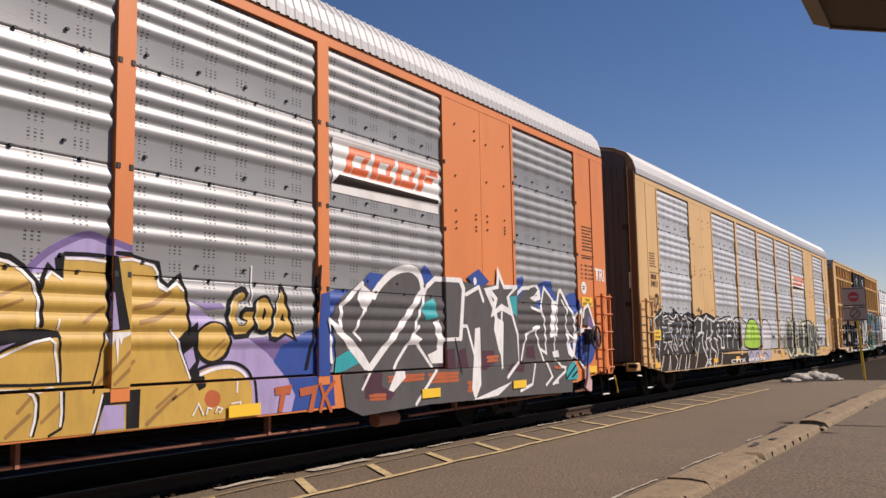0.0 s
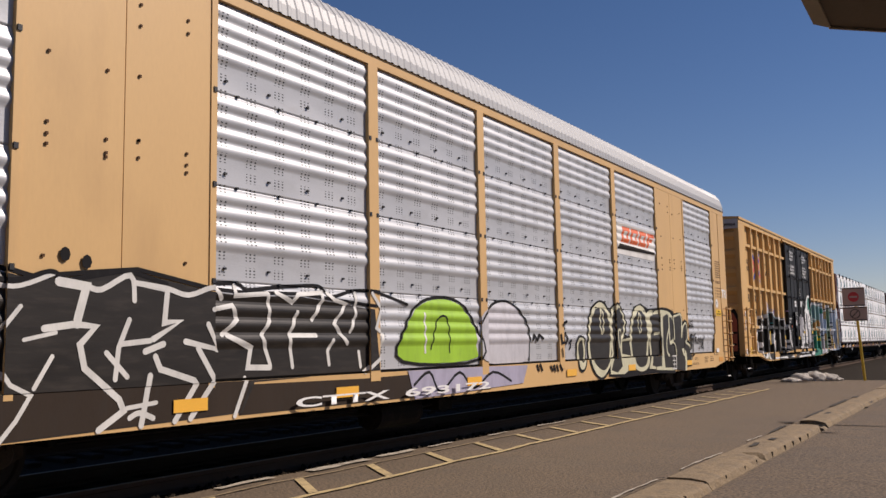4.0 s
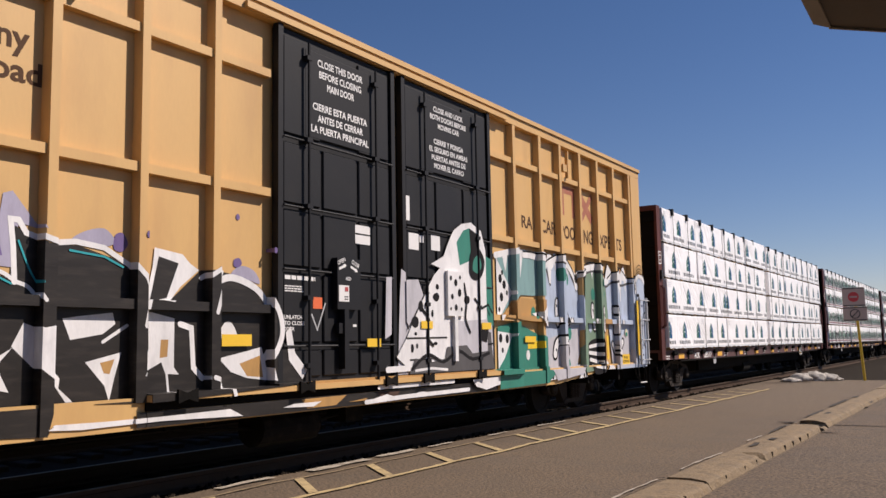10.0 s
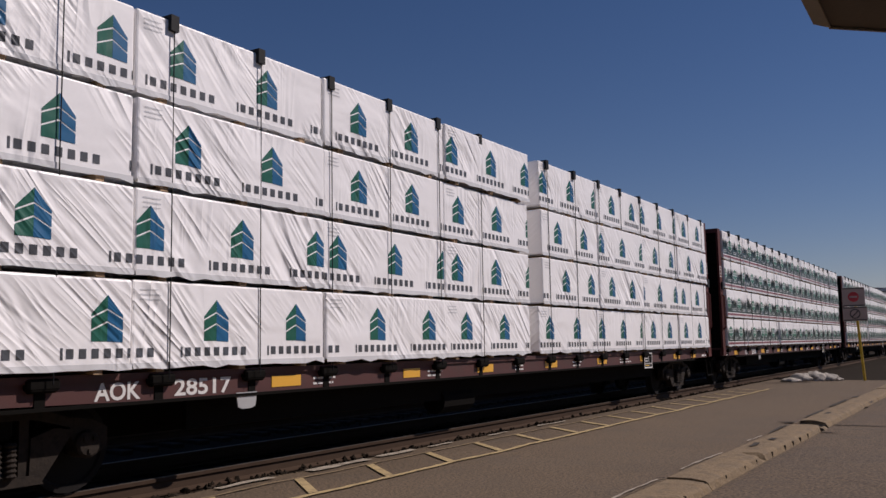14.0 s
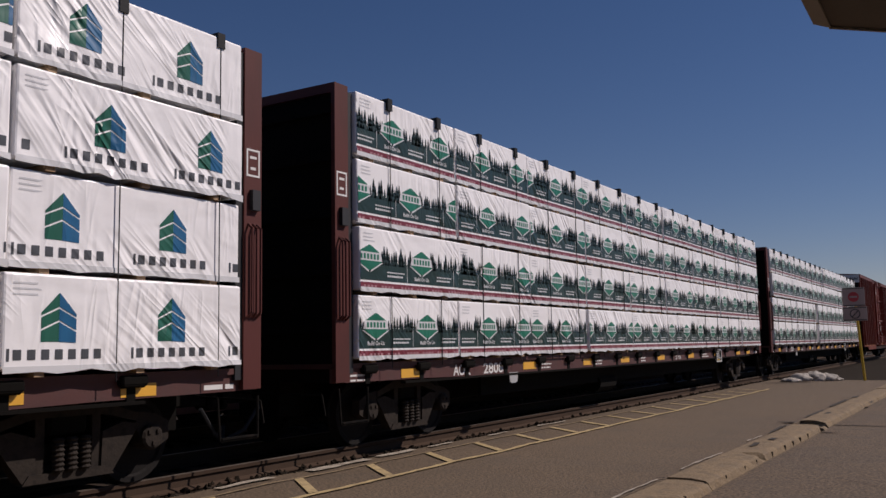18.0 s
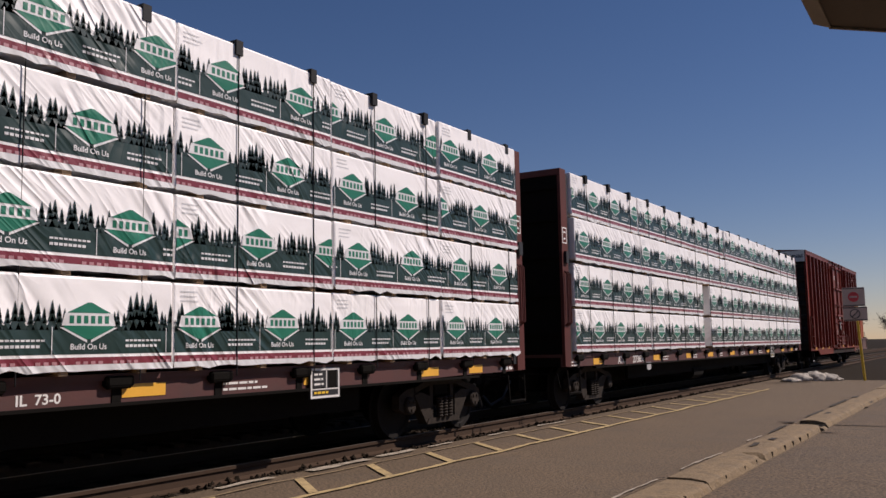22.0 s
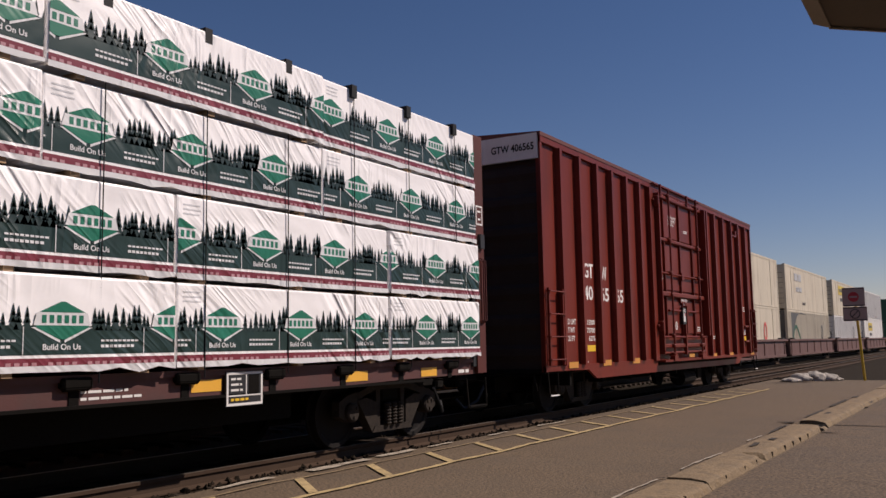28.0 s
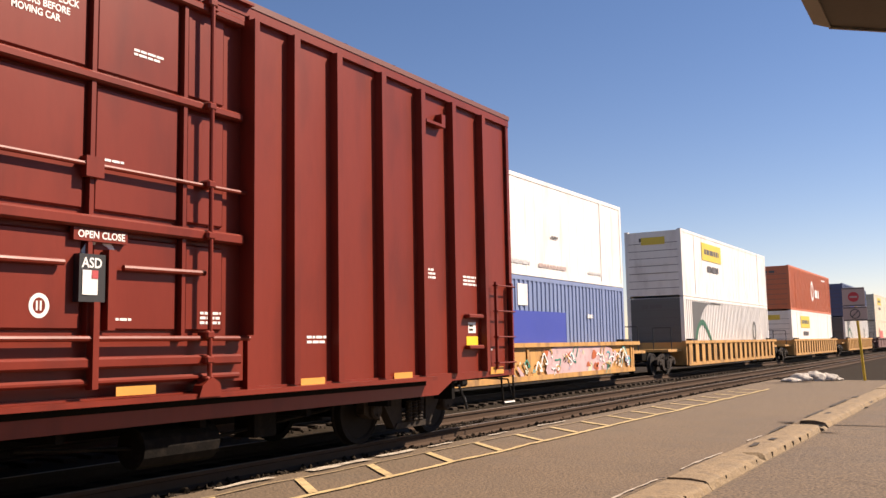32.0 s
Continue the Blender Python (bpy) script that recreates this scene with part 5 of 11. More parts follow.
            boxes("gear_shaft", M["door_black"], gear, (7.96, 8.04, y - 0.10, y - 0.01, 1.17, 1.86), (7.88, 8.14, y - 0.08, y - 0.01, 1.58, 1.70))
            plate("gear_sticker", 7.86, 8.05, 1.95, 2.14, y - 0.0935, M["letter_white"], gear)
            plate("gear_sticker", 7.97, 8.03, 2.07, 2.12, y - 0.097, M["logo_red"], gear, "red corner of the gear sticker")
            bars("gear_writing", 7.96, 8.03, 1.965, 2.02, y - 0.097, M["letter_black"], gear, 2, 4)
            for word, xx, tilt in (("OPEN", 7.85, 22), ("CLOSE", 8.1, -22)):
                m = lettering("gear_writing", word, 0, 0.15, 0, 0.05, 0, M["letter_white"], gear)
                m.matrix_basis = pose(xx, y - 0.0935, 2.37 if tilt > 0 else 2.41, 0, -tilt, 0)
                plate_bm = bmesh.new()
                fill(plate_bm, [(0.0, -0.06), (0.1, -0.06), (0.1, -0.075), (0.15, -0.045), (0.1, -0.015), (0.1, -0.03), (0.0, -0.03)])
                lay(plate_bm, 0)
                part("gear_arrow", plate_bm, M["letter_white"], gear).matrix_basis = pose(xx, y - 0.0935, 2.37 if tilt > 0 else 2.41, 0, -tilt, 0)
            lettering("gear_writing", "ASD", 7.99, 8.09, 2.20, 2.24, y - 0.0935, M["letter_white"], gear)
        else:
            gear = boxes("door_gear", M["spray_white"], door, (10.29, 10.72, y - 0.09, y - 0.01, 1.83, 2.46), label="door gear box sprayed white with black spots")
            boxes("gear_shaft", M["spray_white"], gear, (10.45, 10.53, y - 0.10, y - 0.01, 1.2, 1.83))
            for xx, zz, r in ((10.37, 2.36, 0.03), (10.5, 2.30, 0.045), (10.62, 2.38, 0.025), (10.6, 2.16, 0.05), (10.4, 2.1, 0.035), (10.5, 1.95, 0.04), (10.65, 1.93, 0.025), (10.36, 1.93, 0.02)):
                bm = bmesh.new()
                fill(bm, [(xx + r * math.cos(q * 0.785), zz + 1.2 * r * math.sin(q * 0.785)) for q in range(8)])
                lay(bm, y - 0.0935)
                part("spot", bm, M["spray_black"], gear)
        for px, pz in ((1.5, 1.42),) if k == 0 else ((0.31, 1.65), (1.95, 1.65)):
            plate("reflector", a + px, a + px + 0.28, pz, pz + 0.10, y - 0.058, M["sticker_yellow"], door)
    # dark strip drawn in for the shaded gap below the door track
    boxes("track_gap_shade", M["under"], car, (5.2, 12.6, y - 0.004, y + 0.018, 0.875, 0.955))
    for x in (5.6, 7.3, 8.9, 9.76, 11.2):
        bm = bmesh.new()
        prism(bm, [(x - 0.12, 0.93), (x - 0.12, 1.06), (x, 1.02), (x + 0.12, 1.06), (x + 0.12, 0.93), (x, 0.965)], y - 0.11, y - 0.08)
        part("door_roller", bm, M["truck"], car)
    boxes("door_sill", M["spray_ochre"], car, (6.95, 11.7, y - 0.04, y + 0.06, 1.02, 1.05))
    # running board brackets on the eave
    for x in (4.15, 14.5):
        boxes("eave_bracket", paint, car, (x, x + 0.16, y - 0.03, y + 0.05, 4.55, 4.68), (x + 0.2, x + 0.24, y - 0.03, y + 0.03, 4.45, 4.95))
    ladder(car, 0.10, 0.66, y, [1.1 + 0.42 * k for k in range(4)], paint, off=0.14)
    ladder(car, L - 0.5, L - 0.06, y, [1.05 + 0.42 * k for k in range(4)], M["box_grey"], off=0.13)
    stirrup(car, 0.05, 0.55, y, 0.55, 0.93, M["letter_white"])
    stirrup(car, L - 0.5, L - 0.05, y, 0.55, 0.93, M["letter_white"])
    # lettering
    yl = yw - 0.003
    for body, x0, x1, z0, z1 in (("next", 0.92, 1.46, 3.85, 4.03), ("load", 0.92, 1.46, 3.63, 3.85), ("any", 3.55, 4.0, 3.83, 4.04), ("road", 3.54, 4.12, 3.62, 3.82)):
        lettering("slogan", body, x0 + 0.04, x1 + 0.03, z0, z1, yl, M["letter_brown"], car, "dark brown painted slogan")
    for body, x0, x1, z0, z1 in (("TB", 0.93, 1.44, 2.64, 2.89), ("OX", 1.79, 2.32, 2.64, 2.90), ("63", 0.94, 1.42, 2.17, 2.44), ("99", 1.81, 2.32, 2.17, 2.44), ("64", 2.71, 3.22, 2.155, 2.43)):
        lettering("car_number", body, x0 + 0.04, x1 + 0.03, z0, z1, yl, M["letter_black"], car, "black painted car number")
    bm = bmesh.new()
    stroke(bm, [(2.83, 2.63), (3.06, 2.63), (3.06, 2.87), (2.83, 2.87)], 0.014, True)
    stroke(bm, [(2.89, 2.80), (3.0, 2.80)], 0.03)
    stroke(bm, [(2.945, 2.79), (2.945, 2.68)], 0.025)
    lay(bm, yl)
    part("service_mark", bm, M["letter_brown"], car)
    lettering("weight_data", "LD LMT", 1.0, 1.42, 1.64, 1.74, yl, M["letter_brown"], car)
    lettering("weight_data", "LT WT", 1.0, 1.38, 1.46, 1.56, yl, M["letter_brown"], car)
    bars("weight_figure", 1.75, 2.2, 1.46, 1.76, yl, M["letter_brown"], car, 2, 4)
    for body, x0, x1, z0, z1 in (("RA", 13.02, 13.43, 3.37, 3.58), ("L", 13.65, 13.74, 3.37, 3.58), ("CAR", 13.76, 14.39, 3.36, 3.6), ("POO", 14.6, 15.25, 3.34, 3.59), ("LING", 15.44, 16.11, 3.33, 3.6), ("EXPE", 16.31, 17.08, 3.33, 3.59), ("RTS", 17.14, 17.7, 3.34, 3.59)):
        lettering("painted_word", body, x0, x1, z0, z1, yl, M["letter_brown"], car, "brown painted words")
    # crossed arrows in red and blue, stroke by stroke
    strokes = [("mark_red", 0.13, line) for line in ([(1.93, 4.09), (2.23, 3.95), (2.5, 3.79), (2.61, 3.8)], [(1.94, 3.54), (2.5, 3.86)], [(2.69, 3.84), (3.13, 4.13)], [(2.63, 3.75), (3.14, 3.53)])]
    strokes += [("mark_blue", 0.12, line) for line in ([(1.96, 4.24), (2.27, 4.11), (2.53, 3.97)], [(1.97, 3.32), (2.5, 3.64), (2.55, 3.69)], [(2.67, 4.04), (3.06, 4.3)], [(2.61, 3.62), (3.04, 3.34)], smooth([(2.5, 4), (2.67, 3.93), (2.67, 3.75), (2.52, 3.62)], 4, False))]
    for n, (colour, w, line) in enumerate(strokes):
        bm = bmesh.new()
        stroke(bm, line, w)
        on_post(bm, 2.401, 2.519, yw - 0.1112 - 0.0012 * n, car, "arrow_mark", M[colour])
        lay(bm, yl - 0.0012 * n)
        part("arrow_mark", bm, M[colour], car, "stroke of the crossed-arrows mark")
    # old red block letters with black outlines on the front end
    for k, (u, top) in enumerate(((-1.5, 2.2), (-0.9, 2.28), (-0.3, 2.14), (0.3, 2.3), (0.9, 2.38))):
        def coat(kind, pts, w, x, material, words):
            bm = bmesh.new()
            if kind == "fill":
                fill(bm, pts)
            else:
                stroke(bm, pts, w, tips=0.2)
            lay(bm, 0)
            part("end_graffiti", bm, material, car, words).matrix_basis = pose(x, 0, 0, 0, 0, -90)
        v = u + 0.56
        coat("fill", [(u, 1.02), (v, 1.0), (v + 0.04, top - 0.3), (v - 0.1, top), (u + 0.12, top + 0.03), (u - 0.03, top - 0.25)], 0, 0.006, M["spray_black"], "black outline of the end graffiti")
        coat("fill", [(u + 0.09, 1.1), (v - 0.08, 1.1), (v - 0.05, top - 0.34), (v - 0.16, top - 0.12), (u + 0.17, top - 0.1), (u + 0.07, top - 0.3)], 0, 0.002, M["end_red"], "dull red end graffiti")
        for line in ([(u + 0.1, 1.62), (v - 0.08, 1.66)], [(u + 0.1, 1.34), (v - 0.1, 1.3)], [(u + 0.28, top - 0.22), (u + 0.3, 1.72)], [(u + 0.24, 1.5), (u + 0.34, 1.12)]):
            coat("line", line, 0.07, -0.002, M["spray_black"], "black stroke of the end graffiti")
    # red block mark above the painted words
    bm = bmesh.new()
    for u in ([(14.54, 4.32), (15.31, 4.33), (15.31, 4.19), (14.61, 4.19)], [(14.64, 4.19), (14.78, 4.19), (14.79, 3.78), (14.65, 3.78)], [(15.14, 4.19), (15.3, 4.19), (15.31, 3.76), (15.15, 3.76)]):
        fill(bm, u)
    stroke(bm, [(15.48, 4.28), (16.11, 3.8)], 0.19)
    lay(bm, yl)
    part("red_mark", bm, M["faded_red"], car, "faded dark red block mark")
    bm = bmesh.new()
    stroke(bm, [(16.11, 4.31), (15.56, 3.77)], 0.12)
    lay(bm, yl - 0.003)
    part("red_mark", bm, M["faded_red"], car, "faded dark red block mark")
    plate("poster", 0.80, 1.06, 1.22, 1.80, yl, M["sticker_yellow"], car)
    plate("warning_placard", 0.95, 1.45, 0.98, 1.20, yl, M["sticker_yellow"], car)
    lettering("placard_writing", "THIS CAR", 1.08, 1.32, 1.105, 1.155, yl - 0.004, M["letter_brown"], car)
    lettering("placard_writing", "EXCESS HEIGHT", 0.99, 1.41, 1.02, 1.07, yl - 0.004, M["letter_brown"], car)
    plate("reflector", 2.62, 2.86, 1.04, 1.2, yl, M["reflector_old"], car)
    plate("reflector", 6.18, 6.6, 1.45, 1.57, yw - 0.045, M["sticker_yellow"], car)
    plate("reflector", 12.95, 13.35, 1.45, 1.55, yw - 0.045, M["sticker_yellow"], car)
    for x, z0, z1 in ((3.27, 1.27, 1.72), (16.19, 1.10, 1.565), (17.98, 1.15, 1.76), (17.98, 1.77, 2.30)):
        plate("reflector", x, x + 0.10, z0, z1, y - 0.075, M["sticker_yellow"], car)
    plate("warning_placard", 17.24, 17.68, 0.97, 1.18, yw - 0.09, M["sticker_yellow"], car)
    lettering("placard_writing", "THIS CAR", 17.35, 17.57, 1.09, 1.14, yw - 0.0935, M["letter_brown"], car)
    lettering("placard_writing", "EXCESS HEIGHT", 17.28, 17.64, 1.01, 1.06, yw - 0.0935, M["letter_brown"], car)
    return car


def boxcar_red():
    L, hw = 15.78, 1.48
    y = -hw
    car = new_car("boxcar", "red-brown boxcar with pressed side posts and a plug door", "boxcar", 139.37)
    paint = M["red_brown"]
    underframe(car, L, hw, 1.0, (8.6, -1.1, 0.5))
    for x in (2.35, L - 2.35):
        truck(car, x)
    side_sheet(car, L, hw - 0.05, 0.93, 5.08, paint)
    yw = y + 0.05
    boxes("interior", M["under"], car, (0.1, L - 0.1, -hw + 0.12, hw - 0.12, 1.0, 5.05))
    for x in (0.77, 1.66, 2.54, 3.36, 4.22, 5.04, 10.47, 11.25, 12.18, 13.12, 13.96, 14.85):
        bm = bmesh.new()
        vertical_rib(bm, x, 0.13, 0.11, yw, 1.02, 5.0)
        part("side_post", bm, paint, car)
    boxes("corner_plate", paint, car, (0, 0.08, y, y + 0.06, 0.93, 5.1), (L - 0.08, L, y, y + 0.06, 0.93, 5.1), (0, 0.08, hw - 0.06, hw, 0.93, 5.1), (L - 0.08, L, hw - 0.06, hw, 0.93, 5.1))
    boxes("top_chord", paint, car, (0, L, y - 0.01, y + 0.06, 5.0, 5.16), (0, L, hw - 0.06, hw + 0.01, 5.0, 5.16))
    for s in (-1, 1):
        bm = bmesh.new()
        prism(bm, [(0.0, 0.94), (0.0, 1.03), (L, 1.03), (L, 0.94), (L - 1.9, 0.92), (L - 2.3, 0.74), (2.3, 0.74), (1.9, 0.92)], s * (hw - 0.06), s * (hw - 0.005))
        part("side_sill", bm, paint, car)
    peaked_roof(car, L, hw, 5.18, 0.1, M["rb_roof"], 0.02)
    # end walls darker than the sides: their shade is in the colour
    car_ends(car, L, hw, 0.95, 4.72, M["end_shade"], 7, 0.06)
    boxes("end_fascia", M["box_white"], car, (-0.035, 0.02, -hw + 0.04, hw - 0.04, 4.70, 5.16), label="white end panel above the ribs")
    lettering("end_number", "GTW 406565", 0.52, 1.38, 4.86, 5.0, 0, M["letter_black"], car).matrix_basis = pose(-0.04, 0, 0, 0, 0, -90)
    lettering("end_notice", "EXCESS HEIGHT CAR", -0.75, 0.25, 4.80, 4.90, 0, M["letter_black"], car).matrix_basis = pose(-0.04, 0, 0, 0, 0, -90)
    # plug door: pressed leaves between beams, two locking rods, gear box and handles
    a, b = 6.04, 9.66
    door = boxes("plug_door", paint, car, (a, b, y - 0.02, yw, 1.10, 4.98), label="red-brown plug door with locking rods")
    for z0, z1 in ((1.60, 2.44), (2.64, 3.76), (3.90, 4.84)):
        for x0, x1 in ((6.12, 6.48), (6.56, 7.70), (7.80, 8.74), (8.84, 9.34)):
            bm = bmesh.new()
            rounded(bm, x0, x1, y - 0.05, y - 0.015, z0, z1, 0.02)
            part("door_panel", bm, paint, door)
    for x in (6.52, 7.75, 8.79):
        boxes("door_stile", paint, door, (x - 0.022, x + 0.022, y - 0.095, y - 0.01, 1.5, 4.92))
    for z0, z1, d in ((4.80, 4.89, 0.13), (3.78, 3.87, 0.12), (2.48, 2.59, 0.14), (1.27, 1.37, 0.12), (1.13, 1.19, 0.10)):
        bm = bmesh.new()
        rounded(bm, a + 0.08, b - 0.1, y - d, y - 0.01, z0, z1, 0.02)
        part("door_beam", bm, paint, door)
    # deep flange along the closing edge, a shallower one along the other
    boxes("door_flange", paint, door, (9.60, 9.655, y - 0.23, y - 0.01, 1.56, 4.90))
    boxes("door_flange", paint, door, (6.05, 6.10, y - 0.15, y - 0.01, 1.14, 4.90))
    for x in (6.75, 9.07):
        bm = bmesh.new()
        rod(bm, (x, y - 0.16, 1.0), (x, y - 0.16, 5.04), 0.024, 10)
        r = part("locking_rod", bm, paint, door)
        for z in (1.08, 1.28, 1.52, 2.49, 3.0, 3.79, 4.86):
            bm = bmesh.new()
            rounded(bm, x - 0.065, x + 0.05, y - 0.19, y - 0.04, z, z + 0.085, 0.02)
            part("rod_keeper", bm, paint, r)
        bm = bmesh.new()
        prism(bm, [(x - 0.16, 0.97), (x + 0.14, 0.97), (x + 0.1, 1.10), (x, 1.16), (x - 0.12, 1.08)], y - 0.2, y - 0.08)
        part("rod_foot", bm, paint, r)
    for z, r0 in ((3.03, 0.022), (1.53, 0.026)):
        bm = bmesh.new()
        rod(bm, (a, y - 0.11, z), (b, y - 0.11, z), r0, 8)
        part("door_bar", bm, paint, door)
    for x0, x1 in ((6.62, 7.49), (8.09, 9.05)):
        bm = bmesh.new()
        rod(bm, (x0, y - 0.1, 2.155), (x1, y - 0.1, 2.165), 0.028, 8)
        part("door_handle", bm, paint, door)
    boxes("rod_joint", paint, door, (7.66, 7.84, y - 0.14, y - 0.05, 2.92, 3.10))
    gear = boxes("door_gear", M["black"], door, (7.62, 7.88, y - 0.13, y - 0.05, 1.84, 2.25), label="black door gear box")
    boxes("gear_shaft", paint, gear, (7.76, 7.82, y - 0.15, y - 0.06, 1.1, 1.84), (7.9, 7.98, y - 0.15, y - 0.06, 1.6, 2.3))
    plate("gear_sticker", 7.65, 7.80, 1.90, 2.11, y - 0.134, M["letter_white"], gear)
    plate("gear_sticker", 7.74, 7.80, 2.04, 2.11, y - 0.139, M["logo_red"], gear, "red corner of the gear sticker")
    lettering("door_notice", "ASD", 7.64, 7.84, 2.13, 2.22, y - 0.134, M["letter_white"], gear)
    boxes("notice_plate", paint, door, (7.58, 8.13, y - 0.10, y - 0.045, 2.365, 2.475))
    lettering("door_notice", "OPEN", 7.62, 7.83, 2.39, 2.455, y - 0.103, M["letter_white"], door)
    lettering("door_notice", "CLOSE", 7.86, 8.10, 2.39, 2.455, y - 0.103, M["letter_white"], door)
    for q, x in ((1, 7.76), (-1, 7.98)):
        bm = bmesh.new()
        stroke(bm, smooth([(x + q * 0.06, 2.37), (x, 2.34), (x - q * 0.05, 2.27)], 4, False), 0.05, tips=0.3)
        lay(bm, y - 0.0535)
        part("turn_arrow", bm, M["letter_white"], door)
    bm = bmesh.new()
    stroke(bm, [(7.31 + 0.075 * math.cos(k * math.pi / 10), 1.80 + 0.085 * math.sin(k * math.pi / 10)) for k in range(20)], 0.035, True)
    for x in (7.29, 7.325):
        fill(bm, [(x - 0.008, 1.76), (x + 0.008, 1.76), (x + 0.008, 1.84), (x - 0.008, 1.84)])
    lay(bm, y - 0.053)
    part("round_mark", bm, M["letter_white"], door)
    for i, line in enumerate(("CLOSE AND LOCK", "DOORS BEFORE", "MOVING CAR")):
        lettering("door_notice", line, 6.98, 6.98 + 0.045 * len(line), 4.40 - 0.088 * i, 4.465 - 0.088 * i, y - 0.053, M["letter_white"], door)
    for x0, x1, z0, z1, n in ((8.2, 8.58, 4.14, 4.22, 2), (6.13, 6.46, 2.87, 2.99, 2), (7.83, 8.2, 3.09, 3.13, 1), (6.15, 6.42, 1.68, 1.74, 1), (8.02, 8.24, 1.68, 1.72, 1), (9.04, 9.33, 1.66, 1.80, 3)):
        bars("door_stencil", x0, x1, z0, z1, y - 0.054, M["letter_white"], door, n, int(x0 * 10))
    # hanger track under the eave, the long ledge below, and the door frame
    bm = bmesh.new()
    prism(bm, [(5.95, 5.11), (9.75, 5.11), (9.75, 5.135), (5.95, 5.135)], y - 0.075, y + 0.0)
    part("door_track", bm, paint, car, "red-brown hood over the door's hanger track")
    for x in (6.2, 8.3, 9.1):
        boxes("track_hanger", paint, car, (x - 0.022, x + 0.022, y - 0.17, y - 0.12, 4.86, 5.11), (x - 0.05, x + 0.05, y - 0.17, y - 0.05, 4.84, 4.9))
    bm = bmesh.new()
    prism(bm, [(6.0, 0.955), (13.2, 0.955), (13.2, 1.005), (6.0, 1.005)], y - 0.17, y + 0.0)
    part("door_ledge", bm, paint, car, "worn red-brown ledge that carries the door")
    # near-black strip standing in for the shade beneath the ledge
    boxes("ledge_shade", M["under"], car, (6.0, 13.15, y - 0.012, y - 0.002, 0.885, 0.953))
    boxes("door_post", paint, car, (5.72, 5.96, y - 0.05, yw, 1.0, 5.0), (9.70, 9.86, y - 0.05, yw, 1.0, 5.0))
    for z in (1.70, 4.62):
        bm = bmesh.new()
        rounded(bm, 5.93, 6.0, y - 0.18, y - 0.04, z - 0.04, z + 0.2, 0.02)
        rounded(bm, 5.84, 5.95, y - 0.10, y - 0.04, z + 0.06, z + 0.12, 0.015)
        part("door_latch", bm, paint, car)
    # placard holder between two posts, bracket at the eave
    x = 14.32
    for z in (1.82, 1.36):
        bm = bmesh.new()
        rounded(bm, x - 0.02, x + 0.42, y - 0.05, yw, z, z + 0.06, 0.012)
        part("placard_holder", bm, paint, car)
    plate("placard_sticker", x + 0.10, x + 0.32, 1.60, 1.76, yw - 0.003, M["letter_white"], car)
    bars("sticker_writing", x + 0.12, x + 0.3, 1.62, 1.74, yw - 0.006, M["letter_black"], car, 2, 5)
    plate("reflector", x + 0.04, x + 0.38, 1.42, 1.55, yw - 0.003, M["sticker_yellow"], car)
    boxes("eave_bracket", paint, car, (13.2, 13.7, y - 0.06, yw, 4.56, 4.6), (13.6, 13.7, y - 0.06, yw, 4.6, 4.75))
    yl = yw - 0.003
    for body, x0, x1, z0, z1 in (("GT", 1.90, 2.37, 2.68, 2.97), ("W", 2.80, 3.09, 2.68, 2.96), ("40", 1.88, 2.33, 2.25, 2.53), ("65", 2.72, 3.18, 2.25, 2.53), ("65", 3.59, 4.0, 2.25, 2.53)):
        lettering("car_number", body, x0, x1, z0, z1, yl, M["letter_white"], car, "white painted car number")
    for i, (p, q) in enumerate((("LD LMT", "215300"), ("LT WT", "70700"), ("CU FT", "6275"))):
        z = 1.77 - 0.155 * i
        lettering("weight_data", p, 1.02, 1.02 + 0.072 * len(p), z, z + 0.1, yl, M["letter_white"], car)
        lettering("weight_data", q, 2.36 - 0.078 * len(q), 2.36, z, z + 0.1, yl, M["letter_white"], car)
    lettering("stencil", "70K", 5.18, 5.36, 1.30, 1.38, yl, M["letter_white"], car)
    plate("warning_placard", 1.88, 2.36, 1.26, 1.38, yl, M["sticker_yellow"], car)
    for x, z, w, n in ((1.78, 0.98, 0.24, 2), (3.5, 1.0, 0.16, 2), (10.75, 1.46, 0.4, 2), (13.3, 2.35, 0.25, 3), (14.3, 2.3, 0.4, 3), (15.0, 1.32, 0.2, 1)):
        bars("side_stencil", x, x + w, z, z + 0.055 * n, yl, M["letter_white"], car, n, int(x * 7))
    for x in (0.95, 2.62, 4.3, 10.58, 12.4, 14.98):
        plate("reflector", x, x + 0.42, 0.97, 1.08, y - 0.009, M["reflector_old"], car)
    plate("reflector", 8.02, 8.45, 1.03, 1.11, y - 0.125, M["reflector_old"], car)
    ladder(car, 0.1, 0.68, y, [1.14 + 0.4 * k for k in range(4)], paint)
    ladder(car, L - 0.62, L - 0.1, y, [1.14 + 0.4 * k for k in range(4)], paint)
    stirrup(car, 0.05, 0.45, y, 0.5, 0.93, M["letter_white"])
    stirrup(car, L - 0.45, L - 0.05, y, 0.5, 0.93, M["letter_white"])
    return car


box_c = boxcar_tan()
box_g = boxcar_red()

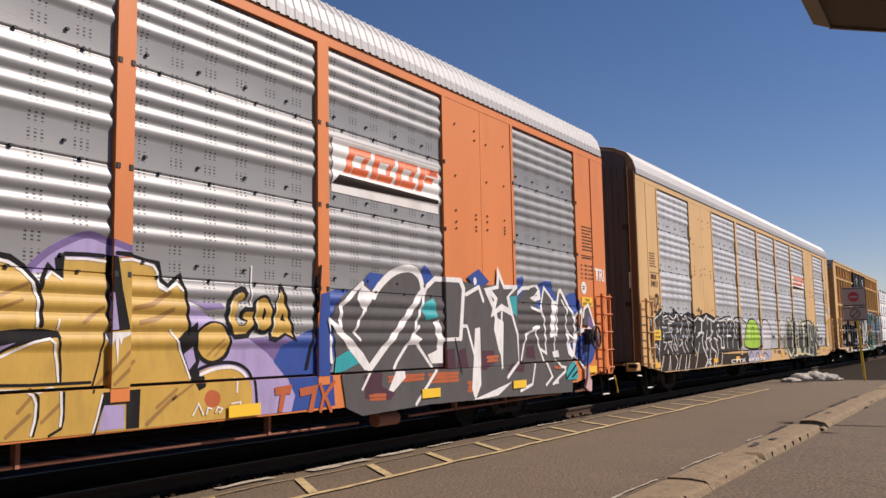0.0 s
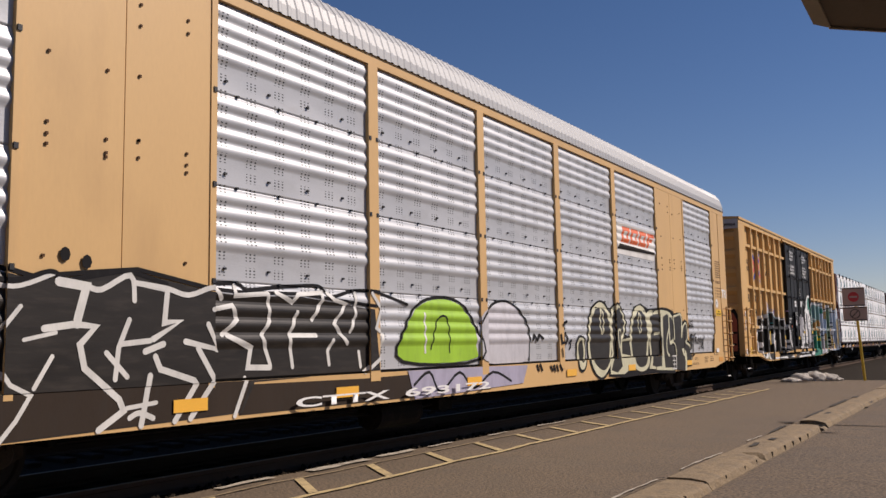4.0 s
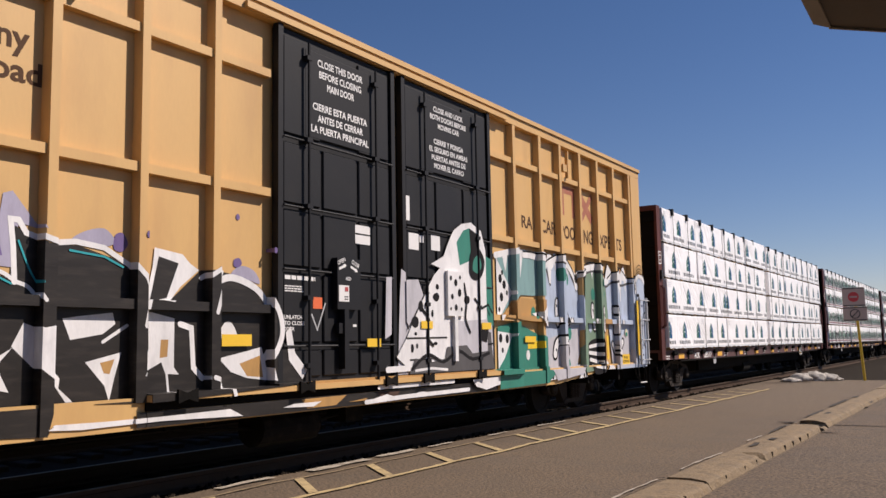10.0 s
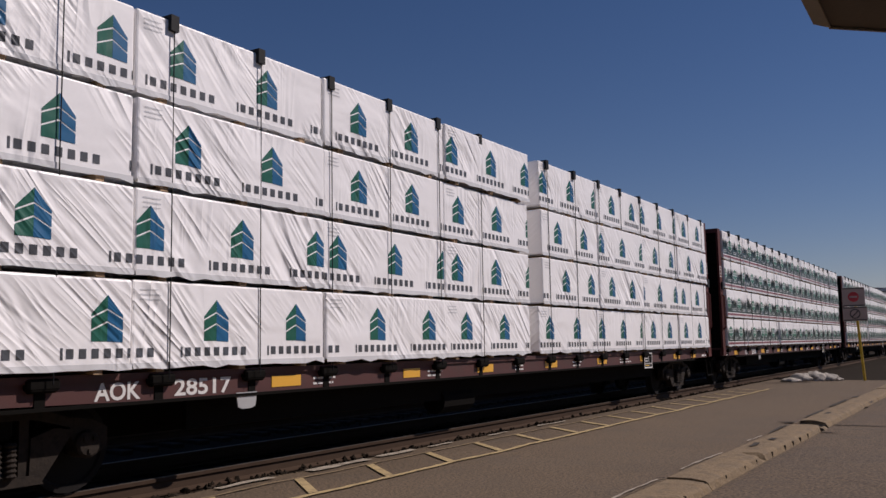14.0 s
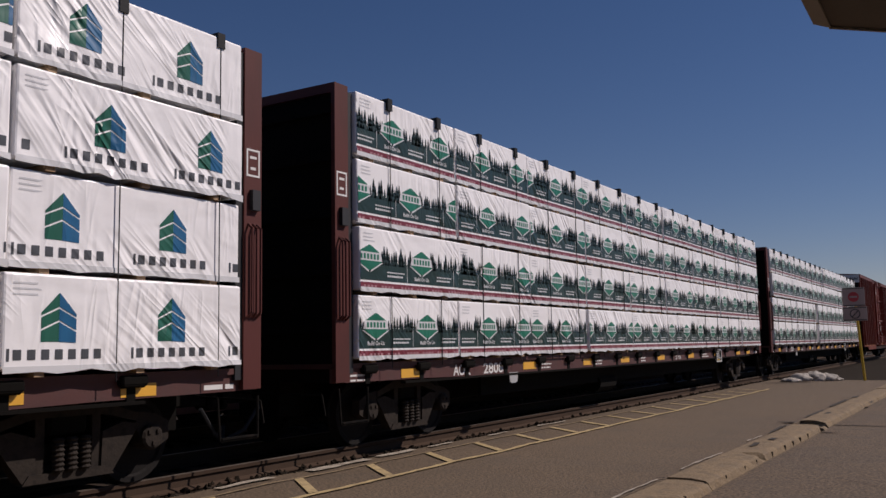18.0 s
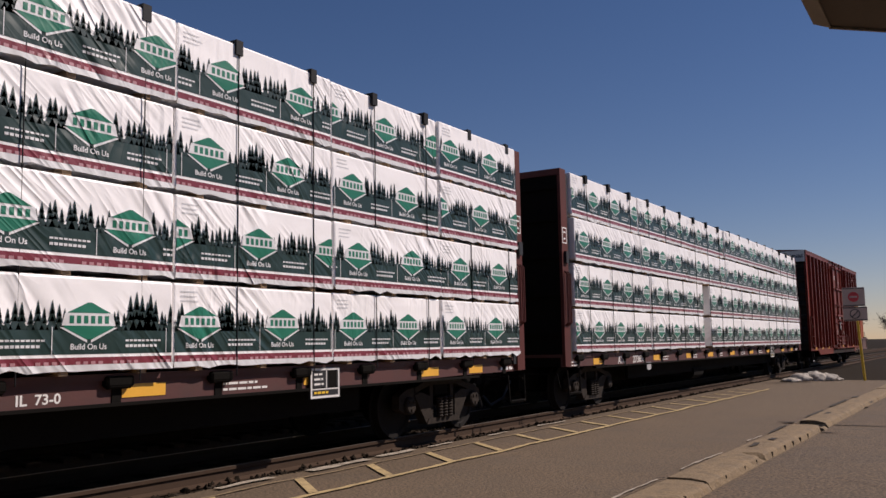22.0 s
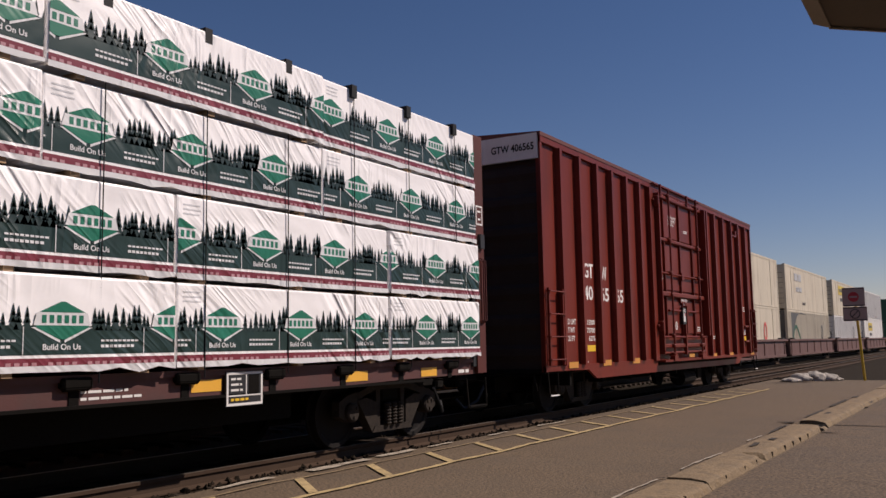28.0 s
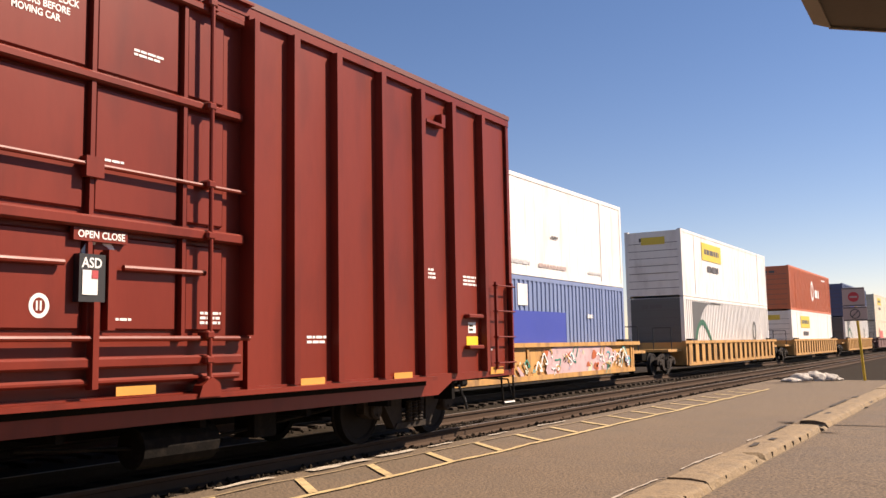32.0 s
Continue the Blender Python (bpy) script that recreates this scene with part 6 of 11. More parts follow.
# ---------------------------------------------------------------- centre-beam flat cars
def bulkhead_flat(x0, L, label, number):
    hw = 1.42
    y = -hw
    car = new_car("centre_beam_car", label, "flatcar", x0)
    boxes("deck", M["maroon_sill"], car, (0.0, L, -hw + 0.03, hw - 0.03, 1.16, 1.22))
    boxes("centre_sill", M["under"], car, (0.2, L - 0.2, -0.35, 0.35, 0.55, 1.16))
    for s in (-1, 1):
        bm = bmesh.new()
        prism(bm, [(0.0, 0.99), (0.0, 1.18), (L, 1.18), (L, 0.99), (L - 2.0, 0.98), (L - 3.8, 0.95), (3.8, 0.95), (2.0, 0.98)], s * (hw - 0.1), s * (hw - 0.06))
        part("side_sill", bm, M["maroon_sill"], car)
        boxes("sill_flange", M["under"], car, (1.5, L - 1.5, *sorted((s * (hw - 0.1), s * (hw - 0.02))), 0.93, 0.96))
        # unseen baffle, added only to keep sun off the bed under the deck
        boxes("sun_baffle", M["under"], car, (4.1, L - 4.1, *sorted((s * (hw - 0.40), s * (hw - 0.34))), 0.62, 1.15))
    k = 1.0
    while k < L - 1:
        boxes("cross_member", M["under"], car, (k, k + 0.07, -hw + 0.12, hw - 0.12, 0.95, 1.16))
        k += 1.22
    for k in range(int(L / 1.22)):
        x = (0.70 if x0 > 80 else 1.02) + 1.24 * k
        if x > L - 0.5:
            break
        # winches coloured near-black for the shade of the overhanging load
        bm = bmesh.new()
        rounded(bm, x - 0.15, x + 0.15, y - 0.02, y + 0.08, 1.10, 1.20, 0.02)
        rod(bm, (x - 0.12, y + 0.03, 1.13), (x + 0.12, y + 0.03, 1.13), 0.05, 10)
        box(bm, x - 0.05, x + 0.05, y + 0.05, y + 0.09, 0.96, 1.1)
        part("cable_winch", bm, M["under"], car)
    for x, w in ((1.45, 0.44), (5.05, 0.48), (7.6, 0.4), (9.6, 0.5), (12.0, 0.5), (14.4, 0.5), (16.9, 0.4), (19.3, 0.5), (L - 1.75, 0.4)):
        if x < L - 0.6:
            plate("reflector", x, x + w, 1.0, 1.12, y + 0.056, M["reflector"], car)
    lettering("car_number", number[0], 2.79, 3.29, 0.978, 1.142, y + 0.057, M["letter_white"], car, "white stencilled car number")
    lettering("car_number", number[1], 3.69, 4.44, 0.978, 1.142, y + 0.057, M["letter_white"], car, "white stencilled car number")
    for x, n in ((0.35, 2), (5.75, 2), (8.2, 2), (10.85, 2), (13.2, 2), (15.65, 2), (L - 0.75, 1)):
        if x == 13.2 and x0 > 80:
            lettering("sill_stencil", "IL", x + 0.17, x + 0.27, 0.985, 1.075, y + 0.057, M["letter_white"], car)
            lettering("sill_stencil", "73-0", x + 0.34, x + 0.58, 0.985, 1.075, y + 0.057, M["letter_white"], car)
            continue
        bars("sill_stencil", x, x + (0.66 if x == 15.65 else 0.42), 0.98, 1.1, y + 0.057, M["letter_white"], car, n, int(x * 5), gap=0.6)
    bm = bmesh.new()
    prism(bm, [(4.49, 0.97), (4.8, 0.97), (4.77, 0.82), (4.7, 0.80), (4.58, 0.80), (4.52, 0.82)], y + 0.03, y + 0.04)
    part("hanging_plate", bm, M["box_grey"], car, "pale half-round plate")
    # white-framed data board below the sill near the rear
    bx = L - 5.43
    board = boxes("data_board", M["black"], car, (bx - 0.02, bx + 0.52, y + 0.02, y + 0.05, 0.83, 1.19))
    bm = bmesh.new()
    stroke(bm, [(bx, 0.85), (bx + 0.50, 0.85), (bx + 0.50, 1.17), (bx, 1.17)], 0.026, True)
    stroke(bm, [(bx, 0.94), (bx + 0.50, 0.94)], 0.014)
    stroke(bm, [(bx + 0.27, 0.94), (bx + 0.27, 1.17)], 0.014)
    lay(bm, y + 0.016)
    part("board_mark", bm, M["letter_white"], board)
    bars("board_writing", bx + 0.05, bx + 0.24, 0.97, 1.14, y + 0.016, M["letter_white"], board, 3, 41, gap=0.6)
    bars("board_writing", bx + 0.05, bx + 0.36, 0.875, 0.925, y + 0.016, M["sticker_yellow"], board, 1, 42, gap=0.5)
    plate("route_card", bx + 0.31, bx + 0.46, 0.96, 1.15, y + 0.018, M["under"], board)
    # bulkheads
    for x, s in ((0.0, 1), (L, -1)):
        a, b = sorted((x, x + s * 0.26))
        bulk = boxes("bulkhead", M["maroon"], car, (a, b, -hw, -hw + 0.06, 1.0, 4.68), (a, b, hw - 0.06, hw, 1.0, 4.68), label="maroon steel bulkhead")
        # end sheet and ribs near-black: shade between cars put into their colour
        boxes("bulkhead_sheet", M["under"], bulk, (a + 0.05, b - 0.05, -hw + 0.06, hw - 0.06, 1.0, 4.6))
        boxes("bulkhead_cap", M["maroon"], bulk, (a, b, -hw + 0.06, hw - 0.06, 4.56, 4.68))
        c, d = sorted((x + s * 0.26, x + s * 0.36))
        boxes("bulkhead_rail", M["black"], bulk, (c, d, -hw + 0.02, -hw + 0.10, 1.1, 4.62))
        for z in (1.6, 2.3, 3.0, 3.7, 4.3):
            boxes("bulkhead_rib", M["under"], bulk, (x - 0.02 if s > 0 else x - 0.03, x + 0.03 if s > 0 else x + 0.02, -hw + 0.06, hw - 0.06, z, z + 0.12))
        bm = bmesh.new()
        for f in (0.07, 0.13, 0.2):
            xx = x + s * f
            bent_rod(bm, [(xx, y, 1.75), (xx, y - 0.06, 1.8), (xx, y - 0.06, 2.7), (xx, y, 2.75)], 0.014)
        part("grab_iron", bm, M["maroon"], bulk)
        bm = bmesh.new()
        stroke(bm, [(a + 0.04, 3.28), (a + 0.22, 3.28), (a + 0.22, 3.56), (a + 0.04, 3.56)], 0.022, True)
        stroke(bm, [(a + 0.09, 3.36), (a + 0.17, 3.36)], 0.03)
        stroke(bm, [(a + 0.08, 3.48), (a + 0.18, 3.48)], 0.03)
        lay(bm, y - 0.002)
        part("stencil_frame", bm, M["letter_white"], bulk)
        boxes("latch_box", M["black"], bulk, (a + 0.08, a + 0.2, y - 0.05, y, 2.9, 3.12))
        for yy in (0.2, 0.9):
            boxes("cap_lug", M["end_shade"], bulk, (a + 0.02, a + 0.08, yy, yy + 0.06, 4.68, 4.8))
    bars("bulkhead_number", -0.5, 0.2, 4.0, 4.3, 0, M["rb_roof"], car, 2, 2).matrix_basis = pose(-0.034, 0.4, 0, 0, 0, -90)
    # centre beam: posts, chord and braces
    boxes("beam_chord", M["maroon"], car, (0.26, L - 0.26, -0.12, 0.12, 4.5, 4.66))
    for k in range(1, int(L / 1.22)):
        boxes("beam_post", M["maroon"], car, (k * 1.22 - 0.05, k * 1.22 + 0.05, -0.07, 0.07, 1.2, 4.5))
    for x in (2.05, L - 2.05):
        truck(car, x)
    for s, e in ((-1, 0.0), (1, L)):
        coupler(car, e, s)
    stirrup(car, 0.05, 0.62, y, 0.5, 0.93, M["truck"])
    stirrup(car, L - 0.62, L - 0.05, y, 0.5, 0.93, M["truck"])
    bm = bmesh.new()
    rod(bm, (9.0, -0.95, 0.6), (9.9, -0.95, 0.6), 0.19, 14)
    part("air_reservoir", bm, M["under"], car)
    return car


# ---------------------------------------------------------------- wrapped lumber
def uv_sheet(me, off):
    layer = me.uv_layers.new(name="sheet")
    co = me.vertices
    for loop in me.loops:
        v = co[loop.vertex_index].co
        layer.data[loop.index].uv = (v.x + off, v.z + v.y * 0.7 + off * 0.37)


def clip_x(bm, x0, x1):
    for x, nrm in ((x0, -1), (x1, 1)):
        bmesh.ops.bisect_plane(bm, geom=bm.verts[:] + bm.edges[:] + bm.faces[:], plane_co=(x, 0, 0), plane_no=(nrm, 0, 0), clear_outer=True)


def printed(name, bm, y, material, parent, L, off, label=""):
    bmesh.ops.triangulate(bm, faces=bm.faces)
    clip_x(bm, 0.014, L - 0.034)
    if not bm.faces:
        bm.free()
        return
    for v in bm.verts:
        v.co.y = y
    ob = part(name, bm, material, parent, label)
    if name in ("print_block", "treeline", "tally_print"):
        tagged(ob, kind="stuff")
    uv_sheet(ob.data, off)


W_B, BW = 1.30, -1.47                # depth of a bundle, and its face


def fir(bm, x, z, h):
    """A small printed fir: three stacked tiers."""
    w = h * 0.23
    for a, b, k in ((0.0, 0.5, 1.0), (0.28, 0.75, 0.72), (0.52, 1.0, 0.45)):
        fill(bm, [(x - w * k, z + a * h), (x + w * k, z + a * h), (x, z + b * h)])


def bundle(car_x, x, z, L, h, kind, seed, far=False, phase=None):
    rng = random.Random(seed)
    lean = rng.uniform(-0.03, 0.022)
    words = {"tree": "white-wrapped lumber bundle with teal and blue fir marks", "band": "white-wrapped lumber bundle with green forest band and diamonds"}[kind]
    b = thing("lumber_bundle", words, "lumber bundle", "wrapped bundles on the flatcar", at=(car_x + x, YC, z))
    TRAIN.append((b, car_x + x, YC, z))
    y0, y1 = (BW + lean, BW + lean + W_B) if not far else (0.14, 0.14 + W_B)
    bm = bmesh.new()
    rounded(bm, 0.0, L - 0.022, y0, y1, 0.055, h - 0.008, 0.022, 2)
    for v in bm.verts:
        v.co.x += 0.008 * noise.noise(Vector((v.co.z * 3, v.co.y * 2, seed)))
        v.co.z += 0.01 * noise.noise(Vector((v.co.x * 2, v.co.y, seed + 7)))
    w = part("wrap", bm, M["wrap_white"], b)
    uv_sheet(w.data, seed * 3.17)
    if not far:
        boxes("bearer", M["lumber"], b, *[(k, k + 0.09, y0 + 0.02, y1 - 0.05, 0.0, 0.056) for k in (0.3, L / 2, L - 0.4)])
    if far:
        return b
    # hanging lower hem of the wrap, in loose scallops
    bm = bmesh.new()
    n = 16
    pts = [(L * i / n, 0.036 + 0.04 * noise.noise(Vector((i * 0.9, seed, 0)))) for i in range(n + 1)]
    fill(bm, [(0.01, 0.09)] + [(min(max(px, 0.01), L - 0.015), pz) for px, pz in pts] + [(L - 0.015, 0.09)])
    lay(bm, y0 - 0.006)
    hem = part("hem", bm, M["wrap_pale"], b)
    uv_sheet(hem.data, seed * 3.17)
    yp, off = y0 - 0.003, seed * 3.17
    bm = bmesh.new()
    for k in range(3):
        fill(bm, [(0.08, h - 0.10 - 0.045 * k), (0.08 + rng.uniform(0.15, 0.26), h - 0.10 - 0.045 * k), (0.30, h - 0.085 - 0.045 * k), (0.08, h - 0.085 - 0.045 * k)])
    printed("tally_print", bm, yp, M["wrap_tally"], b, L, off, "small grey tally printing")
    if kind == "tree":
        d = 1.20
        ph = rng.uniform(0.1, 0.9) * d if phase is None else phase
        c = ph - d
        while c < L + 0.5:
            teal, blue, grey = bmesh.new(), bmesh.new(), bmesh.new()
            zb, f = 0.335 * h, 0.82
            for q in (((-0.2, 0.0), (0.0, 0.0), (0.0, 0.2), (-0.2, 0.11)), ((-0.2, 0.13), (0.0, 0.22), (0.0, 0.335), (-0.2, 0.245)), ((-0.2, 0.265), (0.0, 0.355), (0.0, 0.5), (-0.2, 0.295))):
                fill(teal, [(c + a * f, zb + b * f) for a, b in q])
                fill(blue, [(c - a * f, zb + (b - 0.012 if a else b) * f) for a, b in q[::-1]])
            zl = 0.155 * h
            fill(grey, [(c - 0.46, zl), (c - 0.436, zl), (c - 0.436, zl + 0.1), (c - 0.46, zl + 0.1)])
            for k in range(7):       # plain blocks in place of the maker's letters
                xx = c - 0.405 + k * 0.125
                fill(grey, [(xx, zl + 0.008), (xx + 0.072, zl + 0.008), (xx + 0.072, zl + 0.092), (xx, zl + 0.092)])
            printed("fir_mark", teal, yp, M["wrap_teal"], b, L, off, "teal half of a printed fir mark")
            printed("fir_mark", blue, yp - 0.001, M["wrap_blue"], b, L, off, "blue half of a printed fir mark")
            printed("print_block", grey, yp, M["wrap_grey"], b, L, off, "dark grey bars of printing")
            c += d
    else:
        d = 1.195
        ph = rng.uniform(0.0, 1.0) * d if phase is None else phase
        green, red, white, trees, pink = (bmesh.new() for _ in range(5))
        fill(green, [(0.0, 0.21 * h), (L, 0.21 * h), (L, 0.49 * h), (0.0, 0.49 * h)])
        fill(red, [(0.0, 0.066 * h), (L, 0.066 * h), (L, 0.178 * h), (0.0, 0.178 * h)])
        x1 = -0.1
        r2 = random.Random(seed + 500)
        while x1 < L + 0.1:
            p = ((x1 - ph) / d) % 1.0
            if 0.20 < p < 0.82:
                fir(trees, x1, 0.45 * h, r2.uniform(0.13, 0.27) + 0.16 * max(0.0, noise.noise(Vector((x1 * 2.2, seed, 0)))))
            else:
                fir(trees, x1, 0.44 * h, r2.uniform(0.08, 0.15))
            x1 += r2.uniform(0.035, 0.085)
        c = ph - d
        while c < L + d:
            zc = 0.54 * h
            logo = bmesh.new()
            fill(logo, [(c - 0.25, zc - 0.055), (c - 0.03, zc - 0.155), (c + 0.03, zc - 0.155), (c + 0.25, zc - 0.055), (c + 0.25, zc - 0.04), (c - 0.25, zc - 0.04)])
            fill(logo, [(c - 0.22, zc + 0.07), (c + 0.22, zc + 0.07), (c + 0.02, zc + 0.16), (c - 0.02, zc + 0.16)])
            fill(white, [(c - 0.27, zc - 0.04), (c + 0.27, zc - 0.04), (c + 0.24, zc + 0.068), (c - 0.24, zc + 0.068)])
            fill(white, [(c - 0.29, zc - 0.055), (c - 0.25, zc - 0.055), (c - 0.02, zc - 0.16), (c - 0.02, zc - 0.185)])
            fill(white, [(c + 0.29, zc - 0.055), (c + 0.25, zc - 0.055), (c + 0.02, zc - 0.16), (c + 0.02, zc - 0.185)])
            for k in range(6):
                xx = c - 0.195 + k * 0.07
                fill(logo, [(xx, zc - 0.02), (xx + 0.042, zc - 0.02), (xx + 0.042, zc + 0.046), (xx, zc + 0.046)])
            printed("diamond_mark", logo, yp - 0.006, M["wrap_logo"], b, L, off, "green diamond mark")
            q = c + 0.58
            for zz, n, hh in ((0.335, 9, 0.017), (0.275, 8, 0.024)):
                for k in range(n):
                    fill(white, [(q - 0.2 + k * 0.045, zz * h), (q - 0.165 + k * 0.045, zz * h), (q - 0.165 + k * 0.045, zz * h + hh), (q - 0.2 + k * 0.045, zz * h + hh)])
            fill(white, [(c - 0.36, 0.21 * h), (c - 0.352, 0.21 * h), (c - 0.352, 0.48 * h), (c - 0.36, 0.48 * h)])
            for k in range(14):
                xx = c - 0.5 + k * 0.075
                if k % 5 != 4:
                    fill(pink, [(xx, 0.105 * h), (xx + 0.045, 0.105 * h), (xx + 0.045, 0.138 * h), (xx, 0.138 * h)])
            c += d
        printed("forest_band", green, yp, M["wrap_green"], b, L, off, "dark green printed band")
        printed("treeline", trees, yp - 0.002, M["wrap_tree"], b, L, off, "printed dark fir silhouettes")
        printed("red_band", red, yp, M["wrap_red"], b, L, off, "maroon printed band")
        printed("print_block", pink, yp - 0.004, M["wrap_pink"], b, L, off, "pale print on the maroon band")
        printed("print_block", white, yp - 0.004, M["wrap_pale"], b, L, off, "white print on the bands")
        c = ph - d
        while c < L + d:
            if 0.2 < c < L - 0.2:
                t = lettering("slogan", "Build On Us", c - 0.18, c + 0.18, 0.255 * h, 0.315 * h, yp - 0.004, M["wrap_pale"], b)
                tagged(t, kind="stuff")
                uv_sheet(t.data, off)
            c += d
    return b


def straps(car, xs, z0, z1):
    """Wire ropes over the load, with black corner guards at the top edge."""
    for x in xs:
        bm = bmesh.new()
        rod(bm, (x, BW - 0.015, 1.15), (x, BW - 0.015, z1 + 0.01), 0.0065, 5)
        rod(bm, (x, BW - 0.015, z1 + 0.012), (x, -0.1, z1 + 0.03), 0.009, 5)
        c = part("tie_cable", bm, M["strap"], car)
        boxes("corner_guard", M["strap"], c, (x - 0.05, x + 0.05, BW - 0.028, BW + 0.12, z1 - 0.13, z1 + 0.03))


def load(car_x, car, rows, kind, seed, x_cables, phases):
    """rows: (bottom, height, list of bundle starts, list of ends)."""
    n = seed
    for k, (z, h, spans) in enumerate(rows):
        for i, (a, b) in enumerate(spans):
            bundle(car_x, a, z, b - a, h, kind, n, False, phases.get((k, i)))
            n += 1
    for z, h, spans in rows:
        for a, b in spans:
            bundle(car_x, a, z, b - a, h, kind, n, True)
            n += 1
    straps(car, x_cables, 1.2, rows[-1][0] + rows[-1][1])


def spread(a, b, n, gap=0.0):
    w = (b - a) / n
    return [(a + i * w, a + (i + 1) * w - gap) for i in range(n)]


TIERS = ((1.22, 0.855), (2.075, 0.86), (2.935, 0.86), (3.795, 0.87))
d_car = bulkhead_flat(66.72, 22.50, "maroon centre-beam flatcar stacked with white-wrapped lumber", ("AOK", "28517"))
e_car = bulkhead_flat(90.50, 22.42, "maroon centre-beam flatcar stacked with green-banded wrapped lumber", ("AOK", "28081"))
f_car = bulkhead_flat(114.57, 22.78, "maroon centre-beam flatcar with a gap in its wrapped lumber", ("ATW", "273698"))
load(66.72, d_car, [(z, h, spread(0.36, 11.30, 4) + spread(11.78 if k else 11.62, 22.15, 4)) for k, (z, h) in enumerate(TIERS)], "tree", 100, [1.08 + 1.22 * k for k in range(18) if k != 8],
     {(0, 0): 0.05, (1, 0): 0.51, (2, 0): 0.74, (3, 0): 0.07, (0, 1): 1.03, (1, 1): 0.17, (2, 1): 0.62, (3, 1): 0.57, (0, 2): 1.02, (1, 2): 0.28, (2, 2): 0.69, (3, 2): 0.68, (0, 3): 0.59, (1, 3): 0.34, (2, 3): 0.4, (3, 3): 0.17,
      (0, 5): 0.23, (1, 5): 0.64, (2, 5): 0.12, (3, 5): 0.85, (0, 6): 0.69, (1, 6): 1.12, (2, 6): 0.92, (3, 6): 0.12, (0, 7): 0.5, (1, 7): 0.49, (2, 7): 0.92, (3, 7): 0.65})
load(90.50, e_car, [(z, h, spread(0.38, 22.14, 9)) for z, h in TIERS], "band", 300, [1.08 + 1.22 * k for k in range(18)],
     {(0, 0): 0.36, (1, 0): 0.2, (2, 0): 0.0, (3, 0): 0.79, (0, 1): 0.87, (1, 1): 0.94, (2, 1): 0.9, (3, 1): 0.8, (1, 2): 1.08, (2, 2): 1.08, (3, 2): 1.15,
      (0, 5): 0.28, (1, 5): 0.69, (2, 5): 0.28, (3, 5): 0.96, (0, 6): 0.33, (1, 6): 1.15, (2, 6): 0.43, (3, 6): 0.65, (0, 7): 0.39, (1, 7): 0.46, (2, 7): 0.39, (3, 7): 1.12, (0, 8): 0.38, (1, 8): 0.55, (3, 8): 0.3})
F_LOW = spread(0.42, 9.0, 2) + [(9.63, 13.1), (13.1, 16.6), (16.6, 20.14), (20.14, 22.5)]
load(114.57, f_car, [(z, h, F_LOW if k < 2 else spread(0.42, 22.5, 6)) for k, (z, h) in enumerate(TIERS)], "band", 500, [1.1 + 1.22 * k for k in range(18)],
     {(0, 0): 1.15, (1, 0): 0.48, (2, 0): 0.42, (3, 0): 1.09, (0, 1): 0.66, (1, 1): 0.68, (2, 1): 0.32, (3, 1): 0.64, (2, 2): 0.92, (3, 2): 1.16,
      (0, 4): 0.6, (1, 4): 0.03, (2, 4): 0.45, (3, 4): 0.09, (0, 5): 0.84, (1, 5): 1.1, (2, 5): 0.68, (3, 5): 0.16})

# ---------------------------------------------------------------- far train: double-stack well cars
FAR = []


def corrugated(L, h, hw, depth=0.03, pitch=0.28):
    """A container's shell: corrugated sides, flat top, ribbed ends."""
    bm = bmesh.new()
    for s in (-1, 1):
        pts = []
        x = 0.12
        while x < L - 0.12 - pitch:
            pts += [(x, 0), (x + pitch * 0.3, 0), (x + pitch * 0.4, depth), (x + pitch * 0.85, depth), (x + pitch * 0.95, 0)]
            x += pitch
        pts.append((L - 0.12, 0))
        lo = [bm.verts.new((px, s * (hw - 0.035 + o), 0.12)) for px, o in pts]
        hi = [bm.verts.new((px, s * (hw - 0.035 + o), h - 0.10)) for px, o in pts]
        for i in range(len(pts) - 1):
            bm.faces.new((lo[i], lo[i + 1], hi[i + 1], hi[i]))
    box(bm, 0.08, L - 0.08, -hw + 0.04, hw - 0.04, h - 0.06, h - 0.03)
    box(bm, 0.05, L - 0.05, -hw + 0.04, hw - 0.04, 0.05, 0.10)
    return mesh_of("side_panel", bm, M["box_white"])


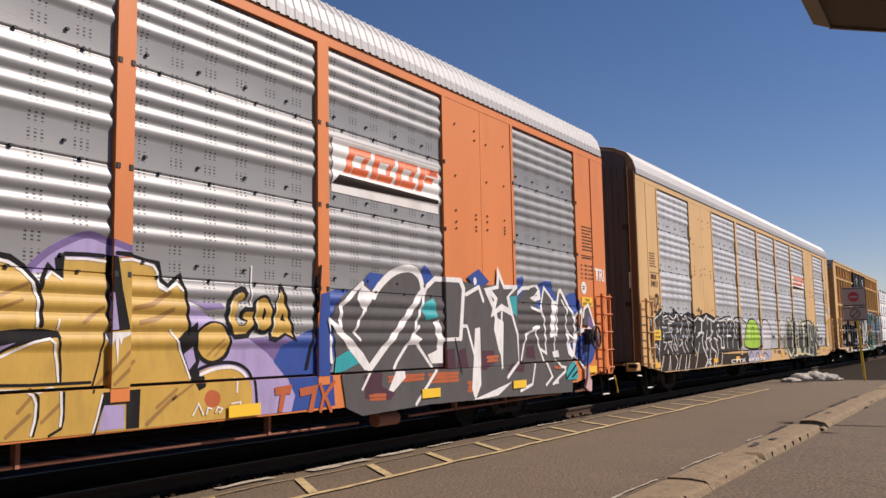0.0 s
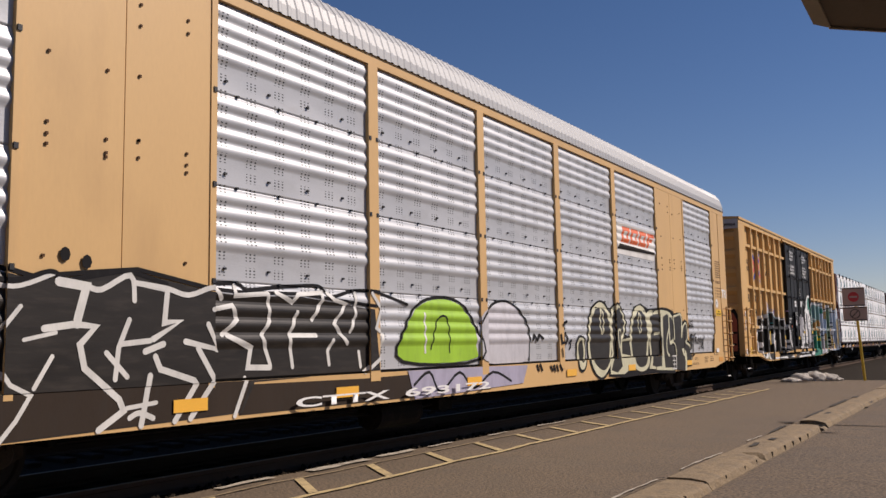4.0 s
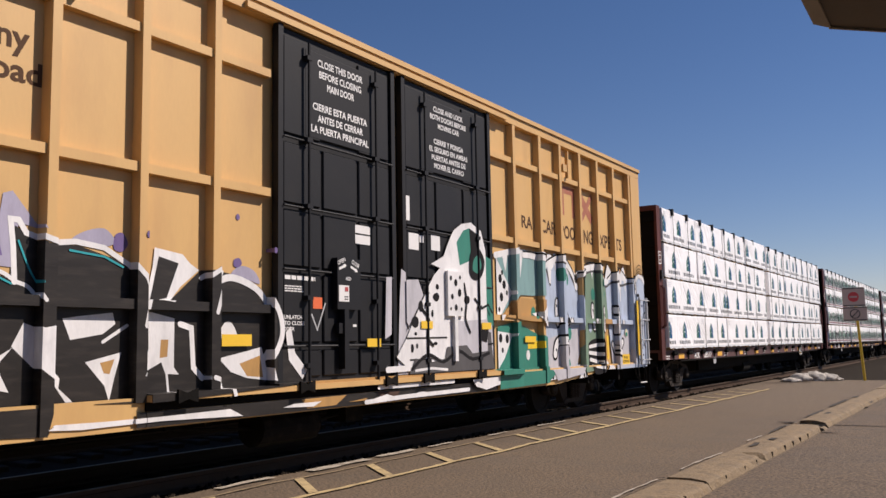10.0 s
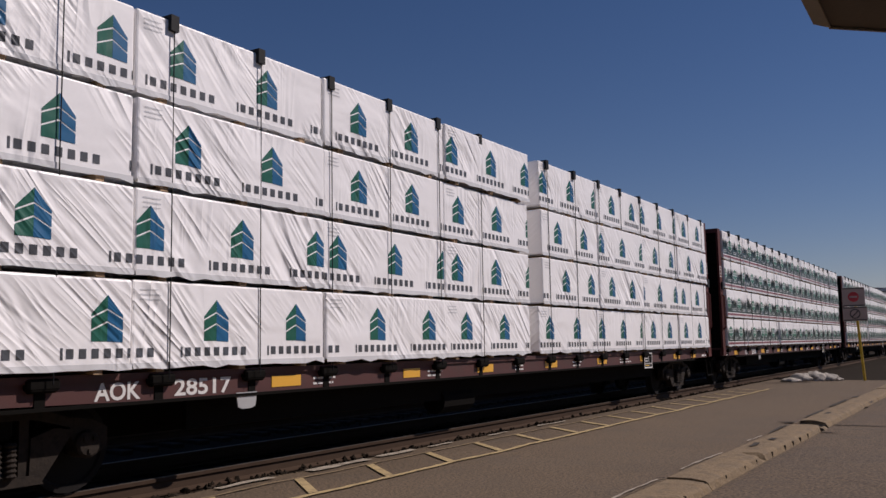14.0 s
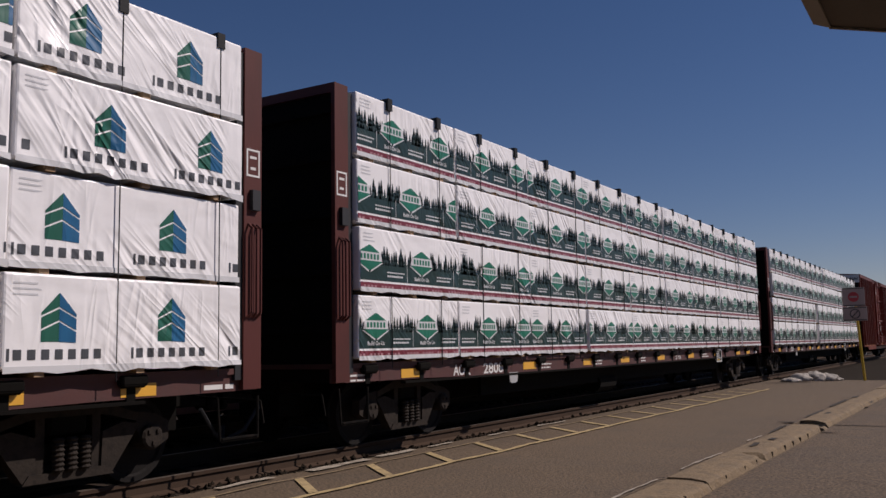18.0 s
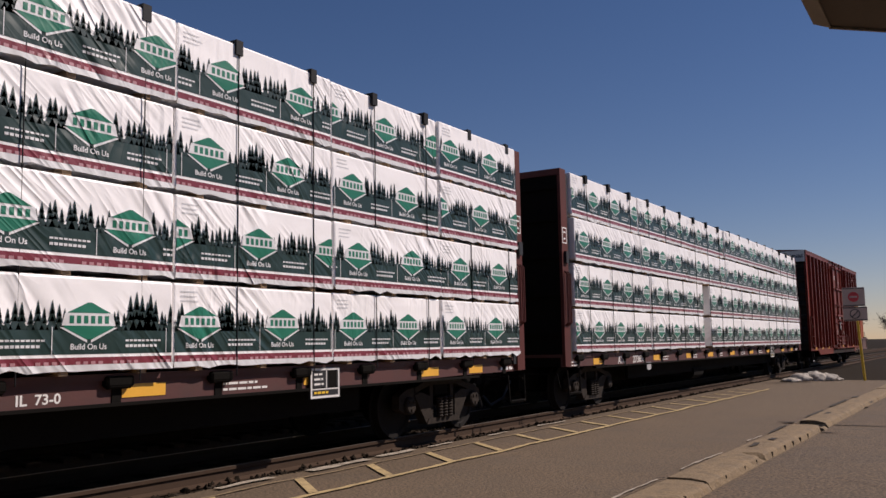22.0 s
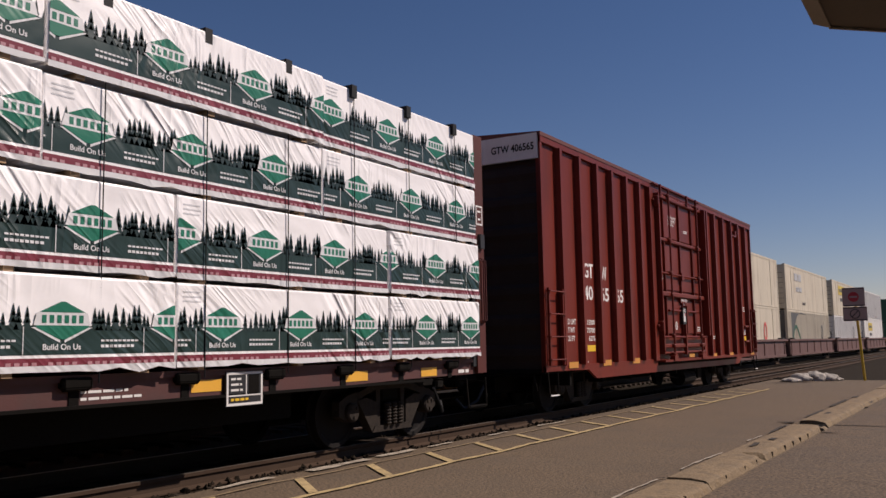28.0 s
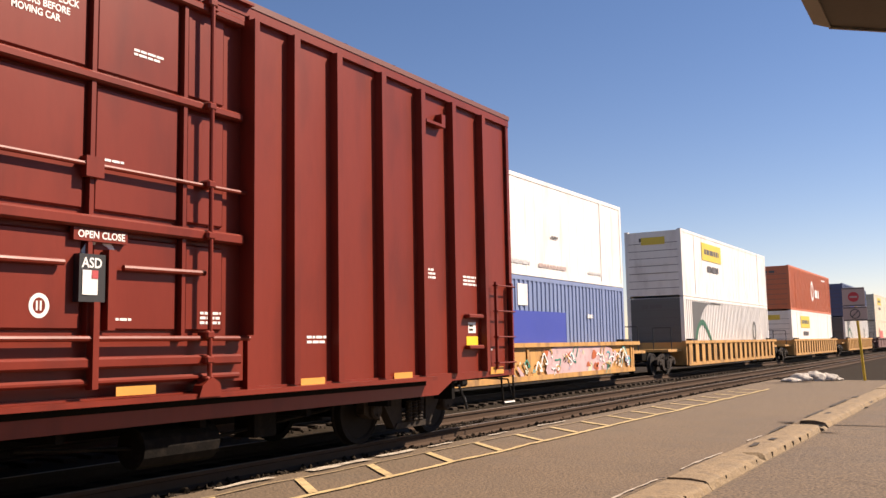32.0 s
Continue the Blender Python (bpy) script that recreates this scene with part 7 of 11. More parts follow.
def container(x32, z, L, h, colour, smooth_sides, label, marks=()):
    hw = 1.25
    c = thing("shipping_container", label, "container", "containers of the far train", at=(x32 - FAR_RUN, YC2, z))
    FAR.append((c, x32, z))
    mat = M[colour]
    if smooth_sides:
        boxes("side_panel", mat, c, (0.1, L - 0.1, -hw + 0.015, hw - 0.015, 0.1, h - 0.04))
        bm = bmesh.new()
        k = 0.6
        while k < L - 0.3:
            box(bm, k, k + 0.02, -hw + 0.0125, -hw + 0.02, 0.12, h - 0.12)
            k += 0.61
        part("panel_seams", bm, mat, c)
    else:
        key = (round(L, 1), round(h, 1), colour)
        if key not in SHELLS:
            SHELLS[key] = corrugated(L, h, hw)
            SHELLS[key].materials[0] = mat
        piece("side_panel", SHELLS[key], c)
    boxes("corner_frame", mat, c, *[(x, x + 0.16, y, y + 0.16, 0, h) for x in (0, L - 0.16) for y in (-hw, hw - 0.16)])
    boxes("side_rail", mat, c, *[(0.16, L - 0.16, y, y + 0.06, z0, z0 + 0.12) for y in (-hw, hw - 0.06) for z0 in (0.0, h - 0.12)])
    if L > 14:
        boxes("lift_post", mat, c, *[(x, x + 0.12, -hw - 0.004, -hw + 0.05, 0, h) for x in (1.9 + (L - 16.15) / 2, L - 2.0)])
    front = boxes("end_wall", M["box_dark"] if marks is MARKS["wave"] else mat, c, (0.02, 0.06, -hw + 0.1, hw - 0.1, 0.05, h - 0.05))
    for k in range(6):
        boxes("end_rib", M["box_dark"] if marks is MARKS["wave"] else mat, front, (0.0, 0.03, -hw + 0.16, hw - 0.16, 0.2 + k * (h - 0.4) / 6, 0.2 + (k + 0.55) * (h - 0.4) / 6))
    bars("end_writing", -0.6, 0.6, h - 0.55, h - 0.25, 0, M["sign_dark"], c, 1, int(x32)).matrix_basis = pose(-0.002, 0, 0, 0, 0, -90)
    door = boxes("door", mat, c, (L - 0.06, L - 0.02, -hw + 0.1, hw - 0.1, 0.05, h - 0.05))
    for y in (-0.7, -0.25, 0.25, 0.7):
        bm = bmesh.new()
        rod(bm, (L, y, 0.1), (L, y, h - 0.1), 0.02, 6)
        part("lock_rod", bm, M["box_grey"], door)
    for k in range(7):
        z0 = 0.35 + k * (h - 0.6) / 7
        boxes("end_groove", M["sign_dark"], front, (-0.004, 0.004, -hw + 0.16, hw - 0.16, z0, z0 + 0.022))
    if marks is MARKS["yellow_plate"]:
        boxes("end_mark", M["logo_yellow"], front, (-0.008, 0.0, -0.55, 0.5, h - 0.62, h - 0.3))
    for n, (kind, x0, x1, z0, z1, mm) in enumerate(marks):
        y = -hw - 0.006 - 0.003 * n
        if kind == "plate":
            plate("painted_mark", x0, x1, z0, z1, y, M[mm], c)
        elif kind == "bars":
            bars("painted_bar", x0, x1, z0, z1, y, M[mm], c, 1, int(x0 * 9), gap=0.2)
        elif kind == "ring":
            bm = bmesh.new()
            cx, cz, r = (x0 + x1) / 2, (z0 + z1) / 2, (z1 - z0) / 2
            stroke(bm, [(cx + r * 0.7 * math.cos(k * 0.314), cz + r * math.sin(k * 0.314)) for k in range(20)], r * 0.4, True)
            lay(bm, y)
            part("painted_mark", bm, M[mm], c)
        elif kind == "wave":
            bm = bmesh.new()
            fill(bm, [(x0, z0)] + smooth([(x0, z0), (x0 + 0.25 * (x1 - x0), z0 + 0.75 * (z1 - z0)), (x0 + 0.55 * (x1 - x0), z1), (x1, z1 - 0.03)], 6, False) + [(x0, z1)])
            lay(bm, y)
            part("painted_mark", bm, M[mm], c)
            bm = bmesh.new()
            stroke(bm, smooth([(x0 + 0.05, z0 + 0.1), (x0 + 0.6, z0 + 1.3), (x0 + 1.6, z0 + 1.7), (x0 + 2.8, z0 + 0.9), (x0 + 3.3, z0 + 0.1)], 6, False), 0.24)
            lay(bm, y - 0.003)
            part("painted_arc", bm, M["box_green"], c)
    return c


SHELLS = {}
FAR_SPEED = 16.55
FAR_RUN = FAR_SPEED * 32.0


def well_car(x32, L, colour, label, spin, painted=False):
    car = thing("well_car", label, "well car", "well cars of the far train", at=(x32 - FAR_RUN, YC2, 0))
    FAR.append((car, x32, 0.0))
    mat = M[colour]
    for s in (-1, 1):
        boxes("side_sill", mat, car, (0, L, *sorted((s * 1.38, s * 1.46)), 0.42, 0.56), (-0.5, L + 0.5, *sorted((s * 1.34, s * 1.50)), 1.34, 1.46), label="")
        boxes("side_sheet", mat if colour != "well_yellow" or painted else M["under"], car, (0.05, L - 0.05, *sorted((s * 1.36, s * 1.40)), 0.5, 1.4))
        if colour == "well_yellow" and not painted:
            for k in range(int(L / 0.95) + 1):
                x = 0.05 + k * 0.95
                boxes("side_rib", mat, car, (x, x + 0.48, *sorted((s * 1.39, s * 1.47)), 0.52, 1.36))
        else:
            for k in range(7):
                x = 0.2 + k * (L - 0.5) / 6
                boxes("side_rib", mat, car, (x, x + 0.1, *sorted((s * 1.39, s * 1.44)), 0.52, 1.36))
    if painted:
        bm = bmesh.new()
        fill(bm, smooth([(9.9, 0.5), (14.0, 0.48), (14.6, 0.9), (14.2, 1.32), (10.1, 1.33), (9.6, 0.9)], 4))
        lay(bm, -1.446)
        part("graffiti", bm, M["well_pink"], car, "pink and white graffiti panel")
        rr = random.Random(4)
        for colour, words, count in (("well_pink", "pale pink", 12), ("spray_lilac", "lilac", 12), ("spray_cream", "cream", 16), ("spray_rust", "rust", 14), ("spray_teal", "turquoise", 7), ("spray_green", "green", 10), ("letter_white", "white", 26), ("spray_ochre", "ochre", 16), ("spray_black", "black", 7)):
            bm = bmesh.new()
            for q in range(count):
                cx, cz, r = rr.uniform(0.4, 16.2), rr.uniform(0.6, 1.22), rr.uniform(0.05, 0.22)
                outline = smooth([(cx - r, cz + rr.uniform(-r, r)), (cx - 0.2 * r, cz + r * rr.uniform(0.2, 0.8)), (cx + r, cz + rr.uniform(-r, r)), (cx + 0.3 * r, cz - 0.7 * r)], 4, colour in ("well_pink", "spray_lilac", "spray_cream", "spray_rust"))
                if colour in ("well_pink", "spray_lilac", "spray_cream", "spray_rust"):
                    fill(bm, outline)
                else:
                    stroke(bm, outline, rr.uniform(0.03, 0.06), tips=0.3)
            lay(bm, -1.446 - 0.0025 * (1 + ["well_pink", "spray_lilac", "spray_cream", "spray_rust", "spray_teal", "spray_green", "letter_white", "spray_ochre", "spray_black"].index(colour)))
            tagged(part("graffiti", bm, M[colour], car, words + " graffiti"), kind="stuff")
    boxes("well_floor", M["under"], car, (0, L, -1.3, 1.3, 0.38, 0.44))
    boxes("end_platform", mat, car, (-1.9, 0.0, -1.2, 1.2, 1.02, 1.12), (L, L + 1.9, -1.2, 1.2, 1.02, 1.12))
    boxes("draft_sill", M["under"], car, (-2.6, 0, -0.35, 0.35, 0.7, 1.02), (L, L + 2.6, -0.35, 0.35, 0.7, 1.02))
    boxes("end_bulkhead", mat, car, (-0.12, 0, -1.4, 1.4, 0.45, 1.4), (L, L + 0.12, -1.4, 1.4, 0.45, 1.4))
    bm = bmesh.new()
    for x in (-1.3, L + 1.3):
        bent_rod(bm, [(x, -1.15, 1.1), (x, -1.15, 2.0), (x, -0.4, 2.0), (x, -0.4, 1.1)], 0.02)
    part("hand_rail", bm, M["black"], car)
    boxes("lock_box", M["black"], car, (0.4, 1.1, -1.5, -1.2, 1.46, 1.54), (L - 1.1, L - 0.4, -1.5, -1.2, 1.46, 1.54))
    truck(car, -1.75, True, spin)
    if L > 17:
        truck(car, L + 1.75, True, spin)
    return car


C53 = 16.15
STACK = [
    # start at the clip's end, well colour, lower box, upper box
    (-9.0, "well_yellow", ("box_white", True, "white"), ("box_white", True, "white")),
    (14.1, "painted", ("box_blue", False, "blue"), ("box_white", True, "white")),
    (37.4, "well_yellow", ("box_white", False, "wave"), ("box_white", True, "yellow_plate")),
    (60.5, "well_yellow", ("box_white", True, "yellow_plate"), ("box_orange", False, "ring")),
    (84.0, "well_yellow", ("box_white", False, "wave"), ("box_navy", False, "navy")),
    (106.9, "well_brown", ("box_cream", True, "red"), ("box_cream", True, "yellow_plate")),
    (125.4, "well_brown", ("box_cream", False, "wave"), ("box_cream", True, "grey_bars")),
    (144.4, "well_brown", ("box_white", False, "ring_grey"), ("box_cream", True, "yellow_plate")),
    (163.4, "well_brown", ("box_white", True, "yellow_plate"), ("box_white", False, "white")),
    (188.5, "well_yellow", ("box_green", True, "white_plate"), ("box_green", True, "white_plate")),
    (207.5, "well_yellow", ("box_green", True, "white_plate"), None),
    (226.5, "well_brown", ("box_white", True, "white"), None),
    (245.5, "well_brown", ("box_orange", False, "ring"), None),
]
MARKS = {
    "white": (("bars", 7.2, 9.0, 0.3, 0.44, "box_grey"), ("bars", 9.3, 11.6, 0.28, 0.42, "sign_face"), ("bars", 13.0, 14.2, 0.3, 0.4, "box_grey"), ("bars", 1.0, 5.5, 0.22, 0.42, "box_grey"), ("bars", 10.2, 10.7, 1.2, 1.3, "sign_dark")),
    "blue": (("plate", 5.2, 11.1, 0.15, 1.9, "patch_blue"), ("plate", 7.9, 8.5, 2.05, 2.65, "box_white"), ("bars", 12.8, 13.4, 1.75, 1.9, "box_white")),
    "yellow_plate": (("plate", 3.1, 6.4, 1.75, 2.55, "logo_yellow"), ("bars", 3.9, 6.2, 1.2, 1.55, "sign_dark"), ("bars", 3.5, 6.0, 2.0, 2.3, "sign_dark")),
    "ring": (("ring", 7.2, 9.2, 0.9, 2.1, "box_white"), ("bars", 9.2, 11.0, 1.0, 1.7, "box_white"), ("bars", 12.4, 14.4, 2.4, 2.55, "box_white")),
    "ring_grey": (("ring", 10.2, 11.4, 1.0, 2.0, "box_dark"),),
    "wave": (("wave", 1.2, 6.5, 0.1, 2.7, "box_dark"), ("ring", 12.0, 13.2, 1.0, 1.9, "box_dark")),
    "navy": (("plate", 4.5, 9.0, 0.9, 1.9, "patch_blue"), ("bars", 2.2, 3.6, 1.5, 2.5, "logo_yellow"), ("plate", 6.0, 6.6, 2.1, 2.5, "box_white"), ("bars", 1.2, 2.0, 1.1, 2.2, "box_white")),
    "red": (("ring", 2.5, 4.2, 0.9, 2.0, "logo_red"), ("bars", 4.0, 6.6, 0.9, 1.9, "mark_red"), ("ring", 11.5, 12.6, 1.0, 1.9, "mark_red")),
    "grey_bars": (("bars", 3.0, 6.0, 1.9, 2.5, "box_grey"), ("bars", 3.5, 5.5, 1.2, 1.6, "box_grey"), ("bars", 5.5, 6.5, 0.4, 0.6, "sign_dark")),
    "white_plate": (("plate", 10.2, 11.8, 1.3, 2.3, "box_white"), ("bars", 6.0, 9.5, 1.3, 2.0, "box_green")),
}
NAMES = dict(box_white="white", box_cream="weathered cream", box_blue="blue corrugated", box_orange="orange-red corrugated", box_navy="dark navy blue", box_green="dark green")
for i, (x, well, low, up) in enumerate(STACK):
    painted_side = well == "painted"
    colour = "well_yellow" if painted_side else well
    far_label = "brown well car of the passing container train" if colour == "well_brown" else ("yellow well car covered in graffiti" if painted_side else "yellow ribbed well car of the passing container train")
    well_car(x - 0.3, C53 + 0.6, colour, far_label, i < 5, painted_side)
    for spec, z in ((low, 0.46), (up, 3.36)):
        if spec:
            container(x, z, C53, 2.88, spec[0], spec[1], NAMES[spec[0]] + (" shipping container stacked on another" if z > 1 else " shipping container sitting in a well car"), MARKS[spec[2]])

# ---------------------------------------------------------------- graffiti and tags, brushed over ridges and posts
RACK_BAYS = [(1.44, 3.93)] + [(6.12 + 2.78 * k if k == 0 else 6.10 + 2.78 * k, 5.90 + 2.78 * (k + 1) if k < 4 else 19.78) for k in range(5)] + [(21.97, 24.46)]
BOX_POSTS = [0.74, 1.61, 2.46, 3.34, 4.21, 5.14, 6.04, 12.60, 13.58, 14.43, 15.33, 16.20, 17.08, 18.0]


def rack_face(x, z):
    if z < 1.10:
        return -1.604
    for a, b in RACK_BAYS:
        if a < x < b:
            return -1.562 - float(np.interp(z, RZ, RO))
    return -1.615 if any(abs(x - 6.0 - 2.78 * k) < 0.2 for k in range(1, 5)) else -1.610


def box_face(x, z):
    if x < 0.70 or x > 18.1:
        return -1.602
    if 6.86 < x < 11.8:
        return -1.612 if z > 1.05 else (-1.68 if z > 0.955 else -1.609)
    d = 0.0
    for p in BOX_POSTS:
        if abs(x - p) < 0.062:
            d = 0.111
    if 5.2 < x < 12.6 and 0.95 < z < 1.03:
        d = 0.187
    for q in (1.84, 3.10, 4.42):
        if abs(z - q) < 0.047 and 0.84 < x < 18.0:
            d = max(d, 0.087)
    if z < 0.975:
        d = max(d, 0.091 if not 5.2 < x < 12.6 else 0.116)
    return -1.492 - d


RACK_X = [q for a, b in RACK_BAYS for q in (a - 0.002, a + 0.002, b - 0.002, b + 0.002)]
BOX_X = [q for p in BOX_POSTS for q in (p - 0.064, p - 0.060, p + 0.060, p + 0.064)] + [0.698, 0.702, 6.858, 6.862, 11.798, 11.802, 18.098, 18.102]
RACK_Z = [1.099, 1.101, 1.129] + [z for z in RZ if z < 3.0]
BOX_Z = [q for z in (1.84, 3.10) for q in (z - 0.049, z - 0.045, z + 0.045, z + 0.049)] + [0.948, 0.956, 0.974, 0.976, 1.028, 1.032, 1.048, 1.052]
COATS = []


def paint(car, colour, kind, w, pts):
    """One brushed shape: a filled area, a rounded area, a line or a curve."""
    if kind == "dot" and len(pts) > 1:
        for p in pts:
            paint(car, colour, kind, w, [p])
        return
    fresh = not COATS or COATS[-1][0] is not car or COATS[-1][1] != colour
    bm = bmesh.new()
    COATS.append((car, colour, bm, fresh))
    if kind == "fill":
        fill(bm, pts)
    elif kind == "blob":
        fill(bm, smooth(pts, 5))
    elif kind == "line":
        stroke(bm, pts, w, tips=0.35)
    elif kind == "curve":
        stroke(bm, smooth(pts, 4, False), w, tips=0.35)
    elif kind == "ring":
        stroke(bm, smooth(pts, 4), w, True)
    elif kind == "dot":
        for x, z in pts:
            fill(bm, [(x + w * math.cos(k * 0.785), z + 1.25 * w * math.sin(k * 0.785)) for k in range(8)])


WORDS = dict(gold="gold", gold_dark="brown-gold shading", purple="pale purple", violet="violet", blue="deep blue", teal="turquoise", grey="grey", white="white", black="black", lime="lime green",
             silver="silver", ice="pale blue", green="green", sea="grey-green", yellow="yellow", cream="cream outline", ochre="ochre", rust="rust orange", charcoal="charcoal", lilac="lilac", mud="dull brown", pale="off-white", olive="olive green", rust_dull="dull red-brown", plum="dull plum")


def finish_paint():
    depth = {}
    for n, (car, colour, bm, fresh) in enumerate(COATS):
        rack = car is not box_c
        k = depth[car] = depth.get(car, 0) + (1 if fresh else 0)
        bmesh.ops.triangulate(bm, faces=bm.faces)
        lo = [min(v.co[i] for v in bm.verts) for i in (0, 2)]
        hi = [max(v.co[i] for v in bm.verts) for i in (0, 2)]
        for i, cuts in ((0, RACK_X if rack else BOX_X), (2, RACK_Z if rack else BOX_Z)):
            for q in cuts:
                if lo[0 if i == 0 else 1] < q < hi[0 if i == 0 else 1]:
                    at, nrm = [0, 0, 0], [0, 0, 0]
                    at[i], nrm[i] = q, 1
                    bmesh.ops.bisect_plane(bm, geom=bm.verts[:] + bm.edges[:] + bm.faces[:], plane_co=at, plane_no=nrm)
        face = rack_face if rack else box_face
        for v in bm.verts:
            v.co.y = face(v.co.x, v.co.z) - 0.0005 * k - 0.00009 * (n % 5)
        bmesh.ops.bisect_plane(bm, geom=bm.verts[:] + bm.edges[:] + bm.faces[:], plane_co=(25.89 if rack else 18.61, 0, 0), plane_no=(1, 0, 0), clear_outer=True)
        if rack:                     # the sheets hang clear of the sill: no paint across the slot
            slot = [f for f in bm.faces if 1.101 < f.calc_center_median().z < 1.129 and any(a < f.calc_center_median().x < b for a, b in RACK_BAYS)]
            bmesh.ops.delete(bm, geom=slot, context="FACES")
        if not bm.faces:
            bm.free()
            continue
        part("graffiti", bm, M["spray_" + colour], car, WORDS[colour] + " spray-paint graffiti")


paint(rack_a, "purple", "fill", 0, [(13.46, 2.12), (13.58, 2.24), (13.69, 2.32), (13.84, 2.4), (14.01, 2.44), (14.18, 2.41), (14.27, 2.34), (14.43, 2.35), (14.44, 2.27), (14.24, 2.23), (13.8, 2.21), (13.72, 2.08), (13.49, 2.06)])
paint(rack_a, "violet", "curve", 0.062, [(13.45, 2.07), (13.56, 2.18), (13.66, 2.26), (13.82, 2.35), (14.01, 2.42), (14.21, 2.38), (14.43, 2.33)])
paint(rack_a, "purple", "fill", 0, [(15.13, 1.85), (15.26, 1.81), (15.45, 1.72), (15.62, 1.66), (15.92, 1.53), (16.21, 1.39), (16.43, 1.22), (16.63, 1.08), (16.63, 0.74), (16.01, 0.74), (15.1, 0.76), (15.09, 1.52)])
paint(rack_a, "violet", "fill", 0, [(15.13, 1.9), (15.34, 1.81), (15.6, 1.83), (15.56, 1.88), (15.3, 1.88)])
paint(rack_a, "violet", "fill", 0, [(15.92, 1.53), (16.61, 1.57), (16.85, 1.52), (16.43, 1.22), (16.21, 1.39)])
paint(rack_a, "blue", "fill", 0, [(16.33, 1.28), (16.45, 1.45), (16.85, 1.6), (17.03, 1.65), (17.07, 2.03), (17.41, 2.1), (17.65, 2.11), (17.45, 1.52), (17.28, 1.13), (17.32, 0.76), (16.57, 0.74), (16.63, 0.91), (16.48, 1.15)])
paint(rack_a, "gold", "fill", 0, [(12.93, 2.16), (13.2, 2.16), (13.29, 2.15), (13.39, 2.09), (13.48, 2.0), (13.52, 1.96), (13.6, 2.02), (13.67, 2.08), (13.77, 2.03), (13.78, 2.21), (14.2, 2.22), (14.23, 1.6), (14.43, 1.61), (14.34, 1.97), (14.28, 2.24), (14.48, 2.24), (14.64, 2.22), (14.76, 2.18), (14.78, 2.0), (14.88, 1.99), (15.0, 2.06), (15.07, 2.0), (15.11, 1.82), (15.15, 1.54), (15.0, 1.52), (15.08, 1.36), (15.17, 1.16), (15.24, 1.04), (15.35, 1.14), (15.25, 1.19), (15.4, 1.24), (15.61, 1.25), (15.8, 1.23), (15.92, 1.15), (15.97, 1.0), (15.98, 0.73), (15.46, 0.74), (14.58, 0.73), (13.25, 0.74), (12.99, 0.74)])
paint(rack_a, "gold_dark", "line", 0.046, [(14.5, 1.8), (14.7, 1.84), (14.9, 1.96)])
paint(rack_a, "gold_dark", "line", 0.047, [(14.56, 1.67), (14.75, 1.71), (14.94, 1.8)])
paint(rack_a, "gold_dark", "line", 0.031, [(13.23, 1.87), (13.49, 1.99)])
paint(rack_a, "gold_dark", "line", 0.027, [(13.21, 1.76), (13.41, 1.84)])
paint(rack_a, "gold_dark", "line", 0.034, [(13.97, 1.66), (14.17, 1.8)])
paint(rack_a, "gold_dark", "line", 0.035, [(14.27, 1.13), (14.52, 1.33)])
paint(rack_a, "gold_dark", "line", 0.034, [(14.13, 1.13), (14.46, 1.44)])
paint(rack_a, "gold_dark", "line", 0.041, [(14.63, 0.76), (14.96, 1.0)])
paint(rack_a, "gold_dark", "line", 0.031, [(14.74, 0.9), (14.98, 1.06)])
paint(rack_a, "gold_dark", "line", 0.035, [(13.29, 0.77), (13.49, 0.93)])
paint(rack_a, "gold_dark", "line", 0.031, [(13.59, 0.86), (13.76, 1.0)])
paint(rack_a, "gold_dark", "line", 0.031, [(13.38, 0.95), (13.5, 1.07)])
paint(rack_a, "gold_dark", "line", 0.026, [(14.93, 0.96), (15.18, 1.1)])
paint(rack_a, "rust", "blob", 0, [(15.53, 0.94), (15.5, 0.88), (15.42, 0.86), (15.35, 0.89), (15.32, 0.95), (15.35, 1.01), (15.42, 1.03), (15.5, 1.0)])
paint(rack_a, "black", "line", 0.04, [(12.93, 2.18), (13.2, 2.19), (13.3, 2.18), (13.42, 2.11), (13.5, 2.02), (13.56, 1.93), (13.58, 1.78), (13.58, 1.63)])
paint(rack_a, "black", "line", 0.037, [(13.57, 1.93), (13.58, 2.01), (13.64, 2.13), (13.7, 2.08), (13.76, 2.03)])
paint(rack_a, "black", "fill", 0, [(13.7, 2.2), (13.79, 2.25), (13.78, 2.04), (13.72, 2.06)])
paint(rack_a, "black", "line", 0.034, [(13.79, 2.24), (14.01, 2.25), (14.18, 2.25)])
paint(rack_a, "black", "fill", 0, [(12.96, 1.56), (13.22, 1.59), (13.41, 1.61), (13.61, 1.61), (13.75, 1.59), (13.77, 1.53), (13.71, 1.54), (13.51, 1.51), (13.32, 1.45), (13.23, 1.4), (12.96, 1.32)])
paint(rack_a, "black", "line", 0.023, [(13.74, 1.56), (13.76, 1.47), (13.78, 1.3), (13.78, 1.16)])
paint(rack_a, "black", "line", 0.026, [(12.97, 1.17), (13.24, 1.17), (13.52, 1.16), (13.78, 1.16), (14.07, 1.16)])
paint(rack_a, "black", "fill", 0, [(14.2, 2.26), (14.29, 2.25), (14.34, 1.97), (14.43, 1.61), (14.23, 1.59), (14.19, 1.92)])
paint(rack_a, "black", "line", 0.036, [(14.27, 2.28), (14.43, 2.28), (14.64, 2.24), (14.77, 2.23), (14.81, 2.07), (14.88, 2.02), (14.98, 2.1), (15.03, 2.13), (15.11, 1.9), (15.15, 1.57)])
paint(rack_a, "black", "line", 0.019, [(14.19, 1.58), (14.15, 1.33), (14.07, 1.07)])
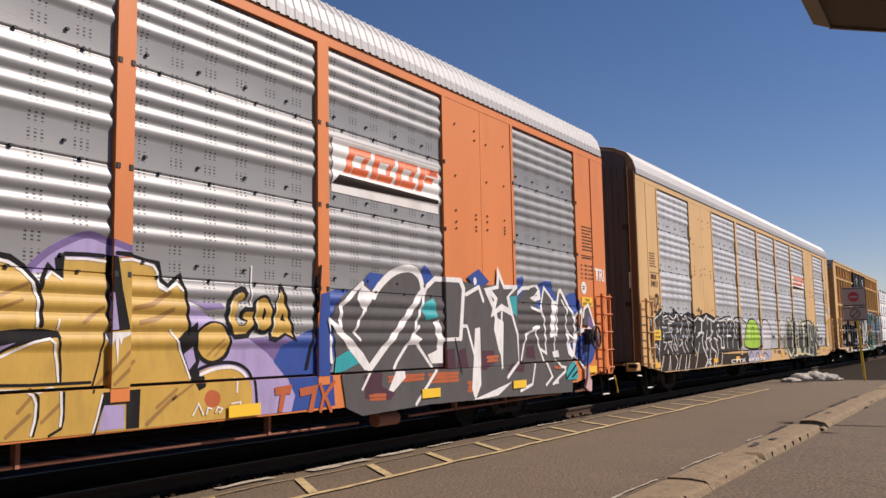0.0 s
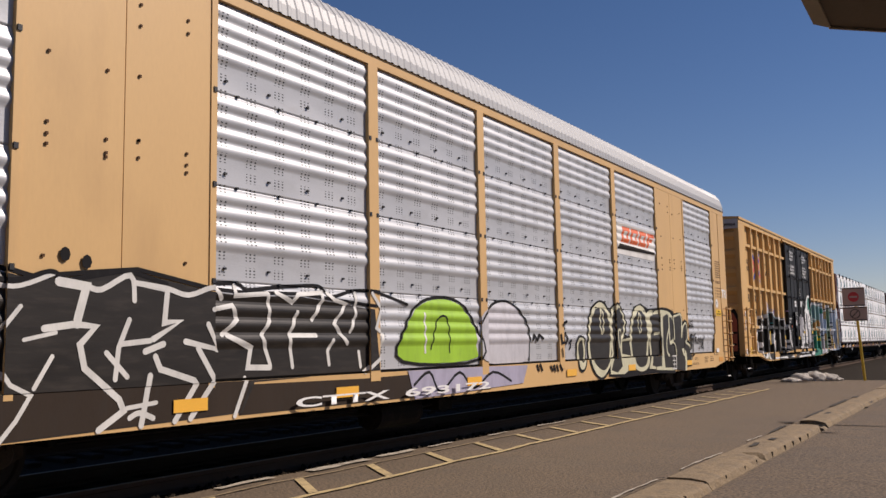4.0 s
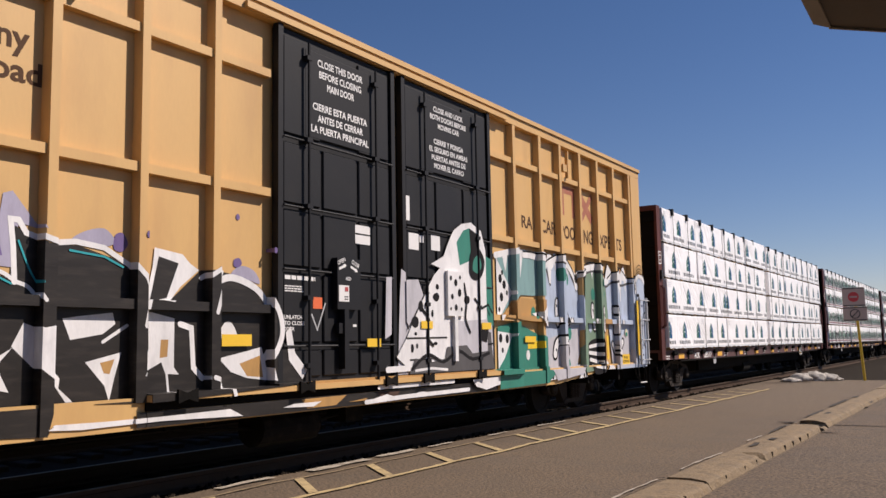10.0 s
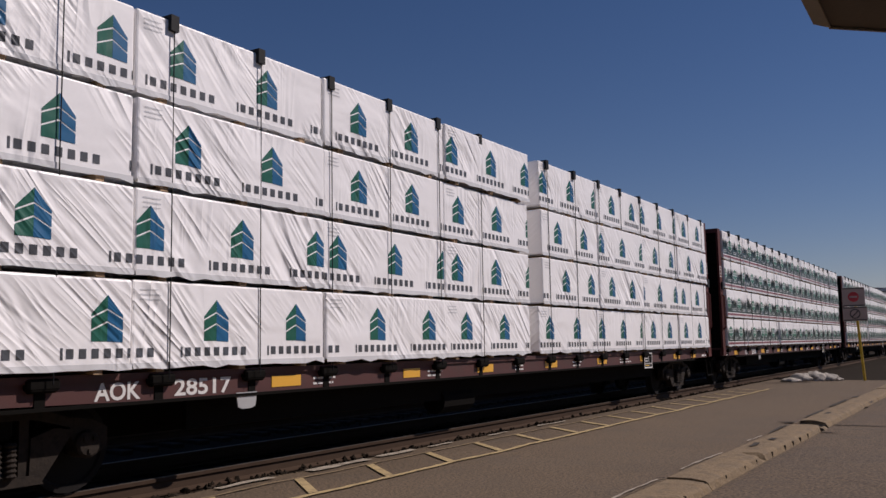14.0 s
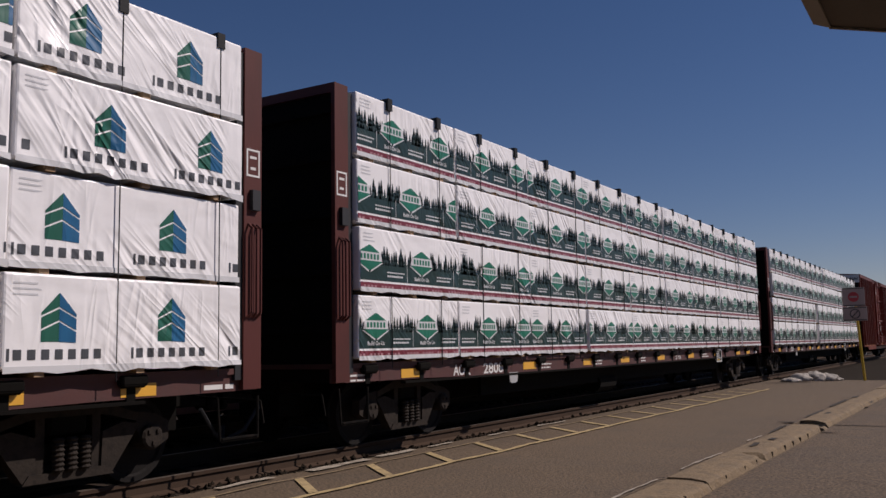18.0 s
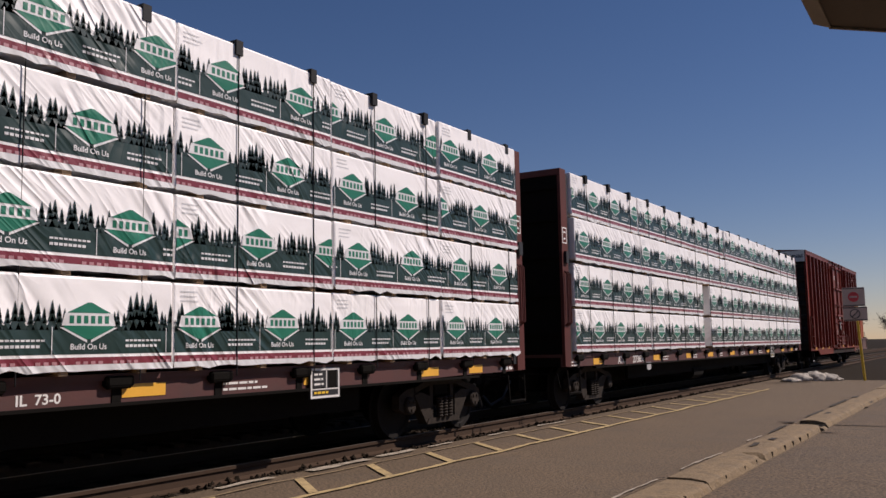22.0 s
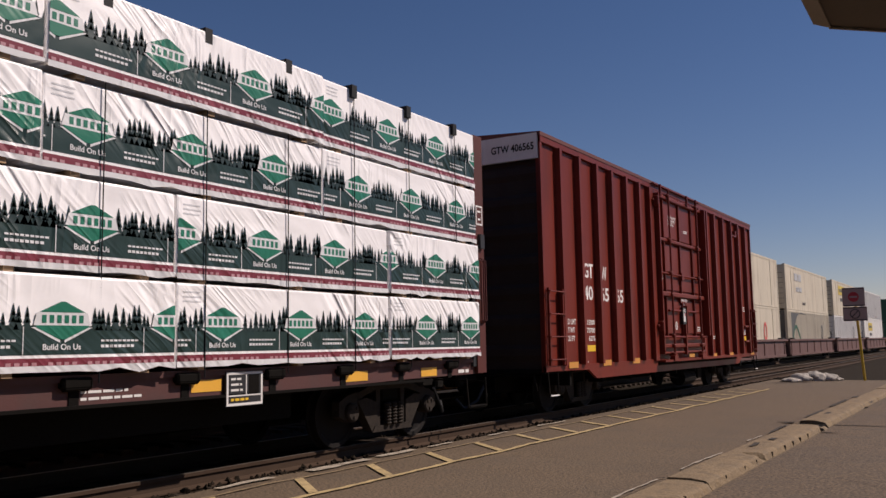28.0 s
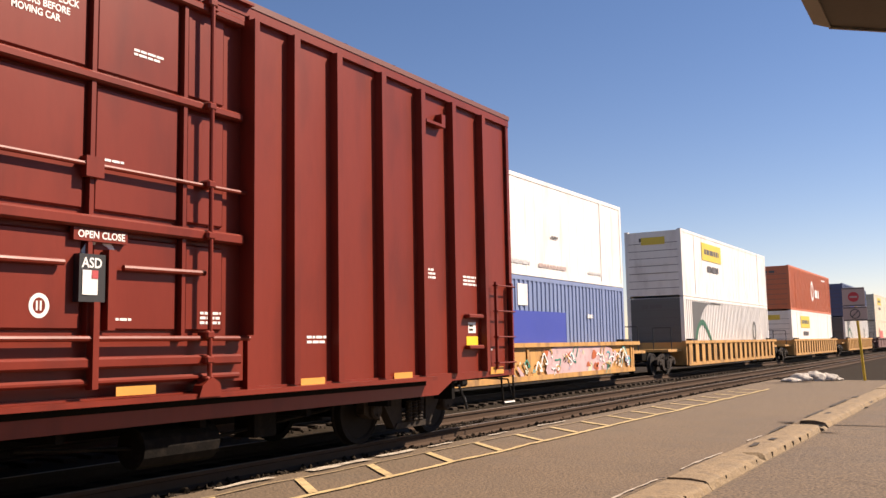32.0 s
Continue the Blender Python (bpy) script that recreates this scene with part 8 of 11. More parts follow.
paint(rack_a, "black", "fill", 0, [(14.17, 1.07), (14.56, 1.08), (14.55, 0.74), (14.41, 0.74), (14.41, 0.96), (14.18, 0.96), (14.14, 0.86), (14.1, 0.72), (14.07, 0.73), (14.12, 0.88)])
paint(rack_a, "black", "line", 0.023, [(13.51, 1.13), (13.56, 1.06), (13.56, 0.91), (13.52, 0.76)])
paint(rack_a, "black", "line", 0.023, [(13.79, 1.11), (13.79, 0.88), (13.77, 0.8), (13.66, 0.75)])
paint(rack_a, "black", "fill", 0, [(14.98, 1.51), (15.24, 1.69), (15.29, 1.31), (15.26, 1.23), (15.36, 1.15), (15.33, 1.06), (15.25, 1.03), (15.18, 1.14), (15.07, 1.37)])
paint(rack_a, "black", "blob", 0, [(15.7, 1.48), (15.67, 1.37), (15.58, 1.3), (15.46, 1.27), (15.33, 1.3), (15.24, 1.38), (15.21, 1.49), (15.24, 1.59), (15.33, 1.67), (15.45, 1.7), (15.58, 1.67), (15.67, 1.59)])
paint(rack_a, "black", "curve", 0.034, [(15.25, 1.22), (15.42, 1.27), (15.68, 1.29), (15.88, 1.24), (16.0, 1.12), (16.04, 0.84)])
paint(rack_a, "purple", "fill", 0, [(14.23, 1.95), (14.26, 1.92), (14.31, 1.61), (14.23, 1.6)])
paint(rack_a, "purple", "fill", 0, [(14.18, 0.96), (14.39, 0.95), (14.39, 0.75), (14.12, 0.75)])
paint(rack_a, "purple", "fill", 0, [(15.09, 1.38), (15.2, 1.45), (15.24, 1.31), (15.16, 1.23)])
paint(rack_a, "purple", "fill", 0, [(13.14, 1.45), (13.36, 1.5), (13.23, 1.43)])
paint(rack_a, "gold", "blob", 0, [(15.66, 1.5), (15.63, 1.4), (15.56, 1.34), (15.45, 1.31), (15.35, 1.34), (15.28, 1.41), (15.25, 1.5), (15.28, 1.59), (15.35, 1.65), (15.45, 1.68), (15.55, 1.66), (15.63, 1.59)])
paint(rack_a, "gold_dark", "line", 0.022, [(15.39, 1.36), (15.59, 1.52)])
paint(rack_a, "gold_dark", "line", 0.016, [(15.48, 1.35), (15.62, 1.47)])
paint(rack_a, "white", "line", 0.027, [(12.93, 2.13), (13.2, 2.15), (13.3, 2.13), (13.41, 2.07), (13.49, 1.98), (13.54, 1.87), (13.55, 1.76), (13.54, 1.63)])
paint(rack_a, "white", "line", 0.019, [(13.61, 2.02), (13.67, 2.08), (13.76, 2.02)])
paint(rack_a, "white", "line", 0.024, [(13.8, 2.2), (14.01, 2.21), (14.19, 2.2)])
paint(rack_a, "white", "line", 0.026, [(14.32, 2.22), (14.48, 2.24), (14.71, 2.2), (14.76, 2.14), (14.77, 2.0), (14.85, 1.97), (14.98, 2.05), (15.05, 1.98)])
paint(rack_a, "white", "line", 0.022, [(12.97, 1.29), (13.23, 1.38), (13.32, 1.42), (13.51, 1.5), (13.66, 1.53), (13.71, 1.49), (13.74, 1.34), (13.76, 1.18)])
paint(rack_a, "white", "line", 0.018, [(13.74, 1.69), (13.73, 1.61)])
paint(rack_a, "white", "fill", 0, [(14.2, 1.58), (14.44, 1.59), (14.43, 1.56), (14.35, 1.53), (14.33, 1.47), (14.31, 1.54), (14.3, 1.29), (14.27, 1.53), (14.24, 1.47), (14.2, 1.53)])
paint(rack_a, "white", "line", 0.019, [(14.16, 1.05), (14.11, 0.86), (14.07, 0.74)])
paint(rack_a, "white", "line", 0.022, [(12.97, 1.14), (13.24, 1.13), (13.44, 1.12), (13.51, 1.08), (13.54, 1.01), (13.53, 0.88), (13.5, 0.77)])
paint(rack_a, "white", "line", 0.023, [(13.55, 1.1), (13.7, 1.13), (13.76, 1.11), (13.77, 0.93), (13.76, 0.82)])
paint(rack_a, "white", "line", 0.021, [(14.91, 1.61), (15.0, 1.5), (15.11, 1.28), (15.17, 1.15)])
paint(rack_a, "white", "curve", 0.034, [(15.3, 1.18), (15.49, 1.23), (15.72, 1.24), (15.86, 1.19), (15.93, 1.13)])
paint(rack_a, "white", "line", 0.022, [(15.76, 1.13), (15.75, 0.99)])
paint(rack_a, "black", "line", 0.139, [(15.87, 2.0), (15.76, 1.96), (15.69, 1.84), (15.69, 1.69), (15.76, 1.59), (15.9, 1.6), (15.99, 1.69), (15.98, 1.78), (15.87, 1.78)])
paint(rack_a, "black", "blob", 0, [(16.33, 1.78), (16.29, 1.66), (16.21, 1.58), (16.1, 1.58), (16.02, 1.65), (15.98, 1.77), (16.02, 1.9), (16.1, 1.97), (16.2, 1.98), (16.29, 1.9)])
paint(rack_a, "black", "fill", 0, [(16.43, 2.13), (16.48, 2.08), (16.68, 1.49), (16.51, 1.56), (16.34, 1.49), (16.23, 1.51)])
paint(rack_a, "gold", "line", 0.081, [(15.84, 1.96), (15.76, 1.93), (15.72, 1.83), (15.71, 1.7), (15.77, 1.61), (15.89, 1.62), (15.96, 1.69), (15.96, 1.76), (15.89, 1.76)])
paint(rack_a, "gold", "blob", 0, [(16.28, 1.78), (16.26, 1.68), (16.19, 1.62), (16.11, 1.62), (16.05, 1.68), (16.03, 1.78), (16.05, 1.88), (16.11, 1.94), (16.19, 1.95), (16.26, 1.89)])
paint(rack_a, "gold", "fill", 0, [(16.43, 2.05), (16.62, 1.54), (16.5, 1.59), (16.38, 1.54), (16.28, 1.55)])
paint(rack_a, "black", "blob", 0, [(16.19, 1.78), (16.17, 1.73), (16.15, 1.73), (16.14, 1.78), (16.15, 1.84), (16.17, 1.84)])
paint(rack_a, "black", "fill", 0, [(16.42, 1.72), (16.45, 1.8), (16.5, 1.71)])
paint(rack_a, "cream", "line", 0.017, [(15.79, 1.98), (15.68, 1.85), (15.67, 1.7)])
paint(rack_a, "cream", "line", 0.018, [(16.4, 2.01), (16.29, 1.58)])
paint(rack_a, "cream", "line", 0.018, [(16.08, 1.92), (16.04, 1.76), (16.08, 1.63)])
paint(rack_a, "white", "line", 0.018, [(15.99, 2.28), (15.98, 2.08), (15.97, 1.88)])
paint(rack_a, "rust", "fill", 0, [(16.3, 1.01), (16.57, 1.03), (16.55, 0.93), (16.47, 0.93), (16.42, 0.75), (16.35, 0.75), (16.39, 0.93), (16.31, 0.93)])
paint(rack_a, "rust", "fill", 0, [(16.69, 0.98), (17.01, 1.01), (16.92, 0.71), (16.84, 0.71), (16.9, 0.91), (16.71, 0.89)])
paint(rack_a, "rust", "line", 0.05, [(17.05, 1.01), (17.11, 0.88), (17.05, 0.71)])
paint(rack_a, "rust", "line", 0.051, [(17.3, 1.03), (17.13, 0.88), (17.24, 0.7)])
paint(rack_a, "white", "line", 0.016, [(15.17, 0.8), (15.24, 0.91), (15.3, 0.8)])
paint(rack_a, "white", "line", 0.016, [(15.34, 0.8), (15.36, 0.86), (15.41, 0.85)])
paint(rack_a, "white", "line", 0.016, [(15.46, 0.81), (15.49, 0.86), (15.55, 0.84), (15.51, 0.8)])
paint(rack_a, "white", "line", 0.017, [(15.67, 0.88), (15.8, 0.89), (15.78, 0.83)])
paint(rack_a, "black", "fill", 0, [(17.03, 2.36), (17.07, 2.36), (17.0, 1.58), (16.88, 1.18), (16.83, 1.18), (16.96, 1.58)])
paint(rack_a, "grey", "fill", 0, [(17.28, 1.78), (17.45, 2), (17.87, 2.2), (18.11, 2.18), (18.45, 2.36), (18.87, 2.45), (19.22, 2.36), (19.71, 2.34), (20.17, 2.35), (20.71, 2.3), (21.34, 2.34), (22.01, 2.34), (23, 2.39), (23.65, 2.32), (24.08, 2.21), (24.26, 1.91), (24.16, 1.3), (24.04, 0.56), (21.62, 0.61), (19.33, 0.64), (17.83, 0.6), (17.52, 0.71)])
paint(rack_a, "blue", "fill", 0, [(18.06, 2.34), (18.35, 2.33), (18.13, 2.1), (17.92, 2.23)])
paint(rack_a, "blue", "fill", 0, [(19.18, 2.41), (19.28, 2.52), (19.53, 2.37), (19.33, 2.23)])
paint(rack_a, "blue", "fill", 0, [(20.38, 2.41), (20.72, 2.55), (21.05, 2.37), (20.63, 2.25)])
paint(rack_a, "blue", "fill", 0, [(22, 2.47), (22.24, 2.54), (22.29, 2.28), (22.05, 2.13)])
paint(rack_a, "teal", "fill", 0, [(19.15, 1.97), (19.52, 2.07), (19.6, 1.81), (19.3, 1.76)])
paint(rack_a, "teal", "fill", 0, [(17.38, 1.3), (17.67, 1.4), (17.86, 1.24), (17.56, 1.15), (17.35, 1.11)])
paint(rack_a, "teal", "fill", 0, [(21.68, 2.17), (21.94, 2.19), (21.94, 1.85), (21.75, 1.95)])
paint(rack_a, "plum", "fill", 0, [(19.59, 1.09), (19.64, 1.28), (19.8, 1.37), (19.98, 1.38), (20.01, 1.1)])
paint(rack_a, "plum", "fill", 0, [(20.03, 1.11), (20.11, 1.35), (20.28, 1.38), (20.37, 1.09)])
paint(rack_a, "plum", "fill", 0, [(20.66, 1.08), (20.75, 1.34), (21.13, 1.33), (21.16, 1.15), (20.87, 1.04)])
paint(rack_a, "plum", "fill", 0, [(17.88, 0.8), (17.87, 1.08), (18.25, 1.12), (18.22, 0.93), (18.52, 0.84), (18.41, 0.75)])
paint(rack_a, "plum", "fill", 0, [(22.29, 1.21), (22.33, 1.38), (22.62, 1.4), (22.66, 1.17)])
paint(rack_a, "plum", "fill", 0, [(21.54, 1.02), (21.75, 1.13), (22.21, 1.16), (22.13, 0.97)])
paint(rack_a, "rust", "fill", 0, [(18.36, 1.05), (18.68, 1.06), (19.2, 1.06), (19.2, 1.02), (18.85, 1.01), (18.36, 1.02)])
paint(rack_a, "rust", "fill", 0, [(18.38, 1.01), (18.68, 1.01), (19.18, 1.01), (19.2, 0.97), (18.85, 0.96), (18.36, 0.97)])
paint(rack_a, "rust", "fill", 0, [(19.29, 1.05), (19.6, 1.06), (20.09, 1.05), (20.09, 1.01), (19.76, 1.01), (19.29, 1.01)])
paint(rack_a, "rust", "fill", 0, [(19.32, 1.0), (19.6, 1.01), (20.07, 1.0), (20.09, 0.96), (19.76, 0.96), (19.29, 0.97)])
paint(rack_a, "rust", "fill", 0, [(19.29, 0.95), (19.6, 0.96), (20.09, 0.95), (20.09, 0.91), (19.76, 0.91), (19.29, 0.92)])
paint(rack_a, "rust", "fill", 0, [(17.96, 0.84), (18.1, 0.85), (18.32, 0.84), (18.32, 0.8), (18.17, 0.8), (17.96, 0.81)])
paint(rack_a, "rust", "fill", 0, [(17.98, 0.8), (18.1, 0.8), (18.31, 0.79), (18.32, 0.76), (18.18, 0.76), (17.96, 0.77)])
paint(rack_a, "rust", "fill", 0, [(20.33, 0.9), (20.38, 0.91), (20.47, 0.9), (20.47, 0.86), (20.41, 0.85), (20.33, 0.86)])
paint(rack_a, "rust", "fill", 0, [(20.36, 0.84), (20.39, 0.85), (20.45, 0.84), (20.47, 0.8), (20.41, 0.8), (20.33, 0.81)])
paint(rack_a, "rust", "fill", 0, [(20.33, 0.79), (20.39, 0.8), (20.47, 0.79), (20.47, 0.75), (20.41, 0.74), (20.33, 0.75)])
paint(rack_a, "rust", "fill", 0, [(20.9, 1.25), (21.05, 1.26), (21.28, 1.26), (21.28, 1.22), (21.13, 1.21), (20.9, 1.21)])
paint(rack_a, "rust", "fill", 0, [(20.94, 1.2), (21.05, 1.21), (21.26, 1.2), (21.28, 1.17), (21.13, 1.16), (20.9, 1.16)])
paint(rack_a, "white", "fill", 0, [(17.18, 1.76), (17.28, 1.76), (17.9, 1.35), (18.09, 1.14), (17.93, 1.14)])
paint(rack_a, "white", "line", 0.05, [(17.2, 1.74), (17.26, 1.52), (17.3, 1.25)])
paint(rack_a, "white", "line", 0.06, [(17.44, 1.65), (17.46, 1.91), (17.91, 2.2)])
paint(rack_a, "white", "fill", 0, [(17.91, 2.18), (18.12, 2.08), (17.94, 1.84), (17.76, 1.99)])
paint(rack_a, "white", "line", 0.04, [(17.9, 1.85), (17.71, 1.6), (17.82, 1.5)])
paint(rack_a, "white", "curve", 0.1, [(18.1, 2.04), (18.32, 2.23), (18.62, 2.39), (18.95, 2.44), (19.18, 2.35), (19.25, 2.17)])
paint(rack_a, "white", "line", 0.1, [(19.27, 2.18), (18.56, 1.57), (18.04, 1.16)])
paint(rack_a, "white", "line", 0.05, [(19.34, 2.2), (19.02, 1.65)])
paint(rack_a, "white", "line", 0.07, [(19.35, 2.22), (19.56, 2.34), (20.17, 2.35)])
paint(rack_a, "white", "line", 0.09, [(20.17, 2.35), (20.26, 2.23), (20.15, 1.51)])
paint(rack_a, "white", "line", 0.05, [(20.15, 1.51), (19.68, 1.5)])
paint(rack_a, "white", "line", 0.05, [(19.12, 1.68), (18.62, 1.23), (18.55, 1.14)])
paint(rack_a, "white", "fill", 0, [(19.02, 1.59), (19.19, 1.51), (19.05, 1.44), (18.81, 1.43)])
paint(rack_a, "white", "line", 0.05, [(19.06, 1.47), (19.46, 1.12)])
paint(rack_a, "white", "fill", 0, [(19.48, 1.74), (19.63, 1.78), (19.74, 1.51), (19.73, 1.18), (19.44, 1.18), (19.35, 1.3), (19.59, 1.36), (19.56, 1.55)])
paint(rack_a, "white", "fill", 0, [(18.55, 1.12), (18.73, 1.12), (18.75, 1.02), (18.47, 0.85), (18.37, 0.88)])
paint(rack_a, "white", "line", 0.04, [(18.01, 1.13), (17.83, 0.91)])
paint(rack_a, "white", "line", 0.05, [(19.51, 1.09), (18.99, 0.66)])
paint(rack_a, "white", "line", 0.05, [(20.18, 1.7), (20.34, 1.69), (20.7, 0.95)])
paint(rack_a, "white", "fill", 0, [(20.57, 1.66), (20.72, 1.68), (20.73, 0.84), (20.55, 0.62), (20.46, 0.78)])
paint(rack_a, "white", "fill", 0, [(20.49, 0.63), (21.72, 0.84), (21.25, 0.65), (20.72, 0.63)])
paint(rack_a, "white", "line", 0.06, [(20.32, 2.15), (20.71, 2.28), (20.84, 2.07)])
paint(rack_a, "white", "line", 0.09, [(20.94, 2.24), (21.17, 1.98), (21.3, 1.64)])
paint(rack_a, "white", "fill", 0, [(21.31, 2.63), (21.52, 2.35), (22.07, 2.37), (21.68, 2.17), (21.82, 1.85), (21.41, 1.95), (21.06, 1.83), (21.18, 2.11), (20.85, 2.26), (21.26, 2.33)])
paint(rack_a, "white", "fill", 0, [(21.2, 1.85), (21.47, 1.77), (21.42, 1.16), (21.28, 1.35), (21.15, 1.66)])
paint(rack_a, "white", "line", 0.05, [(21.42, 1.93), (21.36, 1.33), (21.41, 1.06)])
paint(rack_a, "white", "line", 0.06, [(21.78, 1.86), (21.94, 1.58), (21.98, 1.15), (21.58, 0.91)])
paint(rack_a, "white", "line", 0.06, [(22.02, 2.21), (22.23, 2.33), (23, 2.39)])
paint(rack_a, "white", "line", 0.05, [(22.14, 1.17), (22.31, 1.58), (22.82, 1.71)])
paint(rack_a, "white", "line", 0.05, [(22.57, 1.11), (22.44, 0.77), (22.01, 0.68)])
paint(rack_a, "white", "dot", 0.05, [(20.6, 2.36)])
paint(rack_a, "grey", "fill", 0, [(21.36, 2.45), (21.5, 2.28), (21.81, 2.3), (21.59, 2.16), (21.65, 1.99), (21.41, 2.05), (21.21, 1.96), (21.29, 2.13), (21.11, 2.25), (21.33, 2.28)])
paint(rack_a, "black", "line", 0.03, [(20, 1.51), (20.17, 1.03)])
paint(rack_a, "blue", "fill", 0, [(22.71, 2.39), (23.01, 2.49), (23.29, 2.5), (23.42, 2.35), (23.56, 2.22), (23.55, 2.03), (23.48, 2.03), (23.36, 2.18), (23.06, 2.34), (22.98, 2.26), (22.91, 2.17), (22.82, 2.27)])
paint(rack_a, "blue", "fill", 0, [(22.69, 2.05), (22.88, 2.17), (22.94, 2.17), (22.85, 2)])
paint(rack_a, "blue", "fill", 0, [(23.94, 2.28), (24.36, 2.35), (24.48, 2.19), (24.58, 2.04), (24.27, 1.89), (24.09, 2.08)])
paint(rack_a, "blue", "blob", 0, [(24.33, 1.49), (24.57, 1.58), (24.91, 1.64), (25.15, 1.51), (25.13, 1.25), (24.91, 1.04), (24.58, 1.03), (24.36, 1.16)])
paint(rack_a, "grey", "fill", 0, [(24.61, 1.76), (24.65, 1.95), (24.71, 2.06), (24.86, 2.12), (24.99, 1.97), (25.06, 1.77), (24.86, 1.74)])
paint(rack_a, "violet", "fill", 0, [(24.86, 1.92), (24.97, 1.93), (25.13, 1.68), (24.82, 1.76)])
paint(rack_a, "white", "fill", 0, [(22.51, 2.39), (22.78, 2.42), (22.89, 2.33), (22.91, 2.17), (22.68, 2.13), (22.52, 2.17)])
paint(rack_a, "grey", "fill", 0, [(22.51, 2.34), (22.7, 2.38), (22.81, 2.33), (22.68, 2.23), (22.52, 2.19)])
paint(rack_a, "white", "line", 0.05, [(22.53, 2.02), (22.8, 1.97), (22.87, 1.97), (23.05, 2.38), (23.39, 2.18)])
paint(rack_a, "white", "fill", 0, [(23.36, 2.18), (23.53, 2.16), (23.5, 1.8), (23.49, 1.57), (23.22, 1.52), (23.25, 1.82)])
paint(rack_a, "white", "line", 0.07, [(23.49, 1.57), (23.5, 1.96), (23.66, 2.34), (23.74, 2.36), (24.27, 1.89), (24.56, 2.03)])
paint(rack_a, "white", "line", 0.04, [(23.76, 2.19), (23.97, 2.03), (23.91, 1.89), (23.88, 1.69), (23.96, 1.4), (24.07, 1.23)])
paint(rack_a, "white", "line", 0.05, [(22.87, 1.97), (22.99, 1.89), (23.03, 1.49), (23.08, 1.26), (22.82, 1.34)])
paint(rack_a, "white", "line", 0.05, [(22.54, 1.67), (22.7, 1.71), (22.65, 1.63), (22.71, 1.5), (22.82, 1.34), (22.97, 1.13), (23.21, 0.86), (22.95, 0.73)])
paint(rack_a, "white", "line", 0.04, [(23.38, 1.55), (23.42, 1.3)])
paint(rack_a, "white", "fill", 0, [(23.31, 1.28), (23.55, 1.31), (23.6, 1.19), (23.37, 1.18)])
paint(rack_a, "white", "line", 0.05, [(24.25, 1.89), (24.27, 1.7), (24.24, 1.49)])
paint(rack_a, "white", "fill", 0, [(23.88, 1.69), (24.03, 1.61), (24.23, 1.52), (24.41, 1.58), (24.33, 1.37), (24.26, 1.19), (24.15, 1.16), (24, 1.23), (23.92, 1.43)])
paint(rack_a, "blue", "fill", 0, [(24.07, 1.44), (24.2, 1.46), (24.22, 1.28), (24.12, 1.34)])
paint(rack_a, "grey", "fill", 0, [(23.99, 1.58), (24.22, 1.47), (24.07, 1.46), (24.01, 1.4)])
paint(rack_a, "white", "line", 0.06, [(24.28, 1.19), (24.46, 1.06), (24.62, 0.95), (24.66, 0.75)])
paint(rack_a, "white", "line", 0.05, [(24.56, 2.01), (24.53, 1.79), (24.41, 1.58)])
paint(rack_a, "white", "line", 0.06, [(24.61, 1.9), (24.67, 2.06), (24.86, 2.14), (24.99, 1.97), (25.17, 1.71)])
paint(rack_a, "white", "fill", 0, [(24.86, 1.74), (25.13, 1.64), (25.17, 1.53), (24.91, 1.58), (24.71, 1.66)])
paint(rack_a, "white", "fill", 0, [(25.29, 1.64), (25.38, 1.65), (25.46, 1.41), (25.32, 1.45)])
paint(rack_a, "white", "curve", 0.07, [(24.23, 1.52), (24.49, 1.64), (24.69, 1.66)])
paint(rack_a, "white", "line", 0.05, [(23.42, 1.13), (23.59, 1.02), (23.76, 1), (23.74, 0.93), (23.43, 0.82), (23.22, 0.73)])
paint(rack_a, "white", "fill", 0, [(23.43, 0.83), (23.45, 0.73), (23.22, 0.73)])
paint(rack_a, "rust", "line", 0.05, [(23.3, 1.02), (23.55, 1.0)])
paint(rack_a, "teal", "fill", 0, [(23.78, 0.9), (23.93, 1.03), (24.15, 1.11), (24.28, 0.98), (24.29, 0.78), (23.81, 0.78)])
paint(rack_a, "black", "line", 0.04, [(23.8, 0.81), (24.22, 1.03)])
paint(rack_a, "black", "line", 0.04, [(24.04, 0.82), (24.28, 0.92)])
paint(rack_a, "black", "line", 0.03, [(23.51, 2.01), (23.45, 1.79), (23.41, 1.63)])
paint(rack_a, "black", "line", 0.03, [(24.44, 2.31), (24.43, 1.7), (24.35, 1.43)])
paint(rack_b, "mud", "fill", 0, [(6.5, 1.06), (8.6, 1.04), (10.2, 1.06), (11.3, 0.98), (11.75, 0.92), (11.7, 0.755), (6.45, 0.755)])
paint(rack_b, "charcoal", "fill", 0, [(0.59, 1.97), (0.88, 1.91), (1.22, 2.11), (1.51, 2.15), (1.64, 2.03), (2.07, 2.02), (2.64, 2.11), (3.07, 1.97), (3.59, 2.12), (4.15, 2), (4.64, 2.06), (5.17, 2.11), (6.04, 1.99), (6.52, 1.96), (7.39, 1.99), (8.77, 1.88), (8.87, 1.13), (6.68, 1.08), (6.5, 0.78), (3.9, 0.73), (1.17, 0.75), (0.95, 1.05), (0.64, 1.06), (0.56, 1.53)])
paint(rack_b, "mud", "fill", 0, [(0.98, 1.1), (3.9, 1.1), (6.62, 1.1), (6.48, 0.79), (3.9, 0.74), (1.18, 0.76)])
